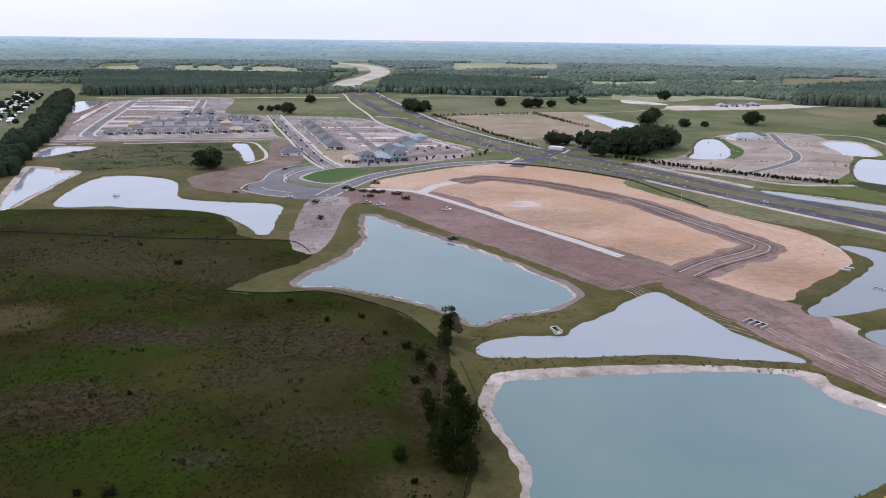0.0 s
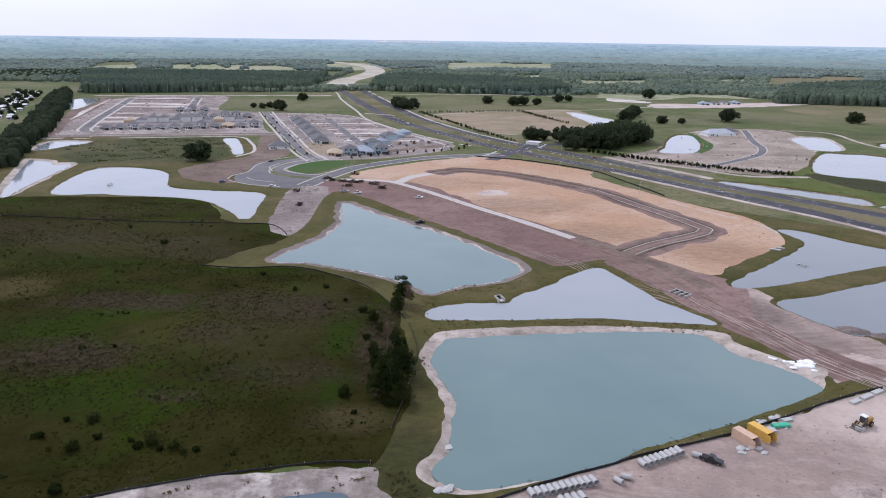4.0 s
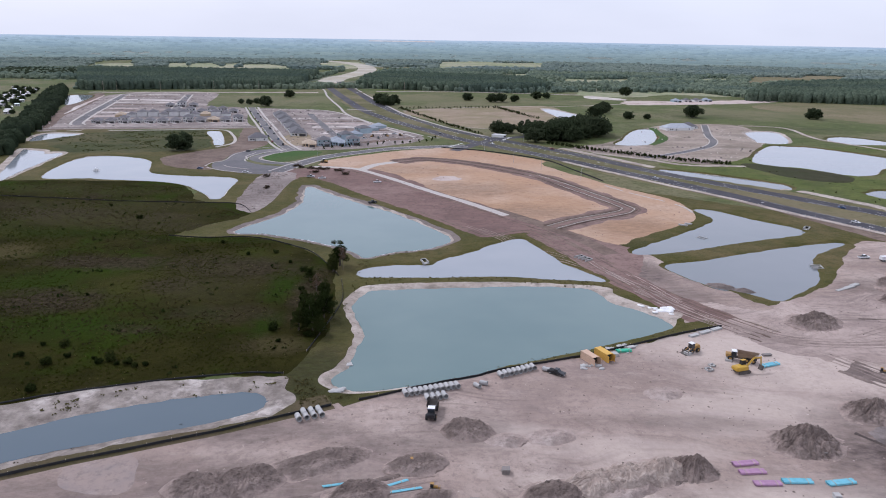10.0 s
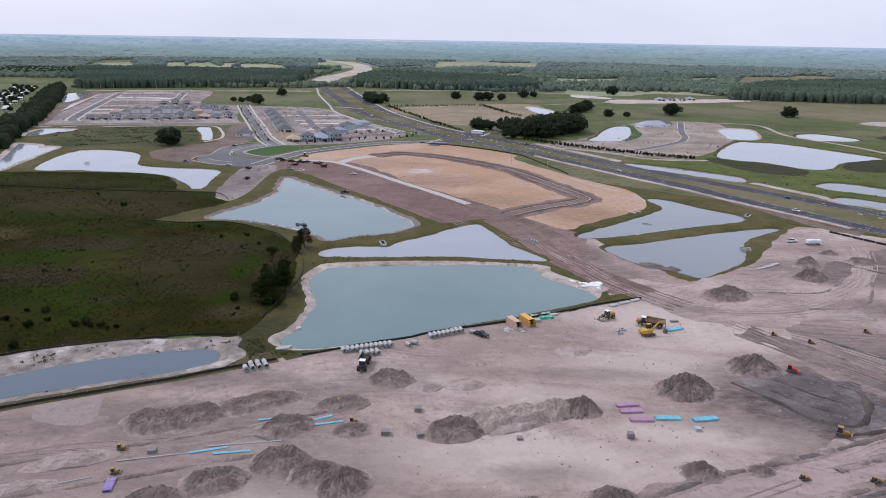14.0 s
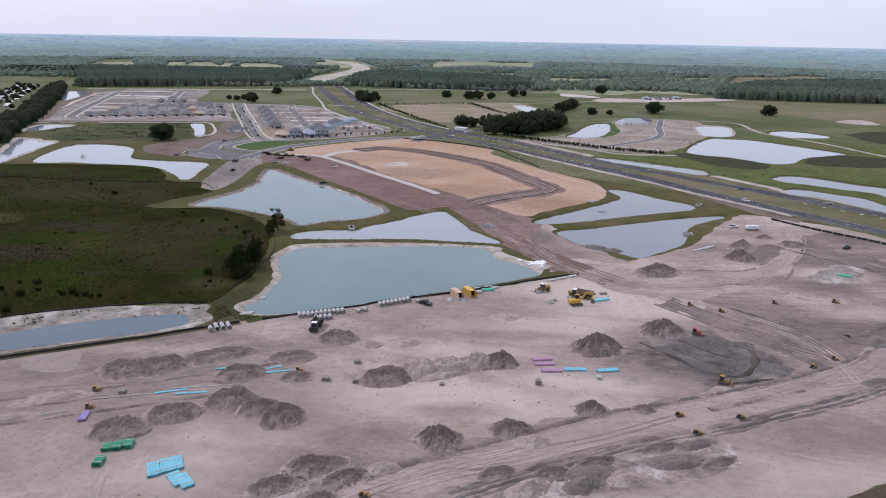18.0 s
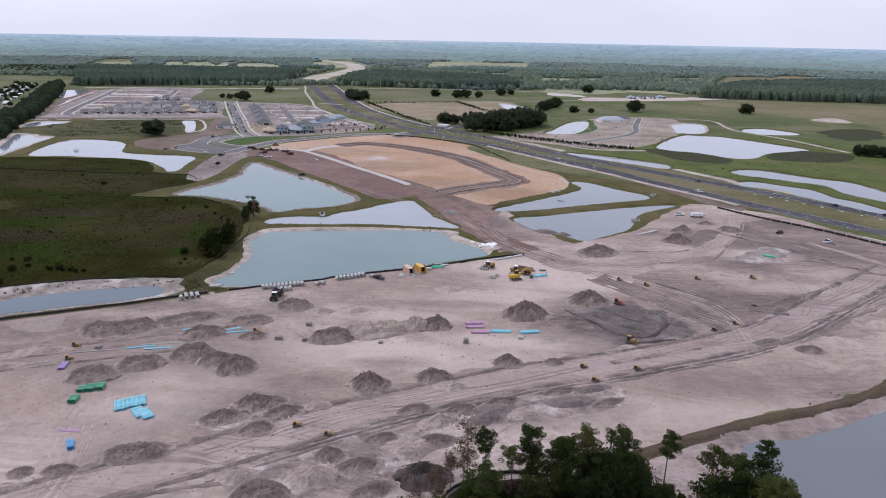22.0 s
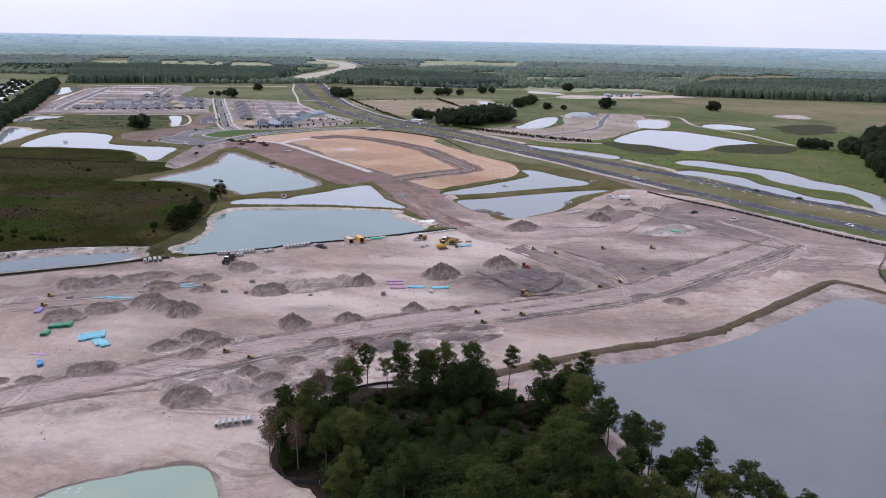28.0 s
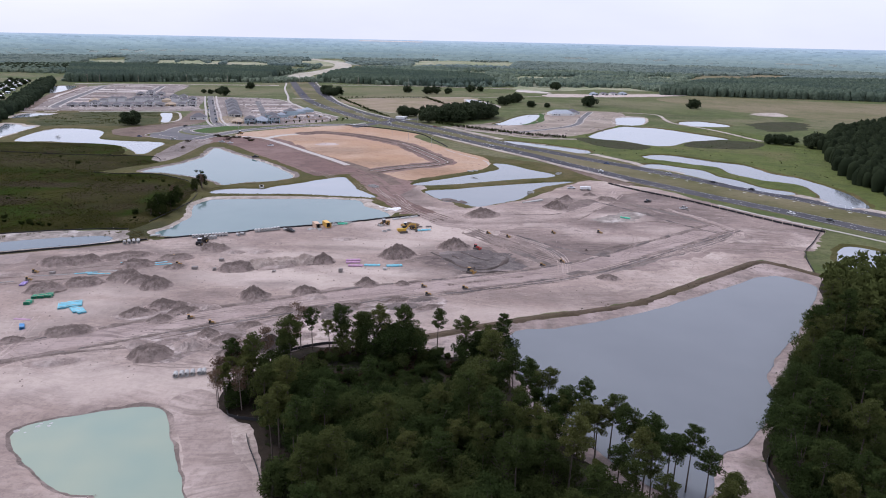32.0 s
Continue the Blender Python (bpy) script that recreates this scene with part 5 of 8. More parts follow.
    plant(DENSE if far_off else {"p": PINES, "o": OAKS, "b": BARE, "w": OPEN}[k], int(abs(x * 3 + y)), x, y, s * (1.35 if far_off and 120 < x < 225 and y < 720 else 0.95 if far_off else 1.0), x * 37 % 360)
for i, (x, y) in enumerate(((-82, 134), (-75, 134), (-85, 126), (-70, 126), (-74, 121), (-61, 125), (-58, 122), (-55, 124), (-52, 121), (-49, 122), (-46, 120), (-43, 121), (-69, 104), (-30, 240), (-42, 236), (-20, 225), (-12, 214), (-60, 255), (-150, 330), (-120, 300), (-90, 180), (-8, 190), (-10, 150), (-6, 140), (3, 145))):
    plant(SHRUBS, i, x, y, 0.8 + (i * 7 % 5) * 0.13, i * 70)


def woods(name, spots, zs, height, width, clump, count, size, mat, label, seed):
    """Many far trees as one mass of leaf sprays."""
    rng = np.random.default_rng(seed)
    n = len(spots)
    h = height * rng.uniform(0.7, 1.15, n)
    cs, sp = [], []
    for k in range(clump):
        t = (k + 0.6) / clump
        r = width * 0.5 * math.sqrt(max(0.05, 1 - t * t)) * rng.uniform(0.2, 0.9, n)
        a = rng.uniform(0, 2 * math.pi, n)
        cs.append(np.column_stack([spots[:, 0] + np.cos(a) * r, spots[:, 1] + np.sin(a) * r, zs + h * (0.25 + 0.72 * t)]))
        sp.append(np.full((n, 3), width * 0.28))
    v, f = leaf_quads(np.concatenate(cs), np.concatenate(sp), count, size, rng)
    return tagged(new(name, quad_mesh(name, v, f, mat)), label, "woods", "", "stuff")


def canopy(name, spots, zs, height, width, mat, label, seed, low=0.6):
    """Rounded far crowns, each a small uneven dome, in one mass."""
    rng = np.random.default_rng(seed)
    n, seg = len(spots), 6
    h, w = height * rng.uniform(low, 1.15, n), width * rng.uniform(0.7, 1.3, n)
    a = rng.uniform(0, 6.28, (n, 1)) + np.arange(seg) * 2 * math.pi / seg
    rows = []
    for t, r in ((0.0, 0.42), (0.5, 0.5), (0.86, 0.38)):
        rr = w[:, None] * r * rng.uniform(0.75, 1.25, (n, seg))
        rows.append(np.stack([spots[:, :1] + np.cos(a) * rr, spots[:, 1:] + np.sin(a) * rr, (zs + h * t)[:, None] + h[:, None] * rng.uniform(-0.07, 0.07, (n, seg))], 2))
    top = np.stack([spots[:, 0], spots[:, 1], zs + h], 1)[:, None, :].repeat(seg, 1)
    rows.append(top)
    v = np.stack(rows, 1).reshape(-1, 3)
    base = (np.arange(n) * 4 * seg)[:, None, None]
    k, j = np.meshgrid(np.arange(3), np.arange(seg), indexing="ij")
    q = np.stack([k * seg + j, k * seg + (j + 1) % seg, (k + 1) * seg + (j + 1) % seg, (k + 1) * seg + j], -1).reshape(1, -1, 4)
    me = quad_mesh(name, v, (base + q).reshape(-1, 4), mat)
    me.shade_smooth()
    return tagged(new(name, me), label, "woods", "", "stuff")


def ring_spots(r0, r1, step, seed, holes=(), half=42):
    rng = np.random.default_rng(seed)
    n = int((r1 * r1 - r0 * r0) * radians(half) / step ** 2)
    r = np.sqrt(rng.uniform(r0 * r0, r1 * r1, n))
    a = radians(90) + rng.uniform(-radians(half), radians(half), n)
    g = CENTRE + np.stack([np.cos(a) * r, np.sin(a) * r], 1)
    keep = np.ones(n, bool)
    for poly in holes:
        keep &= ~inside(g, np.array(poly, float))
    thin = np.array([noise.noise((x / 260, y / 260, 5.5)) for x, y in g])
    keep &= thin > rng.uniform(-0.75, -0.05, n)
    return g[keep]


# Rings of woods; leaf colours pale outwards to stand for haze.
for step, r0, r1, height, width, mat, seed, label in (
        (8.5, 1150, 1650, 10, 9, "hill_leaf_haze", 81, "mixed green woods of rounded crowns"), (11, 1650, 2250, 10, 11, "hill_leaf_haze", 84, "mixed green woods of rounded crowns"),
        (15, 2250, 3100, 9, 16, "distant_leaf_haze", 82, "distant green woods thinning into fields"),
        (30, 3100, 4550, 7, 34, "skyline", 83, "far woods below the skyline, haze put into their glow")):
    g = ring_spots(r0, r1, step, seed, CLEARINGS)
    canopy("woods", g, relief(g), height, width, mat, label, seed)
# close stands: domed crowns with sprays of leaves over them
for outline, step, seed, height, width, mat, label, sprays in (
        ([(-598, 1185), (-236, 1305), (-262, 1560), (-270, 1720), (-371, 1740), (-783, 1740), (-870, 1720)], 6.2, 91, 17, 9, "far_leaf_haze", "close-planted block of tall dark pines", 0),
        ([(-126, 1342), (-28, 1310), (195, 1280), (266, 1379), (248, 1629), (98, 1704), (-95, 1780), (-140, 1650)], 6.8, 92, 15, 9.5, "far_leaf_haze", "block of dark planted pines", 0),
        ([(574, 1170), (712, 1140), (915, 1115), (1500, 1000), (1700, 1744), (1045, 1677), (806, 1543), (650, 1300)], 8.0, 93, 17, 11, "far_leaf_haze", "long block of dark planted pines", 0),
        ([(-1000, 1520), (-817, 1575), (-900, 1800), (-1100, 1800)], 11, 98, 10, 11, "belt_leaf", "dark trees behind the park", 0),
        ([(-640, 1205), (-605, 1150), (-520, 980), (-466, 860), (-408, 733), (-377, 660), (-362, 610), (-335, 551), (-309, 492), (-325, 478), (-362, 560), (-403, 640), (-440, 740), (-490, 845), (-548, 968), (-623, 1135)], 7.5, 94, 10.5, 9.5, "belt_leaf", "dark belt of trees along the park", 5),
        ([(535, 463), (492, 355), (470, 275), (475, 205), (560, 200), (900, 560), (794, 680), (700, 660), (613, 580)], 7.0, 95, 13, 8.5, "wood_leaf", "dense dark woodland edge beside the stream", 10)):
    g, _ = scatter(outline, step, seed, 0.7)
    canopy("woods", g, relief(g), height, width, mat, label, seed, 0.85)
    if sprays:
        woods("woods", g, relief(g), height * 1.02, width, 4, sprays, 0.62, mat, label, seed)
woods("woods", rest_east, relief(rest_east), 15, 8, 6, 16, 0.8, "pine_leaf", "pine woodland behind the lake", 96)

# ---- earth heaps ----
def heap(x, y, rx, ry, h, turn=0.0, seed=0, mat="mound"):
    """A tipped heap of earth: an uneven cone with runnels down its sides, several crests and a ragged foot."""
    rings, seg = 28, 100
    vs, fs = [], []
    c, s = math.cos(radians(turn)), math.sin(radians(turn))
    rng = np.random.default_rng(seed)
    tops = [(rng.uniform(-0.35, 0.35), rng.uniform(-0.25, 0.25), rng.uniform(0.45, 0.9)) for _ in range(3)] + [(0, 0, 1.0)]
    for i in range(rings + 1):
        t = i / rings
        for j in range(seg):
            a = 2 * math.pi * j / seg
            ca, sa = math.cos(a), math.sin(a)
            wob = 1 + 0.30 * noise.noise((ca * 1.3 + seed * 3.1, sa * 1.3, seed)) + 0.10 * noise.noise((ca * 5 + seed, sa * 5, 3.3))
            r = t * wob * 1.2
            u, v = ca * r, sa * r
            cone = max(max(0.0, k * (1 - math.hypot(u - p, v - q) / (0.55 + 0.5 * k))) for p, q, k in tops)
            if rx >= 7 and h < 4.1:
                cone = min(cone * 1.9, 0.62 + 0.3 * cone + 0.25 * noise.noise((u * 1.6 + seed, v * 1.6, 2.2)))
            runnel = abs(noise.noise((ca * 9 + seed, sa * 9, t * 0.8 + seed))) * 0.30 * min(1, t * 2.2) * (1 - t)
            lump = 0.24 * noise.noise((u * rx * 0.45 + seed, v * ry * 0.45, 7.7)) + 0.15 * noise.noise((u * rx * 1.1, v * ry * 1.1, seed)) + 0.09 * noise.noise((u * rx * 2.6, v * ry * 2.6, seed))
            z = (h * 0.75 if rx >= 7 and h < 4.1 else h) * (1.12 * cone - runnel + lump * min(1.0, 2.5 * (1 - t)))
            px, py = u * rx, v * ry
            vs.append((c * px - s * py, s * px + c * py, -0.25 if t == 1 else max(z, -0.06)))
    for i in range(rings):
        for j in range(seg):
            k = (j + 1) % seg
            fs.append((i * seg + j, (i + 1) * seg + j, (i + 1) * seg + k, i * seg + k))
    label = {"mound": "heap of tipped grey-brown earth on the site", "sand_heap": "low heap of pale churned sand", "pale_ridge": "long ridge of pale tipped sand with runnels", "grey_dirt": "low bank of grey earth", "dark_mound": "heap of dark peaty soil", "dug": "ridge of dark dug earth"}[mat]
    ob = mesh_object("earth_mound", vs, fs, mat, label, "earth mound")
    ob.data.attributes.new("foot", "FLOAT", "POINT").data.foreach_set("value", np.repeat(np.arange(rings + 1) / rings, seg).astype(np.float32))
    ob["group"] = "earth heaps on the site"
    ob.location = (x, y, ground_z(x, y) - 0.05)
    return ob


# east, north, half length, half width, height, heading, surface
for i, (x, y, rx, ry, h, turn, mat) in enumerate((
        (-4, 60, 8, 6, 3.2, 15, "mound"), (5, 63, 8, 6, 3.4, 15, "mound"), (21, 71, 12, 5, 2.2, 22, "mound"), (31, 58, 7.5, 5, 3.4, 22, "mound"), (43, 70, 7.5, 4.5, 2.4, 20, "mound"), (48, 57, 5, 4, 1.9, 0, "mound"),
        (33, 42, 7.5, 6, 4.0, 0, "mound"), (42, 38, 6, 5, 3.0, 30, "mound"), (49, 34, 6.5, 6.5, 4.2, -20, "mound"), (19, 34, 7.5, 5, 3.2, 15, "mound"), (8, 26, 7.5, 5.5, 3.4, 15, "mound"), (61, 12, 6.4, 4.6, 3.0, 20, "mound"),
        (54, 4, 6, 3.8, 2.4, 25, "mound"), (65, -1, 5, 3.4, 2.0, 20, "mound"), (56, 86, 7, 5.5, 3.6, 0, "mound"), (75, 58, 8.5, 6, 4.0, 20, "mound"), (85, 63, 9, 5.4, 4.0, 22, "pale_ridge"), (94, 66, 9, 5.2, 3.9, 22, "pale_ridge"), (103, 69, 8, 5.0, 4.1, 22, "pale_ridge"), (93, 62, 9, 3.5, 1.8, 22, "sand_heap"),
        (111, 70, 6, 5, 4.2, 0, "mound"), (92, 25, 6, 5.2, 4.2, 0, "mound"), (111, 30, 6.2, 5, 3.4, 0, "mound"), (116, 25, 5, 3.5, 1.6, 0, "sand_heap"), (134, 41, 5, 4, 3.2, 0, "mound"), (149, 42, 3.6, 2.6, 1.8, 0, "mound"),
        (144, 82, 9.4, 7.5, 5.6, 0, "mound"), (171, 98, 8.5, 6.5, 4.6, 0, "mound"), (187, 163, 10.5, 7, 4.4, 10, "mound"), (234, 188, 8, 6.5, 4.4, 0, "mound"), (244, 211, 5, 4.5, 3.2, 0, "mound"), (240, 205, 7, 5, 3, 40, "mound"),
        (38, -14, 8, 4.5, 2.8, 15, "mound"), (73, -29, 7, 6, 3.8, 0, "mound"), (83, -21, 6, 5, 2.6, 0, "sand_heap"), (86, -12, 4, 3.5, 2.4, 0, "mound"), (24, -21, 4, 3, 1.6, 0, "mound"), (15, -22, 3, 2.5, 1.2, 0, "mound"),
        (46, -36, 9, 3, 1.4, 15, "sand_heap"), (110, -20, 6.5, 5.5, 3.6, 0, "dark_mound"), (106, -8, 7, 4, 1.8, 10, "sand_heap"), (127, 11, 7, 3, 1.4, 15, "grey_dirt"), (150, 17, 7, 3, 1.4, 15, "grey_dirt"),
        (238, 56, 5.5, 3.5, 1.8, 0, "mound"), (243, 92, 6, 2.5, 1.2, 50, "grey_dirt"), (226, 62, 6, 2.2, 1.1, 20, "grey_dirt"), (168, 204, 7, 3.5, 2.0, -25, "grey_dirt"), (176, 199, 6, 3, 1.7, -25, "grey_dirt"),
        (270, 212, 7, 5, 2.8, 0, "mound"), (262, 226, 5, 3.5, 2.0, 0, "mound"), (66, 82, 5, 3.5, 1.5, 0, "sand_heap"), (78, 84, 7, 4, 1.3, 10, "sand_heap"), (115, 108, 6, 4, 0.9, 10, "sand_heap"), (204, 88, 7, 2.2, 1.1, -50, "grey_dirt"), (212, 76, 6, 2.0, 1.0, -55, "grey_dirt"), (286, 176, 5, 2, 1.0, -50, "grey_dirt"), (-18, 42, 9, 3.5, 1.6, 20, "sand_heap"), (-26, 30, 10, 3, 1.3, 18, "sand_heap"),
        (106, 11, 5, 3, 1.8, 20, "mound"), (113, 5, 6, 3.4, 2.0, 35, "sand_heap"), (119, 11, 5, 3, 1.9, 10, "mound"), (126, 7, 6, 3, 1.7, 30, "grey_dirt"), (131, 16, 6, 2.6, 1.5, 20, "mound"), (136, 9, 5, 2.6, 1.4, 15, "sand_heap"), (148, 23, 6, 2.2, 1.3, 22, "mound"), (158, 25, 6, 2.2, 1.2, 22, "grey_dirt"),
        (161, 17, 6, 2.2, 1.2, 30, "mound"), (112, -5, 6, 3.6, 2.0, 15, "mound"), (105, -10, 5, 3.2, 1.8, -10, "sand_heap"), (98, -4, 5, 3, 1.6, 25, "mound"), (94, -16, 6, 3.4, 2.0, 10, "mound"), (118, -12, 6, 3, 1.4, 20, "sand_heap"), (70, 8, 6, 3.4, 2.2, 30, "mound"), (78, 12, 4.5, 2.6, 1.5, 20, "sand_heap"), (66, 14, 4, 2.6, 1.5, 0, "mound"), (98, -26, 6, 3.6, 1.8, 30, "mound"), (66, -22, 5, 3, 1.8, 15, "sand_heap"))):
    heap(x, y, rx, ry, h, turn, i, mat)


def along(pts, step, steps=6):
    """Points and headings at even steps along a line."""
    line = curve_through(pts, steps, False)
    seg = np.hypot(*np.diff(line, axis=0).T)
    s = np.concatenate([[0], np.cumsum(seg)])
    at = np.arange(0, s[-1], step)
    x, y = np.interp(at, s, line[:, 0]), np.interp(at, s, line[:, 1])
    return np.column_stack([x, y, np.degrees(np.arctan2(np.gradient(y), np.gradient(x)))])


def windrow(pts, shift, wide, high, seed, mat="mound"):
    """A low uneven ridge of pushed-up earth beside a track."""
    line = along(pts, 1.1)
    a = np.radians(line[:, 2])
    nm = np.stack([np.sin(a), -np.cos(a)], 1)
    c = line[:, :2] + nm * shift
    zs = relief(c)
    vs, fs = [], []
    prof = ((-1.0, -0.15), (-0.55, 0.45), (-0.1, 1.0), (0.35, 0.75), (0.75, 0.3), (1.0, -0.15))
    for i, (p, z) in enumerate(zip(c, zs)):
        gap = max(0.0, 0.4 + 1.2 * noise.noise((p[0] / 8, p[1] / 8, seed)))
        for u, q in prof:
            r = 1 + 0.6 * noise.noise((p[0] * 0.6, p[1] * 0.6, u + seed))
            o = u * wide * 0.45 * (0.6 + 0.6 * gap) * r
            vs.append((p[0] + nm[i, 0] * o, p[1] + nm[i, 1] * o, z + (q * high * 0.6 * gap * r if q > 0 else -0.15)))
        if i:
            b = 6 * i
            fs += [(b - 6 + k, b - 5 + k, b + 1 + k, b + k) for k in range(5)]
    return mesh_object("earth_ridge", vs, fs, mat, "low ridge of pushed-up earth beside a track", "earth ridge", "structure", smooth=True)


M["rut_dark"] = soil("rut_dark", (0.285, 0.222, 0.193), (0.235, 0.182, 0.159), (0.33, 0.256, 0.222), 0.8, 0.2, 0.08, bump=0.8)
M["rut_pale"] = soil("rut_pale", (0.39, 0.308, 0.268), (0.335, 0.262, 0.228), (0.44, 0.355, 0.312), 0.8, 0.2, 0.08, bump=0.8)


def wheel_tracks(pts, passes, spread, seed, mat, gauge=1.0, wide=0.42):
    """Pairs of pressed wheel ruts, each pass wandering on its own line."""
    rng = np.random.default_rng(seed)
    run = along(pts, 1.6)
    nm = np.stack([np.sin(np.radians(run[:, 2])), -np.cos(np.radians(run[:, 2]))], 1)
    vs, fs = [], []
    for n in range(passes):
        a = int(rng.integers(0, max(1, len(run) - 14)))
        b = min(len(run), a + int(rng.integers(12, 48)))
        off = rng.normal() * spread + np.array([noise.noise((i * 0.035, n * 3.7, seed)) for i in range(a, b)]) * spread * 1.6
        for side in (-gauge, gauge):
            c = run[a:b, :2] + nm[a:b] * (off + side)[:, None]
            z = relief(c) + 0.05 + 0.004 * (n % 9)
            half = wide * np.array([0.5 + 0.4 * noise.noise((i * 0.21, n, side)) for i in range(a, b)])
            base = len(vs)
            for p, h, q, w in zip(c, z, nm[a:b], half):
                vs += [(p[0] - q[0] * w, p[1] - q[1] * w, h), (p[0] + q[0] * w, p[1] + q[1] * w, h)]
            fs += [(base + 2 * i, base + 2 * i + 1, base + 2 * i + 3, base + 2 * i + 2) for i in range(b - a - 1)]
    return mesh_object("wheel_tracks", vs, fs, mat, "pressed wheel ruts in the sand", "wheel tracks", "structure")


ENTRY = [(118, 241), (132, 202), (146, 172), (167, 152), (186, 147), (203, 149), (228, 163), (250, 181), (268, 207), (284, 242)]
RING = [(199, 58), (217, 62), (235, 68), (257, 82), (294, 106), (321, 130), (324, 143), (314, 166), (300, 188), (283, 202), (268, 207)]
for n, (pts, passes, spread, mat) in enumerate((
        (HAUL, 9, 2.4, "rut_dark"), (HAUL, 8, 2.8, "rut_pale"), (ENTRY, 12, 2.6, "rut_dark"), (ENTRY, 12, 2.4, "rut_pale"), (RING, 16, 2.0, "rut_dark"), (RING, 12, 1.8, "rut_pale"),
        ([(176, 134), (184, 122), (196, 102), (208, 86), (220, 74), (228, 60)], 8, 2.6, "rut_dark"), ([(172, 140), (200, 118), (218, 100), (224, 80), (222, 60)], 7, 2.5, "rut_pale"),
        ([(-70, 30), (-30, 44), (10, 52), (50, 66)], 7, 3.0, "rut_dark"), 
        ([(-60, 0), (-20, -6), (20, -20), (60, -40), (96, -44)], 3, 4.0, "rut_dark"),
        ([(246, 90), (262, 112), (270, 140), (262, 160)], 3, 5.0, "rut_dark"), ([(22, -60), (24, -30), (18, 0), (14, 30)], 6, 2.0, "rut_pale"),
        ([(216, 150), (240, 142), (268, 146), (296, 150), (312, 146)], 3, 8.0, "rut_dark"), ([(60, 300), (110, 235), (140, 180)], 7, 3.0, "rut_dark"))):
    wheel_tracks(pts, passes, spread, 300 + n, mat)


# ---- loose clods, grass tussocks ----
def clods(outline, count, lo, hi, mat, seed, label, name="clods"):
    """Loose lumps lying about, as one mass."""
    poly = np.array(outline, float)
    rng = np.random.default_rng(seed)
    g = np.column_stack([rng.uniform(poly[:, 0].min(), poly[:, 0].max(), count * 3), rng.uniform(poly[:, 1].min(), poly[:, 1].max(), count * 3)])
    keep = inside(g, poly) & (np.array([noise.noise((p[0] / 22, p[1] / 22, seed)) for p in g]) > rng.uniform(-0.5, 0.35, len(g)))
    g = g[keep][:count]
    n = len(g)
    z = relief(g)
    s = rng.uniform(lo, hi, n) * rng.uniform(0.5, 1.0, n)
    a = rng.uniform(0, 6.28, (n, 1)) + np.arange(5) * 2 * math.pi / 5
    rr = s[:, None] * rng.uniform(0.6, 1.4, (n, 5))
    foot = np.stack([g[:, :1] + np.cos(a) * rr, g[:, 1:] + np.sin(a) * rr, np.repeat((z - 0.05)[:, None], 5, 1)], 2)
    top = np.column_stack([g + rng.uniform(-0.2, 0.2, (n, 2)) * s[:, None], z + s * rng.uniform(0.4, 0.9, n)])[:, None, :]
    v = np.concatenate([foot, top], 1).reshape(-1, 3)
    base = (np.arange(n) * 6)[:, None, None]
    tri = np.array([(i, (i + 1) % 5, 5) for i in range(5)])[None]
    return tagged(new(name, quad_mesh(name, v, (base + tri).reshape(-1, 3), mat)), label, name, "", "stuff")


WORKED = [(-60, 40), (20, 92), (150, 152), (180, 178), (230, 200), (300, 235), (370, 150), (325, 75), (236, 36), (160, 8), (112, -30), (60, -50), (-20, -60)]
clods(WORKED, 3600, 0.12, 0.5, "mound", 201, "scattered dark clods of earth")
clods(WORKED, 2600, 0.1, 0.4, "sand_heap", 202, "scattered pale clods of sand")
for n, pts in enumerate(([(98, -4), (118, 11), (146, 19), (165, 26), (166, 18), (147, 8), (115, 0), (103, -12)], [(48, 3), (58, 13), (77, 15), (79, 9), (66, 2), (54, -1)], [(63, -25), (76, -15), (92, -6), (103, -8), (109, -22), (89, -25)])):
    clods(pts, 600, 0.25, 0.9, "churned", 210 + n, "churned lumps of grey and white earth")
clods(MAUVE, 900, 0.2, 0.8, "brown", 221, "scattered brown clods of earth")
clods([(-85, 401), (-84, 440), (-66, 440), (-62, 400), (-60, 350), (-64, 322), (-77, 336)], 260, 0.3, 1.3, "grey_dirt", 223, "dark rubble and lumps on pale ground")
for n, (pts, c) in enumerate(((LOTS_W, 420), (LOTS_E, 300), (EAST_LOTS, 90))):
    clods(pts, c, 0.4, 1.5, "bare_chalk", 260 + n, "pale rubble and stacked materials on the lots")
    clods(pts, c, 0.6, 2.2, "dug", 270 + n, "dark spoil and debris on the lots")
clods(PAD, 350, 0.2, 0.7, "mauve", 222, "scattered brown clods on the pad")

M["tussock_green"] = foliage("tussock_green", (0.026, 0.034, 0.0045), (0.046, 0.054, 0.009), (0.028, 0.028, 0.006))
M["tussock_brown"] = foliage("tussock_brown", (0.042, 0.033, 0.020), (0.074, 0.058, 0.036), (0.03, 0.022, 0.014))
M["tussock_dry"] = foliage("tussock_dry", (0.072, 0.070, 0.024), (0.125, 0.110, 0.045), (0.10, 0.085, 0.042))


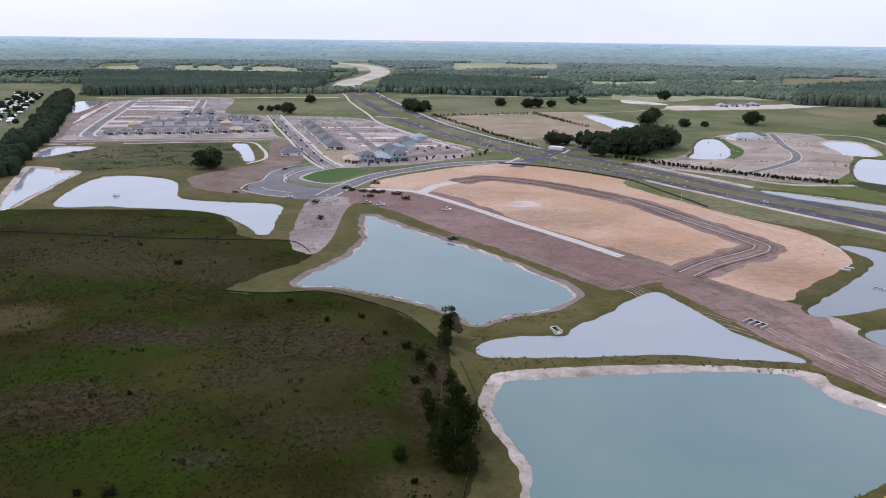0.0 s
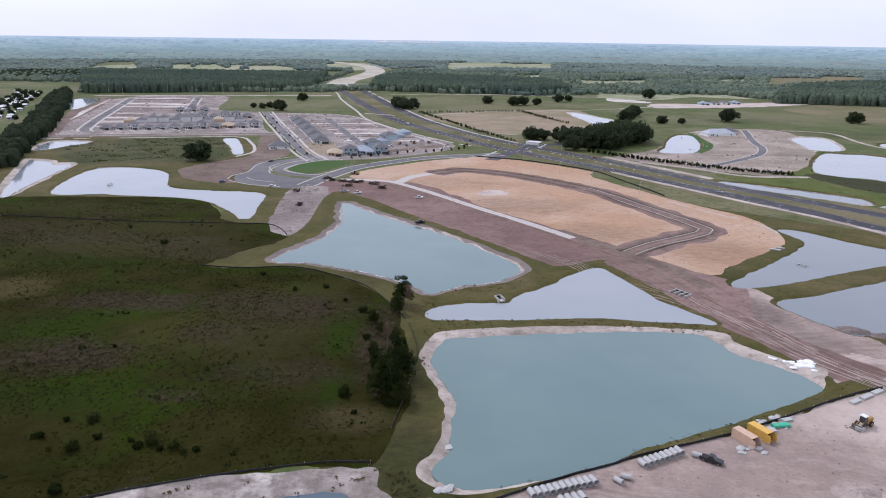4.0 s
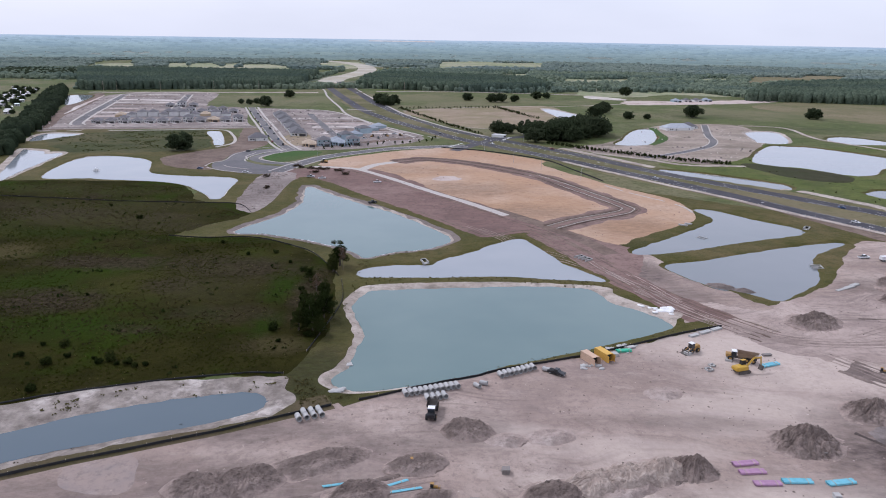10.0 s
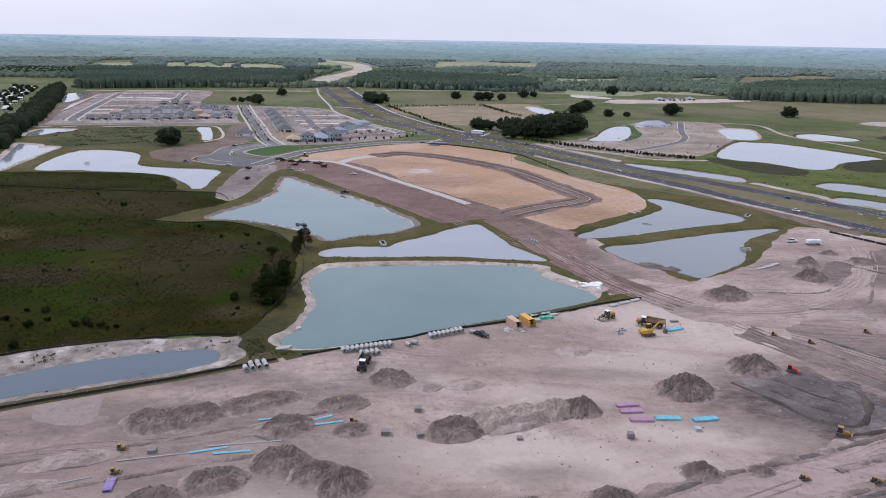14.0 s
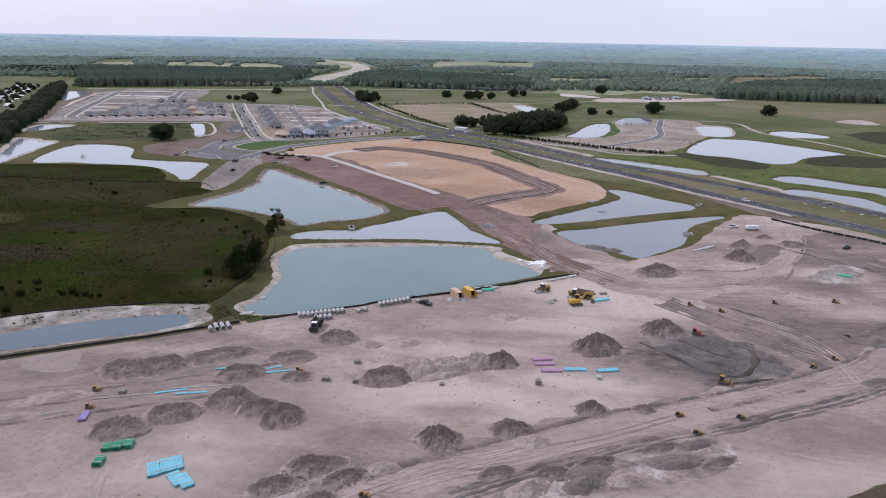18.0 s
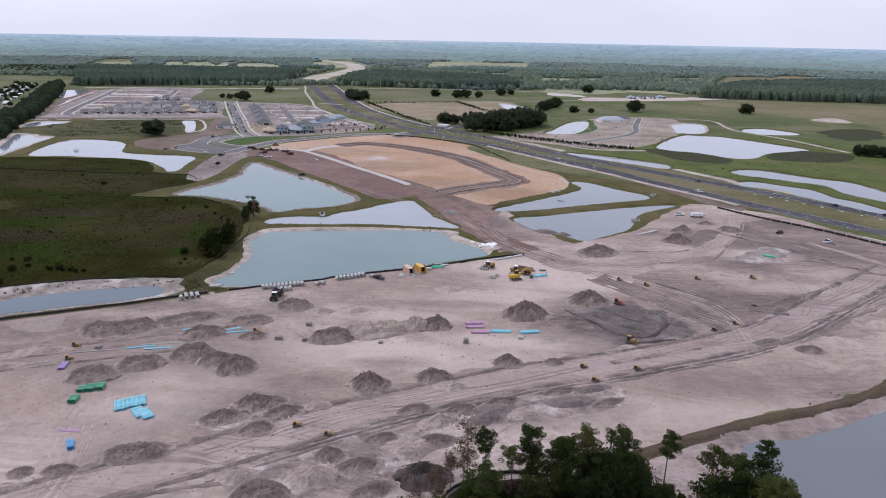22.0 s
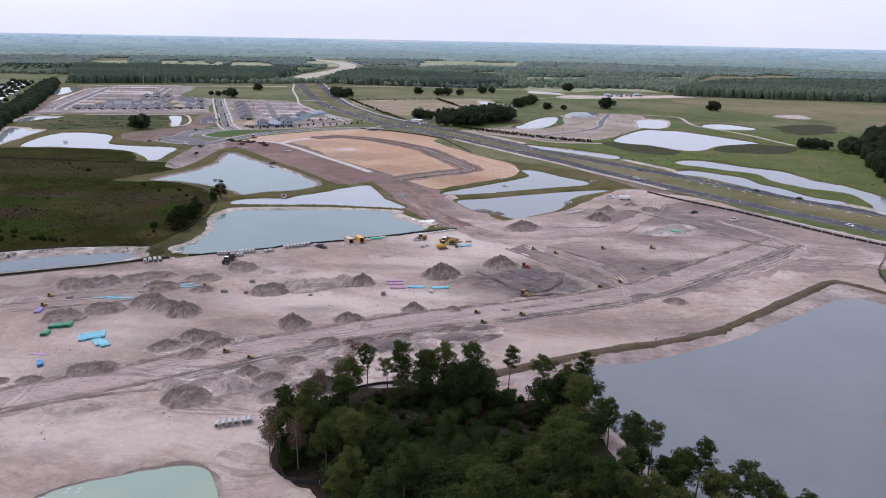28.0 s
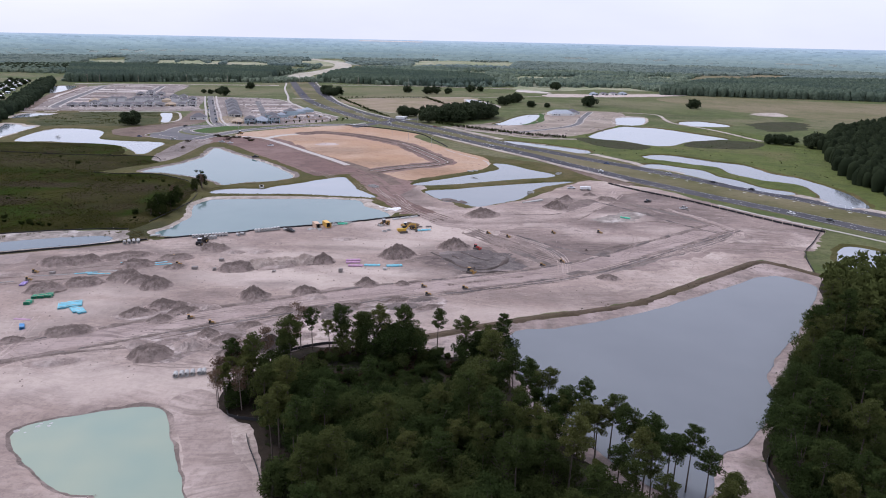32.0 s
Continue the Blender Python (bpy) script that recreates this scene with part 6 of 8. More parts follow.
def tussocks(outline, count, size, mat, seed, label, grain=30, near=0.0):
    poly = np.array(outline, float)
    rng = np.random.default_rng(seed)
    g = np.column_stack([rng.uniform(poly[:, 0].min(), poly[:, 0].max(), count * 4), rng.uniform(poly[:, 1].min(), poly[:, 1].max(), count * 4)])
    keep = inside(g, poly) & (np.array([noise.noise((p[0] / grain, p[1] / grain, seed)) for p in g]) > rng.uniform(-0.15, 0.3, len(g)) + near)
    for line in waters.values():
        keep &= ~inside(g, line)
    g = g[keep][:count]
    c = np.column_stack([g, relief(g) + size * 0.3])
    v, f = leaf_quads(c, np.full((len(g), 3), size) * (1, 1, 0.35), 5, size * 0.4, rng)
    return tagged(new("grass_tussocks", quad_mesh("grass_tussocks", v, f, mat)), label, "grass", "", "stuff")


NEAR_MEADOW = [(-230, 395), (-127, 385), (-103, 340), (-66, 312), (-89, 266), (-47, 264), (-18, 244), (0, 210), (7, 155), (0, 118), (-48, 108), (-110, 82), (-200, 60), (-330, 150), (-330, 330)]
tussocks(NEAR_MEADOW, 2600, 0.45, "tussock_dry", 234, "pale dry grass tufts in the meadow", 14, 0.1)
tussocks(NEAR_MEADOW, 13000, 0.42, "tussock_green", 231, "green tussocks of rough grass", 40)
tussocks(NEAR_MEADOW, 5000, 0.5, "tussock_brown", 232, "brown and purplish dead scrub tufts", 45, 0.08)
tussocks(NEAR_MEADOW, 260, 1.2, "scrub_leaf", 233, "dark low scrub in the meadow", 18, 0.1)
for n, (a, c) in enumerate((([(-2, 118), (12, 112), (14, 105), (26, 104), (10, 96), (6, 110)], 120), ([(8, 150), (14, 170), (10, 200), (20, 212), (110, 208), (125, 196), (72, 206), (16, 197), (12, 180)], 400), ([(-60, 285), (-20, 262), (8, 232), (14, 205), (30, 205), (12, 232), (24, 245), (50, 248), (66, 268), (40, 238), (10, 236), (-20, 256)], 500), ([(20, 104), (60, 124), (110, 144), (148, 164), (120, 146), (60, 119)], 350), ([(166, -10), (190, 0), (212, 10), (237, 25), (280, 51), (311, 75), (320, 81), (316, 82), (309, 80), (278, 56), (236, 30), (210, 15), (190, 4), (164, -6)], 220))):
    tussocks(a, c, 0.5, "tussock_brown" if n == 4 else "tussock_dry", 240 + n, "tufts of dry olive grass", 12, -0.3)


M["tussock_reed"] = foliage("tussock_reed", (0.026, 0.028, 0.011), (0.048, 0.047, 0.020), (0.04, 0.044, 0.014))
tussocks([(240, 470), (330, 360), (420, 260), (500, 200), (520, 300), (540, 420), (520, 560), (480, 640), (380, 640), (300, 540)], 260, 0.8, "tussock_reed", 284, "rushes along the stream ponds", 18, 0.05)
tussocks([(-340, 610), (-280, 655), (-200, 670), (-170, 560), (-260, 520)], 700, 0.8, "tussock_green", 286, "rough tussocks on the grassy rise", 16)
tussocks([(-150, 58), (-100, 82), (-67, 95), (-43, 106), (-10, 112), (2, 110), (-6, 106), (-28, 102), (-50, 94), (-90, 72), (-150, 48)], 420, 0.7, "tussock_dry", 287, "sparse weeds on the white trench bank", 9, 0.0)
tussocks([(-150, 24), (-81, 54), (-52, 70), (-20, 86), (2, 95), (-14, 92), (-50, 76), (-84, 60), (-150, 32)], 160, 0.5, "tussock_brown", 288, "sparse weeds on the white trench bank", 9, 0.0)
tussocks(GLADE, 2600, 0.7, "glade_leaf", 251, "brown undergrowth in the glade", 10, -0.1)
tussocks(GROVE_MID, 2600, 0.6, "oak_leaf", 252, "dark undergrowth below the trees", 14, -0.2)


# ---- fences and kerbs ----
M["fence_black"] = plain("fence_black", (0.02, 0.02, 0.022), 0.8)
M["fence_post"] = plain("fence_post", (0.45, 0.38, 0.30), 0.9)
M["white_paint"] = plain("white_paint", (0.78, 0.77, 0.75), 0.6)


def silt_fence(pts, height=0.75, every=3.0, sag=0.12):
    run = along(pts, every)
    zs = relief(run[:, :2])
    fence = thing("silt_fence", "low black fabric silt fence on wooden stakes", "fence", "silt fences")
    vs, fs = [], []
    for i, ((x, y, a), z) in enumerate(zip(run, zs)):
        nx, ny = -math.sin(radians(a)) * 0.05, math.cos(radians(a)) * 0.05
        top = z + height + sag * noise.noise((x, y, 0))
        for k in (-1, 1):
            vs += [(x + nx * k, y + ny * k, z - 0.15), (x + nx * k, y + ny * k, top)]
        if i:
            b = 4 * i
            fs += [(b - 4, b, b + 1, b - 3), (b - 2, b - 1, b + 3, b + 2), (b - 3, b + 1, b + 3, b - 1)]
    mesh_object("fabric", vs, fs, "fence_black", parent=fence)
    bm = bmesh.new()
    box(bm, 0.08, 0.08, height + 0.35)
    first = link("stake", bm, "fence_post")
    me = first.data
    bpy.data.objects.remove(first)
    for (x, y, a), z in list(zip(run, zs))[::2]:
        st = new("stake", me)
        st.parent, st.location = fence, (x, y, z - 0.1)
    return fence


for pts, wide, high, seed in (([(160, 88), (168, 77), (174, 67), (180, 64)], 3.0, 1.3, 71), ([(176, 66), (185, 64), (193, 73), (196, 83), (191, 88)], 2.8, 1.4, 72), ([(170, 84), (177, 74), (186, 70)], 1.8, 0.5, 73), ([(174, 90), (183, 80), (189, 76)], 1.6, 0.5, 74), ([(179, 59), (192, 62), (200, 66)], 2.2, 0.7, 75)):
    windrow(pts, 0, wide, high, seed, "dark_mound")
windrow(LAKE_BERM, 0, 4.6, 1.5, 61, "dry_bank")
for pts, shift, wide, high, seed in ((HAUL[2:], -7.5, 3.2, 0.9, 1), (HAUL[2:], 7.5, 2.6, 0.8, 2), (HAUL[4:], 11, 2.0, 0.6, 3), ([(180, 128), (192, 112), (201, 100), (210, 88), (217, 75)], -5.5, 2.5, 0.8, 4), ([(180, 128), (192, 112), (201, 100), (210, 88), (217, 75)], 5.5, 2.5, 0.9, 5),
                                     ([(272, 216), (288, 197), (309, 168), (334, 130)], 3.5, 2.0, 0.6, 9), ([(168, 43), (184, 50), (201, 56)], 0, 3.0, 1.0, 10), ([(291, 133), (307, 141), (318, 137)], 0, 3.0, 1.0, 11), ([(302, 191), (316, 168), (328, 144)], 4, 3.0, 0.9, 14), ([(236, 96), (259, 109), (279, 121), (301, 139)], 0, 3.4, 0.9, 15),
                                     ([(-60, 30), (-20, 44), (20, 58), (45, 68)], 0, 2.4, 0.7, 12), ([(-40, 22), (0, 36), (35, 48)], 0, 2.2, 0.6, 13), ([(206, 168), (230, 170), (250, 190)], 0, 2.0, 0.7, 16), ([(214, 150), (240, 156), (262, 190)], 0, 2.0, 0.6, 17),
                                     ([(76, 10), (92, 19), (105, 24)], 0, 3, 1.0, 18), ([(70, 56), (90, 62), (112, 72)], 2, 5, 1.8, 19), ([(20, -40), (50, -28), (80, -20)], 0, 2.5, 0.7, 20), ([(118, 8), (140, 16), (165, 23)], 0, 3, 1.0, 21)):
    windrow(pts, shift, wide, high, seed)
for pts, shift, wide, high, seed in ((HAUL, -7.2, 2.2, 0.5, 41), (HAUL, 7.2, 2.2, 0.5, 42), (HAUL[5:], 9.5, 2.0, 0.5, 43), ([(204, 122), (219, 106), (234, 92), (246, 88)], 0, 2.6, 0.8, 44), ([(262, 206), (282, 180), (300, 152), (316, 134)], 0, 2.4, 0.7, 46)):
    windrow(pts, shift, wide, high, seed, "dug")
for shift, seed in ((-6, 51), (-3.5, 52), (1, 53), (4, 54), (7, 55)):
    windrow([(98, 290), (118, 241), (133, 202), (148, 174), (166, 150)], shift, 1.5, 0.35, seed, "brown")
for pts, shift, seed in ((PAD_LOOP, 7, 31), (PAD_LOOP, -7, 32), (PAD_SOUTH, 8, 33), (MAUVE[10:16], 4, 34)):
    windrow(pts, shift, 2.6, 0.6, seed, "brown")


silt_fence([(-150, 20), (-77, 50), (-50, 65), (-32, 73), (-12, 82), (6, 91), (21, 99)])
silt_fence([(26, 101), (32, 104), (57, 117), (96, 132), (135, 152), (152, 159)])
silt_fence([(-232, 350), (-155, 343), (-102, 340), (-76, 338), (-62, 316)], 0.5, 4)
silt_fence([(-91, 266), (-69, 264), (-47, 266), (-18, 247), (-4, 226), (6, 205)], 0.5, 4)
silt_fence([(1, 117), (-14, 116), (-48, 107), (-73, 97), (-110, 80), (-150, 62)], 0.5, 4)
silt_fence([(114, -29), (117, -24), (126, -19), (132, -18), (149, -21), (158, -24), (168, -26)], 0.9, 3)
silt_fence([(107, -57), (109, -65), (114, -67), (121, -68)], 0.9, 3)
silt_fence([(117, -75), (119, -80), (123, -88), (129, -102)], 0.9, 3)
silt_fence([(5, 133), (8, 155), (10, 180), (6, 205)], 0.5, 4)
silt_fence([(252, -75), (247, -83), (246, -92), (247, -110)], 0.9, 3)
silt_fence([(46, 577), (92, 555), (134, 515), (152, 468), (166, 424)], 0.9, 5)


def highway_fence(pts):
    run = along(pts, 6.0)
    zs = relief(run[:, :2])
    fence = thing("site_fence", "black fabric site fence on pale posts beside the highway", "fence")
    vs, fs = [], []
    for i, ((x, y, a), z) in enumerate(zip(run, zs)):
        for k in (-0.05, 0.05):
            vs += [(x + k, y + k, z - 0.1), (x + k, y + k, z + 1.1)]
        if i:
            b = 4 * i
            fs += [(b - 4, b, b + 1, b - 3), (b - 2, b - 1, b + 3, b + 2), (b - 3, b + 1, b + 3, b - 1)]
    mesh_object("fabric", vs, fs, "fence_black", parent=fence)
    bm = bmesh.new()
    box(bm, 0.35, 0.35, 1.5)
    first = link("post", bm, "fence_post")
    me = first.data
    bpy.data.objects.remove(first)
    for (x, y, a), z in zip(run, zs):
        st = new("post", me)
        st.parent, st.location = fence, (x, y, z - 0.1)


highway_fence([(283, 266), (299, 243), (315, 223), (332, 202), (356, 166), (378, 138)])
silt_fence([(379, 150), (359, 120), (345, 100), (334, 68)], 0.9, 4)


def kerb(pts, shift, wide=0.45, high=0.16, mat="concrete", label="pale concrete kerb", name="kerb"):
    line = curve_through(pts, 8, False)
    nm = normals(line, False)
    z = relief(line)
    vs, fs = [], []
    for i in range(len(line)):
        for o, zz in ((shift - wide / 2, -0.1), (shift - wide / 2, high), (shift + wide / 2, high), (shift + wide / 2, -0.1)):
            vs.append((line[i, 0] + nm[i, 0] * o, line[i, 1] + nm[i, 1] * o, z[i] + zz))
        if i:
            b = 4 * i
            fs += [(b - 4 + k, b - 3 + k, b + 1 + k, b + k) for k in range(3)]
    return mesh_object(name, vs, fs, mat, label, name, "structure")


for o in (-5, 5):
    kerb(PAD_LOOP, o, 0.8, 0.3, "brown", "low ridge of brown earth along the street bed", "ridge")
    kerb(COLLECTOR, o * 1.3, 1.3)
    kerb(PAD_LOOP[4:], o * 0.7, 0.4)
    kerb(EAST_ROAD, o * 0.8, 1.1)
    kerb(STREET_K, o * 0.9, 0.7)
    kerb(STREET_K, o * 1.7, 2.6)
    kerb(STREET_W, o * 1.3, 2.6)
    kerb(STREET_N, o * 1.2, 2.4)
    kerb(STREET_ROW, o * 1.3, 1.2)
kerb([(-66, 484), (-82, 484), (-97, 491), (-106, 504), (-100, 526), (-82, 550)], 0, 1.0)
kerb([(-112, 486), (-116, 500), (-110, 530), (-92, 556)], 0, 1.0)
for pts in ([(-138, 463), (-138, 477), (-131, 492), (-131, 526), (-118, 556), (-100, 566)], [(-136, 460), (-118, 446), (-95, 440)], [(-126, 470), (-117, 461), (-101, 454)], [(-116, 532), (-119, 512), (-113, 495)], [(-98, 530), (-104, 511), (-103, 500), (-92, 489), (-77, 485), (-60, 514)]):
    kerb(pts, 0, 0.9)
# footpaths and edge strips
for pts, w, label in (([(-370, 648), (-264, 668), (-195, 680), (-168, 640), (-152, 588), (-160, 560)], 3.0, "pale concrete footpath"),
                      ([(-211, 892), (-166, 910), (-104, 886), (-28, 745), (24, 662), (44, 640)], 2.6, "pale concrete footpath beside the lots"),
                      ([(-224, 1435), (-180, 1270), (-150, 1126), (-104, 950), (-80, 855), (-27, 734), (19, 645)], 3.4, "pale concrete footpath along the highway"),
                      ([(150, 508), (190, 446), (240, 372), (272, 318), (300, 275)], 4.5, "strip of tan sand beside the carriageway"),
                      ([(-158, 1456), (-117, 1282), (-68, 1092), (-4, 865), (50, 735), (92, 662)], 3.4, "pale concrete footpath along the highway"),
                      ([(-90, 921), (-48, 903)], 3.5, "pale concrete crossing of the median"),
                      ([(340, 205), (362, 172), (395, 130), (450, 50), (540, -80)], 2.2, "pale concrete path along the highway"),
                      ([(411, 791), (459, 773), (453, 703), (454, 663), (478, 611), (499, 511)], 4.5, "pale sandy track through grass"),
                      ([(-9, 908), (130, 995), (230, 1010), (420, 1120)], 4, "pale sandy track along the field"),
                      ([(60, 745), (100, 727), (170, 752), (214, 790)], 2.0, "pale sandy edge of the field"),
                      ([(185, 560), (222, 530), (252, 500), (300, 500)], 6.0, "pale gravel edge of the lots"),
                      ([(164, 412), (176, 388), (190, 367), (199, 349), (200, 334)], 1.6, "low pale concrete retaining edge of the pad"),
                      ([(160, 585), (228, 480), (292, 408), (335, 340), (375, 286), (396, 256), (427, 206), (472, 150)], 7.5, "strip of bare pale sand along the highway"),
                      ([(-560, 1140), (-400, 1165), (-312, 1182), (-243, 1195), (-180, 1206)], 13, "pale sandy firebreak"),
                      ([(-80, 1252), (2, 1267), (87, 1274), (154, 1268), (300, 1240)], 8, "pale sandy firebreak")):
    kerb(pts, 0, w, 0.3 if w > 4 else 0.08, "white_sand" if "sand" in label or "gravel" in label else "concrete", label, "footpath")


# ---- road paint ----
def dashes(pts, shift, length, gap, wide, label="white broken lane line"):
    run = along(pts, length + gap, 10)
    zs = relief(run[:, :2])
    vs, fs = [], []
    for (x, y, a), z in zip(run, zs):
        c, s = math.cos(radians(a)), math.sin(radians(a))
        b = len(vs)
        for u, v in ((0, -wide / 2), (length, -wide / 2), (length, wide / 2), (0, wide / 2)):
            vs.append((x + c * u + s * (v + shift), y + s * u - c * (v + shift), z + 0.06))
        fs.append((b, b + 3, b + 2, b + 1))
    return mesh_object("lane_marking", vs, fs, "lane_paint", label, "road marking", "structure")


for pts in (HW_NEAR[:15], HW_FAR[:16]):
    dashes(pts, 0, 3.5, 8, 0.22)
    dashes(pts, 5.6, 12, 0, 0.2, "white edge line")
    dashes(pts, -5.4, 12, 0, 0.2, "yellow-white edge line")
dashes([(x - 9, y - 6) for x, y in HW_FAR[2:8]], 0, 2.6, 9, 0.8, "white arrows in the turn lane")
dashes([(x - 9, y - 6) for x, y in HW_FAR[10:14]], 0, 2.6, 6, 0.8, "white arrows in the turn lane")
dashes(COLLECTOR, 0, 3, 6, 0.2)
for pts in ([(50, 575), (66, 606)], [(118, 655), (108, 632)]):
    dashes(pts, 0, 1.2, 1.4, 3.0, "white crossing bars")


# ---- houses ----
for key, col in (("wall_grey", (0.66, 0.64, 0.625)), ("wall_white", (0.80, 0.79, 0.77)), ("wall_tan", (0.55, 0.42, 0.28)), ("wall_blue", (0.36, 0.44, 0.48)), ("roof_grey", (0.135, 0.128, 0.134)), ("roof_pale", (0.40, 0.42, 0.45)),
                 ("roof_dark", (0.11, 0.105, 0.11)), ("roof_tan", (0.42, 0.33, 0.24)), ("roof_white", (0.62, 0.61, 0.60)), ("roof_blue", (0.30, 0.33, 0.37)), ("door_dark", (0.06, 0.055, 0.055)), ("roof_red", (0.45, 0.12, 0.10))):
    M[key] = plain(key, col, 0.85, scale=0.7)
k = Nodes("window_glass")
M["window_glass"] = k.done((0.03, 0.035, 0.04), 0.08, 0, 0.6)


def hip_roof(bm, w, d, z, rise, over=0.5, gable=False):
    a, b = w / 2 + over, d / 2 + over
    run = 0 if gable else min(a, b)
    e = [bm.verts.new(p) for p in ((-a, -b, z), (a, -b, z), (a, b, z), (-a, b, z))]
    if d >= w:
        r = [bm.verts.new((0, -b + run, z + rise)), bm.verts.new((0, b - run, z + rise))]
        fs = ((e[0], e[1], r[0]), (e[1], e[2], r[1], r[0]), (e[2], e[3], r[1]), (e[3], e[0], r[0], r[1]))
    else:
        r = [bm.verts.new((-a + run, 0, z + rise)), bm.verts.new((a - run, 0, z + rise))]
        fs = ((e[0], e[1], r[1], r[0]), (e[1], e[2], r[1]), (e[2], e[3], r[0], r[1]), (e[3], e[0], r[0]))
    for f in fs:
        bm.faces.new(f)
    bm.faces.new(e[::-1])


def house(w, d, storeys, wall, roof, label, group, garage=True, gable=False, rise=None):
    h = thing("house", label, "house", group)
    z = 2.8 * storeys
    bm = bmesh.new()
    box(bm, w, d, z + 0.3, 0, 0, -0.3)
    part("wall", bm, wall, h)
    bm = bmesh.new()
    hip_roof(bm, w, d, z, rise or w * 0.26, gable=gable)
    part("roof", bm, roof, h)
    if garage:
        bm = bmesh.new()
        box(bm, w * 0.5, 5, 2.9, w * 0.2, -d / 2 - 2.2)
        part("wall", bm, wall, h)
        bm = bmesh.new()
        hip_roof(bm, w * 0.5, 5.5, 2.9, 1.6, 0.4)
        bmesh.ops.translate(bm, verts=bm.verts, vec=(w * 0.2, -d / 2 - 2.0, 0))
        part("roof", bm, roof, h)
        # dark slab on the wall, painted as the shade inside an open garage
        bm = bmesh.new()
        box(bm, w * 0.4, 0.1, 2.2, w * 0.2, -d / 2 - 4.74)
        part("garage_door", bm, "door_dark", h, "dark panel standing for the shade in an open garage")
    bm = bmesh.new()
    box(bm, 1.0, 0.1, 2.1, -w * 0.15, -d / 2 - 0.04)
    part("door", bm, "door_dark", h)
    for s in range(storeys):
        for x in (-w * 0.36, 0.0 if s else -w * 0.36 + 2.2, w * 0.34):
            if s == 0 and x > 0 and garage:
                continue
            bm = bmesh.new()
            box(bm, 1.4, 0.1, 1.3, x, -d / 2 - 0.04, 0.9 + 2.8 * s)
            part("window", bm, "window_glass", h)
    return h


styles = [house(11.5, 14, 1, "wall_grey", "roof_grey", "new grey one-storey house with a hipped shingle roof", "new houses"),
          house(11.5, 13, 2, "wall_grey", "roof_grey", "new grey two-storey house with a hipped shingle roof", "new houses"),
          house(11.5, 14, 1, "wall_white", "roof_grey", "new white one-storey house with a grey roof", "new houses"),
          house(12.5, 14, 1, "wall_tan", "roof_tan", "house in bare timber with an unfinished tan roof", "new houses"),
          house(12, 13, 1, "wall_blue", "roof_blue", "unfinished house in blue-grey sheathing", "new houses"),
          house(12, 14, 2, "wall_blue", "roof_grey", "unfinished two-storey house in blue-grey sheathing", "new houses"),
          house(16, 34, 1, "wall_grey", "roof_dark", "long terrace of villas under a dark roof", "villas"),
          house(18, 14, 1, "wall_white", "roof_grey", "low white clubhouse with a broad grey roof", "clubhouses", garage=False),
          house(6, 14, 1, "wall_white", "roof_white", "mobile home with a white metal roof", "mobile homes", garage=False, rise=0.7),
          house(7, 15, 1, "wall_grey", "roof_white", "pale mobile home with a low metal roof", "mobile homes", garage=False, rise=0.8),
          house(34, 17, 1, "wall_white", "roof_pale", "long white clubhouse with a pale metal hipped roof", "clubhouses", garage=False, rise=4.6)]
placed = set()


def build_at(i, x, y, turn):
    ob = styles[i]
    if i not in placed:
        placed.add(i)
        return put(ob, x, y, turn, 0.0)
    return stand(ob, x, y, turn)


row = 15
for i, s in enumerate((0, 0, 1, 0, 2, 2, 0, 1, 0, 3, 2, 1)):
    build_at(s, -348 + i * 13.7, 727 + i * 3.2, row)
for i, s in enumerate((3, 0, 1, 1, 0, 1, 1, 0, 3, 1, 2)):
    build_at(s, -349 + i * 12.0, 790 + i * 2.9, row + 180)
for i, s in enumerate((0, 0, 1, 0, 1, 1, 2)):
    build_at(s, -310 + i * 13.0, 842 + i * 3.3, row)
for i, s in enumerate((0, 1, 0)):
    build_at(s, -340 + i * 15, 925 + i * 4, row)
for i in range(5):
    build_at(6, -160 + i * 13.5, 820 - i * 40, 17)
for i, s in enumerate((4, 5, 4, 5, 4, 4)):
    build_at(s, -56 + i * 6, 600 + i * 24, -60 + i * 2)
for i, s in enumerate((3, 5, 4, 5)):
    build_at(s, -78 + i * 13, 578 + i * 5, 12)
build_at(7, -134, 608, 15)
build_at(10, 320, 744, 12)
build_at(7, 337, 757, 25)
build_at(8, 106, 655, 60)
for i, s in enumerate((4, 0, 2, 4)):
    build_at(s, 440 + i * 20, 1128 + i * 8, 10)
for i in range(14):
    for j in range(4):
        y = 800 + i * 29 + j * 5
        x = float(np.interp(y, (560, 631, 734, 839, 962, 1125, 1300), (-362, -406, -444, -494, -552, -628, -720))) - 9 - j * 15
        if (i * 7 + j * 3) % 7:
            build_at(8 + (i + j) % 2, x + noise.noise((i * 1.7, j * 1.3, 0.5)) * 8, y + noise.noise((i * 1.7, j * 1.3, 4.5)) * 16, 30 + noise.noise((i, j, 8)) * 12)
for x, y, s in ((-880, 1500, 8), (-850, 1490, 9), (-820, 1505, 2), (-770, 1500, 9), (-900, 1420, 0), (-960, 1560, 2), (-1100, 1900, 8), (-1000, 1850, 9), (-700, 2600, 8), (-820, 2900, 2), (-560, 2700, 8), (-420, 2650, 9)):
    build_at(s, x, y, x % 40)

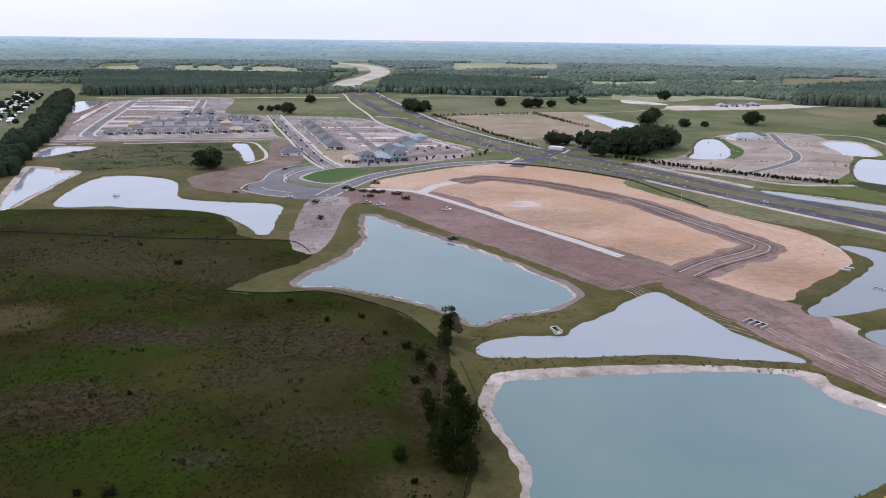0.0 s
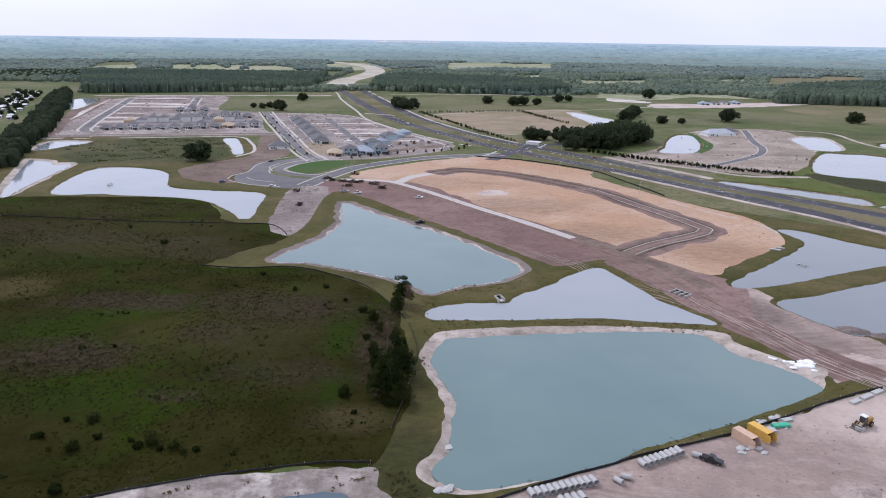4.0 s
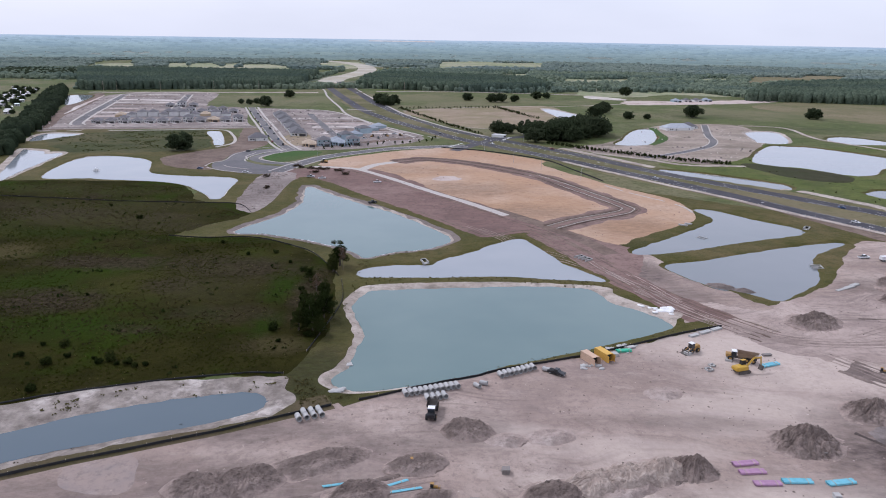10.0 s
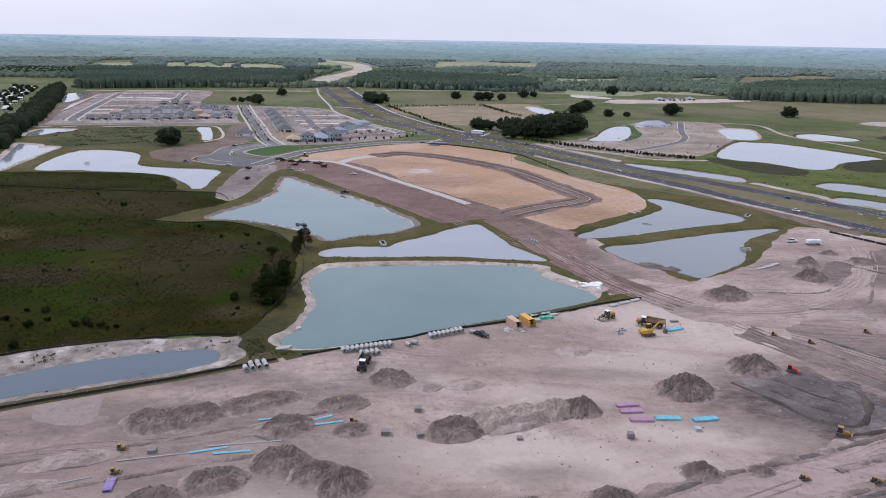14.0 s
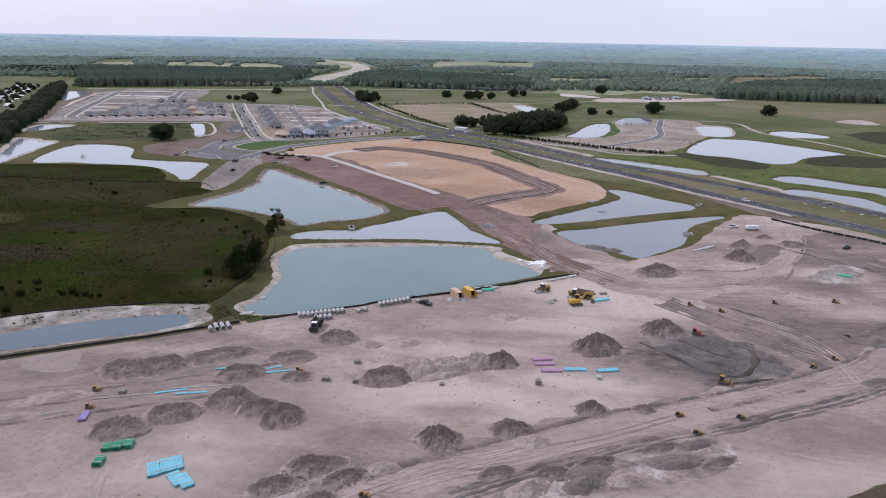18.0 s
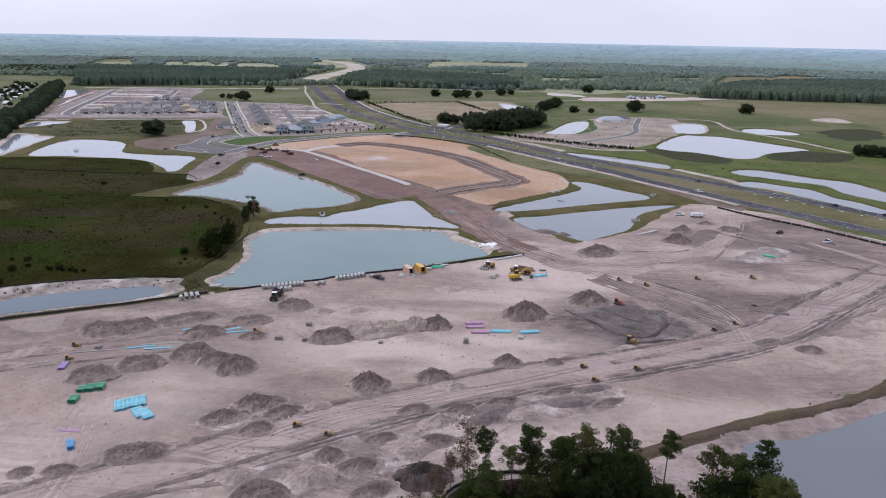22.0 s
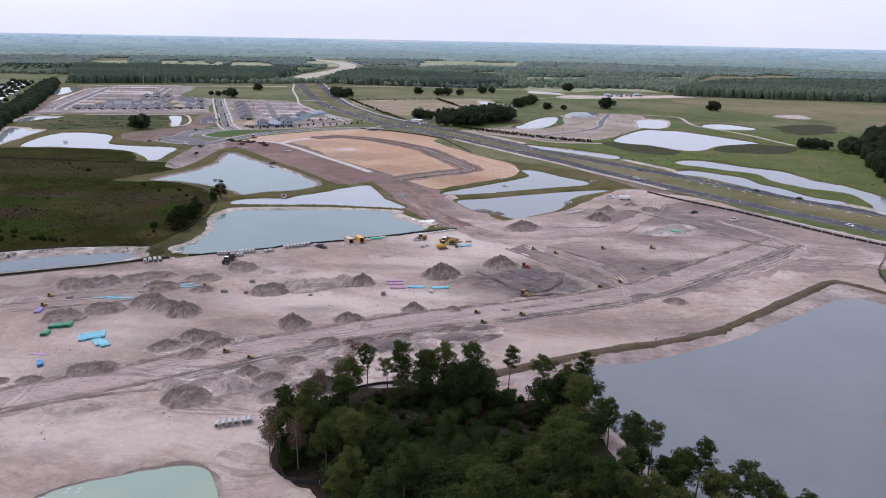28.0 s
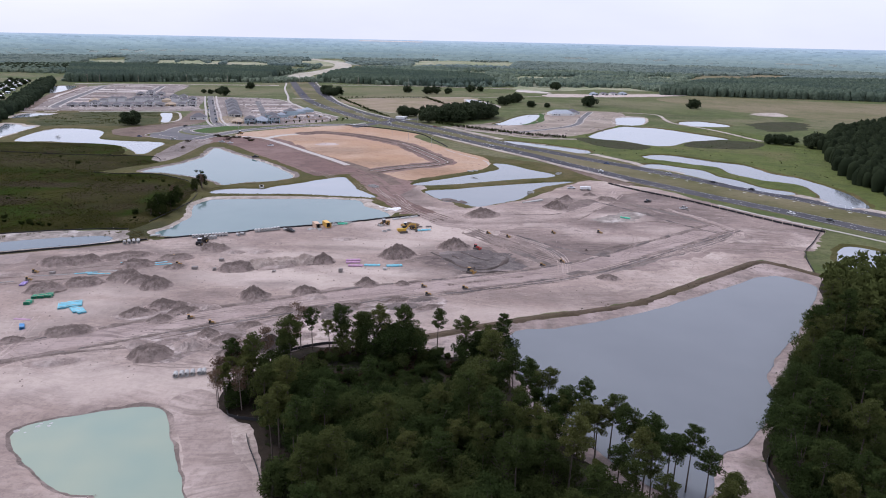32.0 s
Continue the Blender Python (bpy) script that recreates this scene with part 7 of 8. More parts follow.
for i in range(12):
    kerb([(-345 + i * 13.7, 716 + i * 3.2), (-343.5 + i * 13.7, 708 + i * 3.2)], 0, 5, 0.05, "concrete", "pale concrete driveway of a new house", "driveway")
    if i < 11:
        kerb([(-351 + i * 12.0, 800 + i * 2.9), (-352.5 + i * 12.0, 808 + i * 2.9)], 0, 5, 0.05, "concrete", "pale concrete driveway of a new house", "driveway")

for n in range(26):
    y = 800 + n * 15.5
    x = float(np.interp(y, (560, 631, 734, 839, 962, 1125, 1300), (-362, -406, -444, -494, -552, -628, -720))) - 14 - (n * 37 % 50)
    plant(DENSE, n, x, y, 0.6 + (n * 7 % 5) * 0.1, n * 50)

M["steel"] = plain("steel", (0.42, 0.42, 0.43), 0.5, 0.5)


def utility_pole(x, y):
    p = thing("utility_pole", "tall slim grey utility pole with crossarm", "pole", "utility poles")
    bm = bmesh.new()
    tube(bm, (0, 0, 0), (0, 0, 17), 0.28, 0.18, 8)
    part("shaft", bm, "fence_post", p)
    bm = bmesh.new()
    box(bm, 2.6, 0.14, 0.16, 0, 0, 15.6)
    part("crossarm", bm, "fence_post", p)
    put(p, x, y, 15, 0.2)


for x, y in ((-555, 1180), (-534, 1186), (-458, 1190), (-376, 1232), (-298, 1250), (-154, 1282), (-28, 1270), (80, 1240)):
    utility_pole(x, y)


def street_lamp(x, y, turn):
    p = thing("street_lamp", "grey steel street lamp beside the road", "street lamp", "street lamps")
    bm = bmesh.new()
    tube(bm, (0, 0, 0), (0, 0, 8.5), 0.13, 0.09, 8)
    part("pole", bm, "steel", p)
    bm = bmesh.new()
    tube(bm, (0, 0, 8.4), (2.0, 0, 8.9), 0.06, 0.05, 6)
    part("arm", bm, "steel", p)
    bm = bmesh.new()
    box(bm, 0.8, 0.3, 0.15, 2.3, 0, 8.85)
    part("lamp_head", bm, "steel", p)
    put(p, x, y, turn)


for x, y, a in ((86, 560, 30), (128, 620, 200), (60, 640, 210), (126, 470, 40), (150, 430, 40), (107, 500, 40), (-20, 555, 100), (-60, 520, 120)):
    street_lamp(x, y, a)

# ---- vehicles and machines ----
for key, col, rough in (("paint_yellow", (0.50, 0.31, 0.04), 0.5), ("paint_ochre", (0.36, 0.21, 0.06), 0.6), ("paint_red", (0.42, 0.05, 0.035), 0.45), ("paint_white", (0.75, 0.75, 0.75), 0.35), ("paint_black", (0.025, 0.025, 0.028), 0.3),
                        ("paint_silver", (0.45, 0.46, 0.48), 0.35), ("paint_blue", (0.05, 0.09, 0.20), 0.35), ("paint_maroon", (0.20, 0.03, 0.035), 0.35), ("rubber", (0.03, 0.03, 0.03), 0.9), ("track_steel", (0.10, 0.085, 0.075), 0.8), ("bed_tan", (0.36, 0.27, 0.19), 0.8),
                        ("container_tan", (0.55, 0.38, 0.27), 0.6), ("container_ochre", (0.60, 0.36, 0.07), 0.6), ("shade", (0.02, 0.02, 0.02), 0.9), ("pipe_concrete", (0.40, 0.39, 0.375), 0.8), ("pipe_white", (0.40, 0.39, 0.378), 0.8), ("precast", (0.22, 0.195, 0.18), 0.85), ("pipe_cyan", (0.21, 0.53, 0.63), 0.55),
                        ("pipe_green", (0.04, 0.30, 0.17), 0.5), ("pipe_pink", (0.46, 0.27, 0.40), 0.55), ("pipe_purple", (0.33, 0.24, 0.52), 0.5), ("pipe_blue", (0.09, 0.32, 0.62), 0.5), ("sheet_green", (0.08, 0.50, 0.32), 0.5)):
    M[key] = plain(key, col, rough, vary=0.2, scale=2.0)


def wheel(parent, x, y, r, wide=0.35, hub="steel"):
    bm = bmesh.new()
    tube(bm, (x, y - wide / 2, r), (x, y + wide / 2, r), r, r, 16)
    w = part("wheel", bm, "rubber", parent)
    bm = bmesh.new()
    side = 1 if y > 0 else -1
    tube(bm, (x, y + side * (wide / 2 - 0.05), r), (x, y + side * (wide / 2 + 0.02), r), r * 0.55, r * 0.5, 12)
    part("rim", bm, hub, w)


def rounded(bm, amount, seg=2):
    bmesh.ops.bevel(bm, geom=list(bm.edges), offset=amount, segments=seg, affect="EDGES", clamp_overlap=True)


def car(paint, label, kind="car"):
    v = thing(kind, label, "vehicle", "vehicles")
    bm = bmesh.new()
    if kind == "pickup_truck":
        prism(bm, [(-2.8, 0.4), (2.75, 0.4), (2.8, 0.8), (2.6, 1.05), (1.1, 1.15), (0.9, 1.15), (-2.8, 1.15)], -0.97, 0.97)
    else:
        prism(bm, [(-2.3, 0.35), (2.3, 0.35), (2.35, 0.7), (2.1, 0.92), (1.0, 1.0), (-2.2, 1.02), (-2.35, 0.7)], -0.9, 0.9)
    rounded(bm, 0.08)
    part("body", bm, paint, v)
    bm = bmesh.new()
    if kind == "pickup_truck":
        prism(bm, [(1.2, 1.12), (0.5, 1.85), (-0.6, 1.87), (-0.85, 1.12)], -0.85, 0.85)
    else:
        prism(bm, [(1.1, 0.98), (0.3, 1.5), (-1.2, 1.52), (-1.95, 1.0)], -0.78, 0.78)
    rounded(bm, 0.05)
    part("window", bm, "window_glass", v)
    bm = bmesh.new()
    if kind == "pickup_truck":
        box(bm, 1.15, 1.6, 0.06, -0.05, 0, 1.86, 0.92)
    else:
        box(bm, 1.5, 1.45, 0.06, -0.45, 0, 1.5, 0.92)
    part("roof", bm, paint, v)
    if kind == "pickup_truck":
        bm = bmesh.new()
        box(bm, 1.8, 1.6, 0.04, -1.85, 0, 1.14)
        part("cargo_bed", bm, "rubber", v)
    for x in (-1.5, 1.5) if kind == "car" else (-1.8, 1.8):
        for y in (-0.82, 0.82):
            wheel(v, x, y, 0.34 if kind == "car" else 0.4, 0.24)
    for y in (-0.6, 0.6):
        bm = bmesh.new()
        box(bm, 0.08, 0.35, 0.16, 2.33 if kind == "car" else 2.78, y, 0.6)
        part("headlight", bm, "paint_white", v)
    return v


def tracks(v, length, gauge, high, wide, n=1):
    for y in (-gauge / 2, gauge / 2):
        bm = bmesh.new()
        r = high / 2
        prof = [(-length / 2 + r - r * math.sin(a), r - r * math.cos(a)) for a in np.linspace(0, math.pi, 7)]
        prof += [(length / 2 - r + r * math.sin(a), r + r * math.cos(a)) for a in np.linspace(0, math.pi, 7)]
        prism(bm, prof, y - wide / 2, y + wide / 2)
        part("track", bm, "track_steel", v)


def excavator():
    v = thing("excavator", "yellow tracked excavator with its boom folded out on sand", "excavator")
    tracks(v, 4.4, 2.5, 0.95, 0.65)
    bm = bmesh.new()
    box(bm, 1.6, 2.2, 0.35, 0, 0, 0.75)
    part("undercarriage", bm, "track_steel", v)
    bm = bmesh.new()
    box(bm, 4.2, 2.7, 1.3, -0.7, 0, 1.1, 0.95)
    rounded(bm, 0.15)
    part("turret", bm, "paint_yellow", v)
    bm = bmesh.new()
    box(bm, 0.9, 2.7, 1.1, -2.9, 0, 1.2)
    rounded(bm, 0.2)
    part("counterweight", bm, "paint_yellow", v)
    bm = bmesh.new()
    box(bm, 1.7, 1.1, 1.5, 0.6, 0.85, 2.3, 0.92)
    cab = part("cab", bm, "paint_black", v, "dark glazed cab")
    bm = bmesh.new()
    box(bm, 1.6, 1.05, 0.08, 0.6, 0.85, 3.8)
    part("cab_roof", bm, "paint_yellow", cab)
    bm = bmesh.new()
    for a, b, r0, r1 in (((1.0, -0.3, 1.8), (3.9, -0.3, 4.6), 0.42, 0.38), ((3.9, -0.3, 4.6), (6.4, -0.3, 4.2), 0.38, 0.28)):
        tube(bm, a, b, r0, r1, 4)
    part("boom", bm, "paint_yellow", v)
    bm = bmesh.new()
    tube(bm, (6.5, -0.3, 4.6), (7.1, -0.3, 1.4), 0.3, 0.2, 4)
    part("arm", bm, "paint_yellow", v)
    for a, b in (((1.6, -0.3, 1.6), (3.4, -0.3, 3.6)), ((4.2, -0.3, 5.0), (6.3, -0.3, 4.9))):
        bm = bmesh.new()
        tube(bm, a, b, 0.1, 0.08, 8)
        part("hydraulic_ram", bm, "steel", v)
    bm = bmesh.new()
    prism(bm, [(6.5, 0.1), (7.3, 0.0), (7.8, 0.6), (7.6, 1.4), (7.0, 1.5), (6.8, 0.8)], -0.95, 0.35)
    part("bucket", bm, "track_steel", v)
    return v


def hauler(bed="bed_tan", cabm="paint_ochre", label="articulated dump truck with a tan bed"):
    v = thing("dump_truck", label, "dump truck", "dump trucks")
    bm = bmesh.new()
    box(bm, 9.2, 1.2, 0.5, 0, 0, 0.9)
    part("chassis", bm, "track_steel", v)
    bm = bmesh.new()
    box(bm, 1.8, 2.3, 1.0, 4.0, 0, 1.2, 0.9, 0.1)
    rounded(bm, 0.1)
    part("bonnet", bm, cabm, v)
    bm = bmesh.new()
    box(bm, 1.6, 2.0, 1.9, 2.4, 0, 1.3, 0.88)
    cab = part("cab", bm, "window_glass", v)
    bm = bmesh.new()
    box(bm, 1.7, 2.0, 0.12, 2.4, 0, 3.2)
    part("cab_roof", bm, "paint_white", cab)
    bm = bmesh.new()
    a = [bm.verts.new(p) for p in ((-4.9, -1.1, 1.9), (1.2, -1.1, 1.5), (1.2, 1.1, 1.5), (-4.9, 1.1, 1.9))]
    b = [bm.verts.new(p) for p in ((-5.3, -1.5, 2.9), (1.6, -1.5, 3.2), (1.6, 1.5, 3.2), (-5.3, 1.5, 2.9))]
    bm.faces.new(a)
    for i in (0, 1, 2):
        bm.faces.new((a[i], a[i + 1], b[i + 1], b[i]))
    bmesh.ops.solidify(bm, geom=list(bm.faces), thickness=0.1)
    part("dump_bed", bm, bed, v)
    for x in (-3.4, -1.6, 3.4):
        for y in (-1.15, 1.15):
            wheel(v, x, y, 0.85, 0.65, "paint_ochre")
    return v


def bulldozer(paint="paint_ochre", label="yellow bulldozer with a wide blade", name="bulldozer"):
    v = thing(name, label, name.replace("_", " "), "earthmovers")
    tracks(v, 3.6, 2.0, 1.0, 0.6)
    bm = bmesh.new()
    box(bm, 2.2, 1.3, 1.1, 0.7, 0, 0.7, 0.92)
    rounded(bm, 0.1)
    part("engine_hood", bm, paint, v)
    bm = bmesh.new()
    box(bm, 1.5, 1.5, 1.7, -0.8, 0, 1.1, 0.9)
    cab = part("cab", bm, "window_glass", v)
    bm = bmesh.new()
    box(bm, 1.6, 1.6, 0.12, -0.8, 0, 2.8)
    part("cab_roof", bm, paint, cab)
    bm = bmesh.new()
    prism(bm, [(2.4, 0.1), (2.6, 0.1), (2.5, 0.6), (2.7, 1.2), (2.5, 1.2), (2.3, 0.6)], -1.7, 1.7)
    part("blade", bm, paint, v)
    for y in (-1.0, 1.0):
        bm = bmesh.new()
        tube(bm, (0, y, 0.5), (2.4, y, 0.4), 0.12, 0.1, 6)
        part("push_arm", bm, paint, v)
    return v


def loader(paint, label):
    v = thing("wheel_loader", label, "wheel loader", "earthmovers")
    bm = bmesh.new()
    box(bm, 3.0, 1.7, 1.3, -1.4, 0, 1.0, 0.92)
    rounded(bm, 0.1)
    part("engine_hood", bm, paint, v)
    bm = bmesh.new()
    box(bm, 1.5, 1.6, 1.8, 0.6, 0, 1.5, 0.9)
    cab = part("cab", bm, "window_glass", v)
    bm = bmesh.new()
    box(bm, 1.7, 1.7, 0.14, 0.6, 0, 3.3)
    part("cab_roof", bm, "paint_white", cab)
    for y in (-0.6, 0.6):
        bm = bmesh.new()
        tube(bm, (1.2, y, 1.8), (3.4, y, 0.7), 0.16, 0.14, 4)
        part("lift_arm", bm, paint, v)
    bm = bmesh.new()
    prism(bm, [(3.2, 0.1), (4.4, 0.1), (4.4, 0.18), (3.4, 0.3), (3.3, 1.2), (3.1, 1.2)], -1.4, 1.4)
    part("bucket", bm, "track_steel", v)
    for x in (-1.5, 1.6):
        for y in (-1.05, 1.05):
            wheel(v, x, y, 0.78, 0.6, paint)
    return v


def box_truck(label="white service truck with a box body"):
    v = thing("service_truck", label, "truck", "trucks")
    bm = bmesh.new()
    box(bm, 7.6, 1.0, 0.3, 0, 0, 0.6)
    part("chassis", bm, "track_steel", v)
    bm = bmesh.new()
    box(bm, 1.8, 2.2, 1.9, 2.9, 0, 0.7, 0.92)
    rounded(bm, 0.1)
    cab = part("cab", bm, "paint_white", v)
    bm = bmesh.new()
    box(bm, 0.1, 1.8, 0.7, 3.78, 0, 1.6)
    part("windscreen", bm, "window_glass", cab)
    bm = bmesh.new()
    box(bm, 5.2, 2.3, 1.7, -0.9, 0, 0.95)
    rounded(bm, 0.06)
    part("box_body", bm, "paint_white", v)
    for x in (-2.4, 2.6):
        for y in (-0.95, 0.95):
            wheel(v, x, y, 0.5, 0.35)
    return v


put(excavator(), 144, 123, 20)
h1 = put(hauler(), 147, 131, 160)
put(hauler("track_steel", "paint_black", "dark dump truck parked by concrete pipes"), 47, 95, -95)
l1 = put(loader("paint_ochre", "wheel loader with white cab roof parked on sand"), 133, 137, -150)
put(bulldozer("paint_red", "red tractor with dark cab and low blade", "tractor"), 182, 96, -30).scale = (0.8, 0.8, 0.8)
put(bulldozer(), 178, 59, -35).scale = (0.85, 0.85, 0.85)
put(bulldozer("paint_ochre", "small yellow bulldozer on churned earth"), 249, 130, -40).scale = (0.6, 0.6, 0.6)
put(box_truck(), 262, 242, 5)
ochre = bulldozer("paint_ochre", "small ochre earthmover working on the site")
put(ochre, 75, 1, 20).scale = (0.55, 0.55, 0.55)
for x, y, a in ((84, -3, 15), (43, 71, 10), (48, 61, -10), (-8, 47, 5), (-5, 37, 10), (221, 77, -20), (175, 39, 20), (158, 39, 10), (160, 30, 15), (211, 71, 30), (189, 124, -30), (199, 118, -30), (224, 128, -35)):
    stand(ochre, x, y, a, 0.95)

cars = {"car": [car("paint_white", "white car on the asphalt road"), car("paint_black", "black car on the asphalt road"), car("paint_silver", "silver car on the asphalt road"), car("paint_blue", "dark blue car on the asphalt road"), car("paint_maroon", "dark red car on the asphalt road")],
        "pickup": [car("paint_black", "black pickup truck parked on sand", "pickup_truck"), car("paint_white", "white pickup truck on bare earth", "pickup_truck"), car("paint_silver", "silver pickup truck parked by the road", "pickup_truck")]}
taken = set()


def park(kind, i, x, y, turn):
    ob = cars[kind][i]
    if ob.name not in taken:
        taken.add(ob.name)
        return put(ob, x, y, turn, 0.0)
    return stand(ob, x, y, turn)


for kind, i, x, y, a in (("car", 0, 377, 184, -52), ("car", 1, 393, 168, -52), ("car", 0, 413, 142, -52), ("car", 1, 363, 278, 126), ("car", 1, 382, 255, 126), ("car", 2, 340, 310, 126), ("car", 3, 300, 352, 126), ("car", 0, 288, 315, -58), ("car", 2, 208, 440, -56),
                         ("car", 4, 150, 575, 124), ("car", 0, 96, 604, -60), ("car", 1, 45, 672, -62), ("car", 0, -26, 812, -68), ("car", 2, 4, 830, 112), ("car", 1, 455, 160, 126), ("car", 0, 480, 45, -52), ("car", 3, -88, 990, -72), ("car", 2, -111, 1220, 106),
                         ("pickup", 0, 85, 119, -35), ("pickup", 1, 2, 410, 5), ("pickup", 1, 253, 246, 10), ("pickup", 1, -39, 421, 20), ("pickup", 2, -48, 425, 5), ("pickup", 0, 296, 208, 40), ("pickup", 1, 314, 192, 30), ("pickup", 0, 5, 346, 30),
                         ("car", 1, -124, 537, 60), ("car", 3, -138, 452, 10), ("car", 0, -100, 440, 15)):
    park(kind, i, x, y, a)
for n in range(16):
    x, y = -206 + n * 6.6, 862 - n * 19.0
    park("pickup" if n % 3 == 0 else "car", n % 3 if n % 3 == 0 else n % 5, x + (4.5 if n % 2 else -3.5), y, 109)
stand(l1, -48, 485, 150)


def brush_pile(x, y, wide, seed):
    """A heap of uprooted bushes: crossed logs under a tangle of dead sprays."""
    p = thing("brush_pile", "dark tangled pile of uprooted brush and logs", "brush pile", "brush piles")
    rng = np.random.default_rng(seed)
    for _ in range(6):
        bm = bmesh.new()
        a = rng.uniform(0, 6.28)
        c = Vector((*(rng.uniform(-0.3, 0.3, 2) * wide), rng.uniform(0.2, 1.0)))
        d = Vector((math.cos(a), math.sin(a), rng.uniform(-0.1, 0.25))) * wide * 0.5
        tube(bm, c - d, c + d, 0.2, 0.12, 6)
        part("log", bm, "bark", p)
    cs = [(*(rng.normal(0, 0.25, 2) * wide), rng.uniform(0.2, 1.5)) for _ in range(12)]
    crown("brushwood", *leaf_quads(cs, [(wide * 0.2, wide * 0.2, 0.6)] * 12, 40, 0.3, rng, 0.4), "glade_leaf", p)
    put(p, x, y, seed * 40)


for n, (x, y, w) in enumerate(((-67, 468, 5), (-62, 462, 4), (-54, 459, 6), (-47, 457, 6), (-42, 456, 5), (-31, 450, 6), (-24, 438, 6), (-48, 443, 5), (-80, 425, 4), (-70, 384, 4))):
    brush_pile(x, y, w, 500 + n)
for n in range(10):
    stand(ochre if n % 2 else cars["pickup"][n % 3], -60 + n * 7, 590 + n * 7 + (n % 3) * 9, n * 47, 1.6 if n % 2 else 1.0)


# ---- pipes, containers and stores ----
def concrete_pipe():
    p = thing("concrete_pipe", "short pale concrete drain pipe on sand", "pipe", "concrete pipes")
    bm = bmesh.new()
    hollow(bm, 2.5, 0.75, 0.12, -1.25)
    part("barrel", bm, "pipe_white", p, smooth=False)
    bm = bmesh.new()
    hollow(bm, 0.3, 0.82, 0.1, -1.4)
    part("collar", bm, "pipe_white", p)
    return p


first_pipe = concrete_pipe()
spots = [(39 + 1.5 * i, 105.2 + 0.52 * i, 20) for i in range(11)] + [(45.5 + 1.6 * i, 102.6 + 0.55 * i, 20) for i in range(4)] + [(67.5 + 1.5 * i, 117.3 + 0.75 * i, 22) for i in range(8)]
spots += [(11 + 1.9 * i, 90 + 0.8 * i, 25) for i in range(4)] + [(12 + 1.9 * i, 92.6 + 0.8 * i, 25) for i in range(3)]
spots += [(86.6, -43.2, 15), (88.2, -42.6, 15), (89.6, -42.1, 15), (91.2, -41.6, 15), (93.1, -41.0, 15), (94.3, -40.6, 15), (82, 121, 60), (62, 112, 70), (60, 110.5, 40)]
for n, (x, y, a) in enumerate(spots):
    if n == 0:
        put(first_pipe, x, y, a)
    else:
        stand(first_pipe, x, y, a, 1.0 if n < 30 else 0.9)


def bundle(mat, length, r, across, high, label, name="pipe_bundle"):
    """A strapped stack of plastic pipes; each pipe is a part."""
    b = thing(name, label, "pipes", "pipe stacks")
    bm = bmesh.new()
    hollow(bm, length, r, r * 0.18, -length / 2, 0, 10)
    first = link("pipe", bm, mat, b)
    for i in range(across):
        for j in range(high):
            if i == j == 0:
                first.location = (-(across - 1) * r, 0, 0)
                continue
            p = new("pipe", first.data)
            p.parent, p.location = b, ((2 * i - across + 1) * r * 1.01, (i * 7 + j * 3) % 5 * 0.06, j * 2 * r)
    for y in (-length * 0.3, length * 0.3):
        bm = bmesh.new()
        box(bm, across * 2 * r + 0.1, 0.12, high * 2 * r + 0.06, 0, y)
        bmesh.ops.delete(bm, geom=[f for f in bm.faces if abs(f.normal.y) > 0.9], context="FACES")
        part("strap", bm, "fence_post", b)
    return b


cyan = put(bundle("pipe_cyan", 5.6, 0.16, 9, 2, "strapped stack of light blue plastic pipes"), 24.5, 8.5, 25)
for x, y, a in ((27.0, 10.2, 25), (29.0, 11.2, 25), (31.2, 5.2, 40), (33.4, 4.4, 40)):
    stand(cyan, x, y, a)
green = put(bundle("pipe_green", 3.0, 0.16, 6, 3, "strapped stack of dark green plastic pipes"), 9.2, 17.4, 5)
for x, y, a in ((11.6, 18.0, 5), (14.0, 18.8, 8), (10.2, 11.2, 5)):
    stand(green, x, y, a, 1.15)
pink = put(bundle("pipe_pink", 6.4, 0.15, 6, 2, "strapped stack of pink-purple plastic pipes"), 124.5, 73, 100)
for x, y, a in ((124.8, 69.5, 95), (126.5, 65.0, 92)):
    stand(pink, x, y, a)
blue = put(bundle("pipe_cyan", 7.0, 0.15, 6, 2, "low stack of light blue plastic pipes"), 134, 66, 90)
stand(blue, 144, 65.5, 100)
stand(blue, 155, 128, 110)
put(bundle("pipe_purple", 4.5, 0.16, 6, 2, "short stack of purple plastic pipes"), -4, 32, 10)
put(bundle("pipe_blue", 4.0, 0.16, 5, 3, "short stack of blue plastic pipes"), 21, -11, 30)
put(bundle("pipe_pink", 6.0, 0.10, 6, 1, "loose row of pale pink plastic pipes"), 17, -4, 85)
put(bundle("sheet_green", 5.5, 0.16, 5, 2, "small stack of green plastic pipes"), 271, 163, 60)
thin = put(bundle("pipe_cyan", 9.0, 0.13, 3, 1, "loose light blue pipes lying on sand"), 41, 60, 105)
for x, y, a in ((14, 47, 108), (20, 46, 100), (27, 62, 104), (38, 62, 118)):
    stand(thin, x, y, a)
white_run = put(bundle("pipe_concrete", 18, 0.10, 2, 1, "long pale pipes lying along a trench"), -18, 32, 112)
for x, y, a in ((2, 44, 104), (-36, 22, 114), (22, 50, 100)):
    stand(white_run, x, y, a)
put(bundle("sheet_green", 5.0, 0.2, 4, 2, "stack of bright green plastic pipes"), 110, 136, 100)


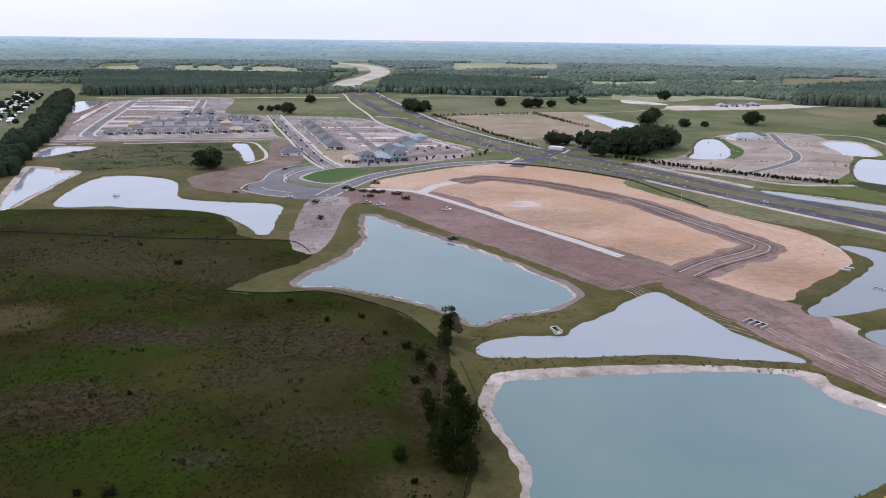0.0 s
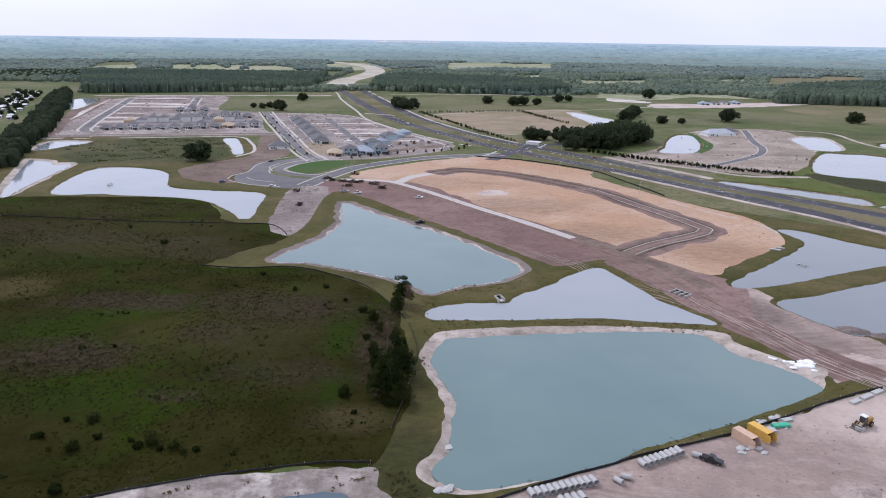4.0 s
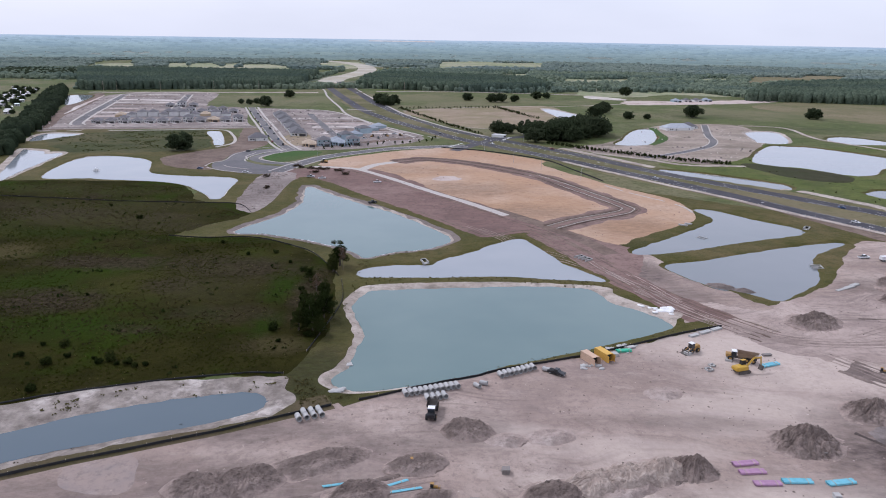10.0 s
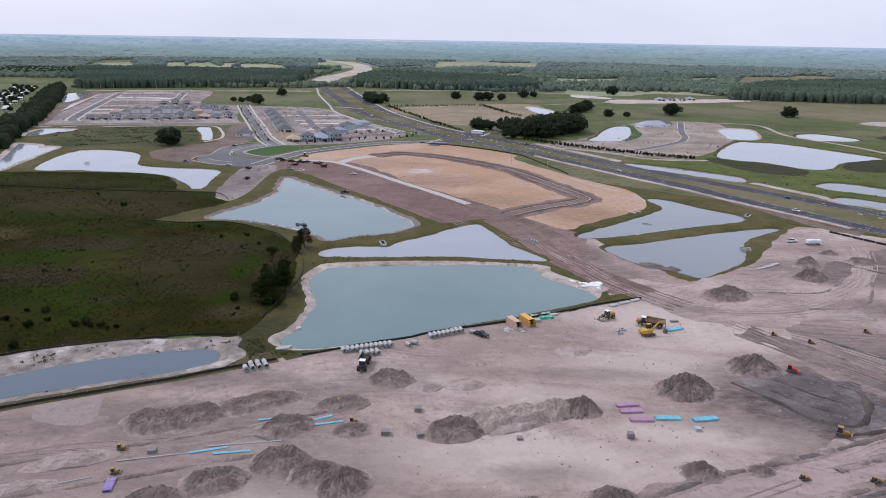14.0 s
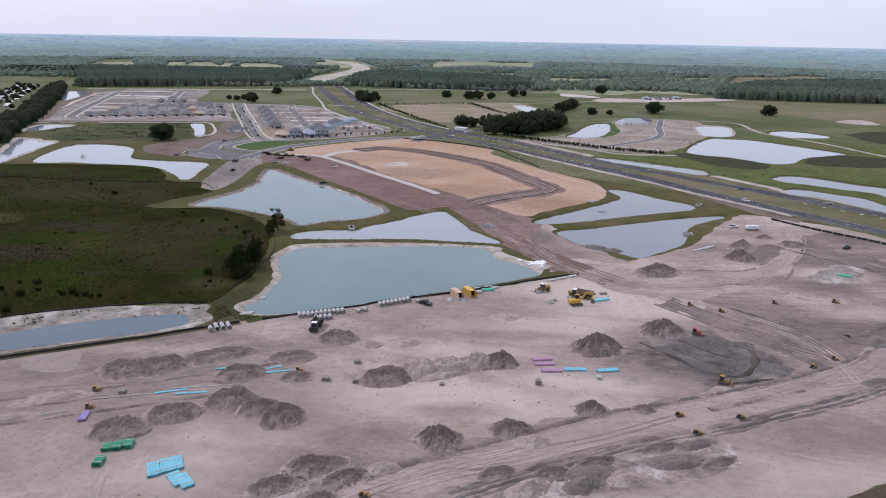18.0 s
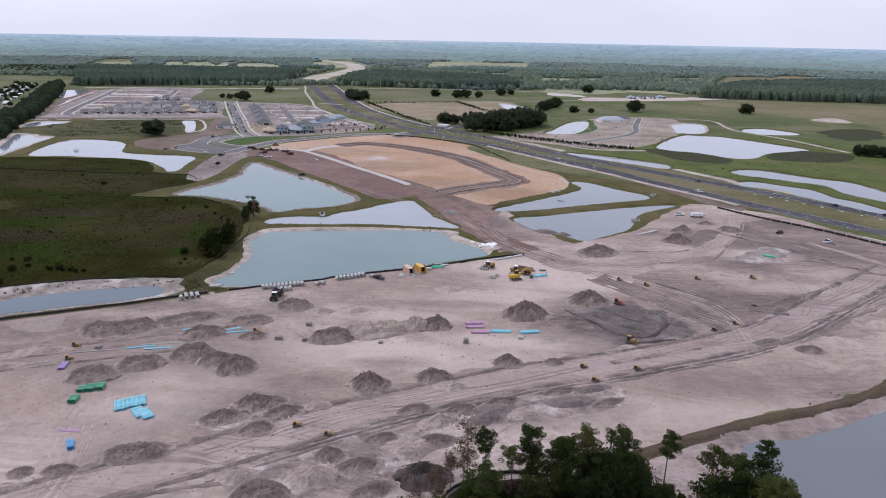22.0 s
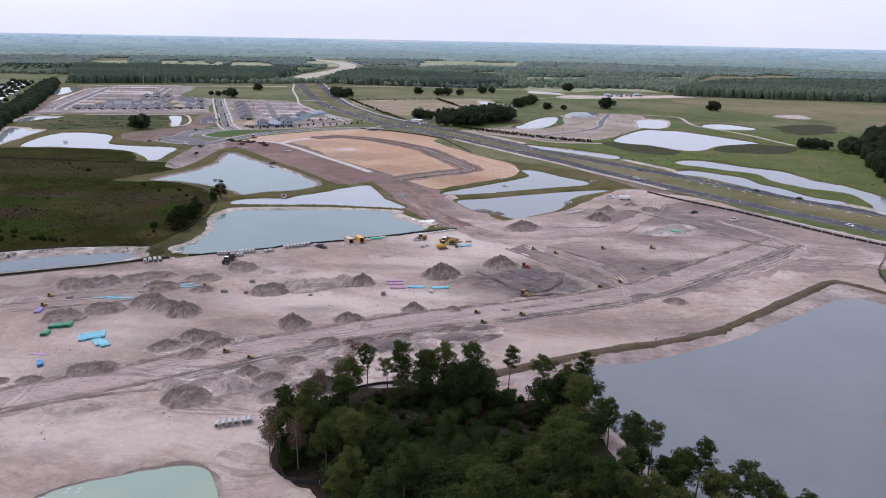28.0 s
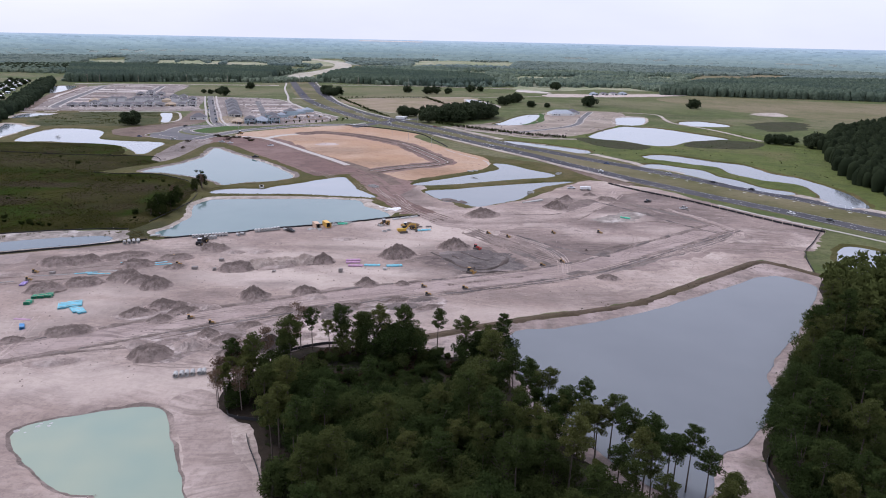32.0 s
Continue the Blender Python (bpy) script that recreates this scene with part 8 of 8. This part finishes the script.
def container(mat, label):
    c = thing("shipping_container", label, "container", "shipping containers")
    bm = bmesh.new()
    n, w, l, h = 22, 2.44, 6.1, 2.6
    for side in (-1, 1):
        prev = None
        for i in range(n + 1):
            y = -l / 2 + l * i / n
            x = side * (w / 2 - (0.04 if i % 2 else 0.0))
            cur = (bm.verts.new((x, y, 0.1)), bm.verts.new((x, y, h)))
            if prev:
                bm.faces.new((prev[0], cur[0], cur[1], prev[1]))
            prev = cur
    part("side_wall", bm, mat, c)
    for name, args in (("roof", (w, l, 0.06, 0, 0, h)), ("floor", (w, l, 0.12, 0, 0, 0.05)), ("end_wall", (w, 0.06, h - 0.1, 0, l / 2, 0.1))):
        bm = bmesh.new()
        box(bm, *args)
        part(name, bm, mat, c)
    # thin near-black sheet behind the doors, painted as interior shade
    bm = bmesh.new()
    box(bm, w - 0.3, 0.05, h - 0.4, 0, -l / 2 + 0.9, 0.2)
    part("interior", bm, "shade", c, "near-black panel standing for the shade inside")
    for s in (-1, 1):
        bm = bmesh.new()
        box(bm, 0.06, 1.15, h - 0.3, s * (w / 2 + 0.05), -l / 2 - 0.55, 0.15)
        part("door", bm, mat, c)
        for y in (-l / 2, l / 2):
            bm = bmesh.new()
            box(bm, 0.14, 0.14, h, s * (w / 2 - 0.02), y, 0.05)
            part("corner_post", bm, mat, c)
    return c


put(container("container_tan", "tan shipping container standing open beside the berm"), 97.0, 128.5, 28)
put(container("container_ochre", "ochre yellow shipping container standing open beside the berm"), 102.0, 131.0, 28)


def slab_stack(x, y, turn, w, d, n, label, mat="pipe_concrete"):
    s = thing("slab_stack", label, "building materials", "stores")
    for i in range(n):
        bm = bmesh.new()
        box(bm, w, d, 0.28, (i * 13 % 5) * 0.05, (i * 7 % 3) * 0.06, i * 0.3)
        part("slab", bm, "precast" if "precast" in label or "dark" in label else mat, s)
    put(s, x, y, turn)


for x, y, a, w, d, n, label in ((143, 153, 30, 5, 1.6, 2, "flat stack of pale concrete slabs"), (148, 156, 30, 4.5, 1.6, 2, "flat stack of pale concrete slabs"), (138, 150, 30, 4, 1.5, 2, "flat stack of pale concrete slabs"), (222, 203, 30, 6, 1.8, 2, "stack of grey concrete pieces"), (226, 206, 30, 5, 1.8, 2, "stack of grey concrete pieces"), (217, 200, 30, 6, 1.5, 1, "row of grey concrete pieces"),
                                (106, 133, 10, 2.5, 2, 3, "pallet of pale building blocks"), (113, 139, 20, 3, 1.5, 2, "pallet of pale building blocks"), (131, 135, 40, 2.2, 2, 3, "pallet of grey blocks"), (143, 131, 60, 2, 2, 2, "pallet of grey blocks"), (152, 134, 10, 3, 1.2, 2, "pallet of dark blocks"), (157, 135, 10, 3, 1.2, 2, "pallet of dark blocks"), (57, 56, 0, 2.2, 1.8, 4, "stack of grey precast boxes"), (65, 68, 0, 1.8, 1.8, 4, "stack of grey precast boxes"),
                                (66, 55, 20, 1.4, 1.4, 4, "stack of grey precast boxes"), (121, 56, 0, 1.6, 1.6, 5, "stack of grey precast boxes"), (92, 55, 0, 1.4, 1.4, 2, "stack of grey precast boxes"), (0, 46, 10, 2, 1.6, 3, "stack of grey precast boxes"), (146, 77, 0, 1, 1, 4, "stack of grey precast boxes"), (140, 60, 0, 1.5, 1.5, 3, "stack of white concrete boxes"), (184, 303, -30, 5, 1.5, 2, "stack of pale pipes and slabs on the pad"), (188, 306, -30, 4, 1.5, 2, "stack of pale pipes and slabs on the pad"), (20, 125, 20, 2, 2, 1, "pale slab by the berm"), (314, 190, -40, 5, 1.2, 2, "dark stack beside the highway fence"), (80, 63, 0, 1.2, 1, 2, "dark debris on the sand")):
    slab_stack(x, y, a, w, d, n, label)


def square_frame(x, y, turn, size, label="white precast concrete inlet frame"):
    s = thing("inlet_frame", label, "drain inlet", "drain inlets")
    for i in range(4):
        bm = bmesh.new()
        box(bm, size, 0.3, 0.5, 0, -size / 2 + 0.15)
        bmesh.ops.rotate(bm, verts=bm.verts, matrix=Matrix.Rotation(i * math.pi / 2, 3, "Z"))
        part("side", bm, "pipe_concrete", s)
    put(s, x, y, turn)


square_frame(74, -33, 10, 1.8)
square_frame(134, 124, 20, 2.2)
square_frame(136, 127, 20, 1.8)


def culvert(x, y, turn, bays=3):
    """Sloping concrete headwall with open bays."""
    c = thing("culvert", "pale concrete culvert headwall at the pond bank", "culvert", "culverts")
    bm = bmesh.new()
    box(bm, bays * 2.4 + 0.6, 4.2, 0.5, 0, 0, -0.6)
    part("apron", bm, "pipe_concrete", c)
    for i in range(bays + 1):
        bm = bmesh.new()
        prism(bm, [(-0.2 + (i - bays / 2) * 2.4, -0.5), (0.2 + (i - bays / 2) * 2.4, -0.5), (0.2 + (i - bays / 2) * 2.4, 0.8), (-0.2 + (i - bays / 2) * 2.4, 0.8)], -2.1, 2.1)
        part("rib", bm, "pipe_concrete", c)
    bm = bmesh.new()
    box(bm, bays * 2.4 + 0.4, 0.4, 1.5, 0, 2.3, -0.6)
    part("headwall", bm, "pipe_concrete", c)
    # near-black sheets on the solid headwall, painted as shaded pipe mouths
    for i in range(bays):
        bm = bmesh.new()
        box(bm, 1.6, 0.06, 0.8, (i - bays / 2 + 0.5) * 2.4, 2.08, -0.05)
        part("opening", bm, "shade", c, "near-black panel standing for the shade in a pipe mouth")
    put(c, x, y, turn)


culvert(115.5, 238, -55, 3)
culvert(41, 229.5, 20, 1)
culvert(223, 232, -100, 2)
culvert(252, 300, -40, 1)
culvert(187, 280, 40, 1)


def rock_apron(x, y, turn, count, span, seed, label="ragged white rock and fabric outlet"):
    r = thing("rock_outlet", label, "rocks", "rock outlets")
    rng = np.random.default_rng(seed)
    for i in range(count):
        bm = bmesh.new()
        bmesh.ops.create_icosphere(bm, subdivisions=1, radius=1)
        s = rng.uniform(0.5, 1.3)
        for v in bm.verts:
            v.co = Vector((v.co.x * s * 1.3, v.co.y * s, v.co.z * s * 0.5)) * (1 + 0.3 * noise.noise(v.co * 2 + Vector((i, seed, 0)))) + Vector((0, 0, 0.1))
        ob = part("rock", bm, "white_paint" if label.startswith("ragged") else "pipe_concrete", r)
        ob.location = (rng.normal() * span, rng.normal() * span * 0.5, 0)
    put(r, x, y, turn)


rock_apron(135, 174, -20, 26, 3.4, 3)
rock_apron(177, 197, -25, 12, 2.0, 4)
rock_apron(19, 107, 30, 7, 1.2, 5, "pale rocks at the pond corner")
rock_apron(96, 124, 20, 8, 1.8, 6, "scattered pale blocks and boards")
rock_apron(110, 140, 20, 10, 4.0, 7, "scattered pale blocks and boards")
rock_apron(62, -72, 20, 8, 2.5, 8, "white lumps of foam on the pond bank")


def fountain(x, y):
    f = thing("fountain", "low white spray of a pond fountain", "fountain")
    rng = np.random.default_rng(5)
    cs = [(0, 0, 0.8), (0, 0, 1.6), (1, 0, 0.5), (-1, 0.4, 0.5), (0.3, -1, 0.5)]
    crown("spray", *leaf_quads(cs, [(1.6, 1.6, 0.6)] * 5, 30, 0.3, rng), "white_paint", f)
    f.location = (x, y, WATER_Z)
    bm = bmesh.new()
    tube(bm, (0, 0, -0.2), (0, 0, 0.3), 0.9, 0.7, 12)
    part("float", bm, "paint_black", f)


fountain(-212, 440)

# hedge-like young trees and rough bushes along fences and lots
rng = np.random.default_rng(17)
for pts, step in (([(150, 610), (185, 575), (222, 545), (255, 520), (290, 505)], 1.4), ([(-14, 931), (11, 864), (54, 750), (88, 669)], 4.5), ([(-17, 932), (48, 947), (121, 965), (156, 868)], 5.5), ([(125, 975), (146, 896), (162, 850), (172, 828)], 5), ([(-60, 556), (-20, 585), (30, 610), (40, 640)], 9)):
    run = along(pts, step)
    g = run[:, :2] + rng.uniform(-1.2, 1.2, (len(run), 2))
    woods("young_trees", g, relief(g), 3.2, 2.6, 3, 12, 0.45, "scrub_leaf", "row of dark young trees and shrubs", int(step * 10))
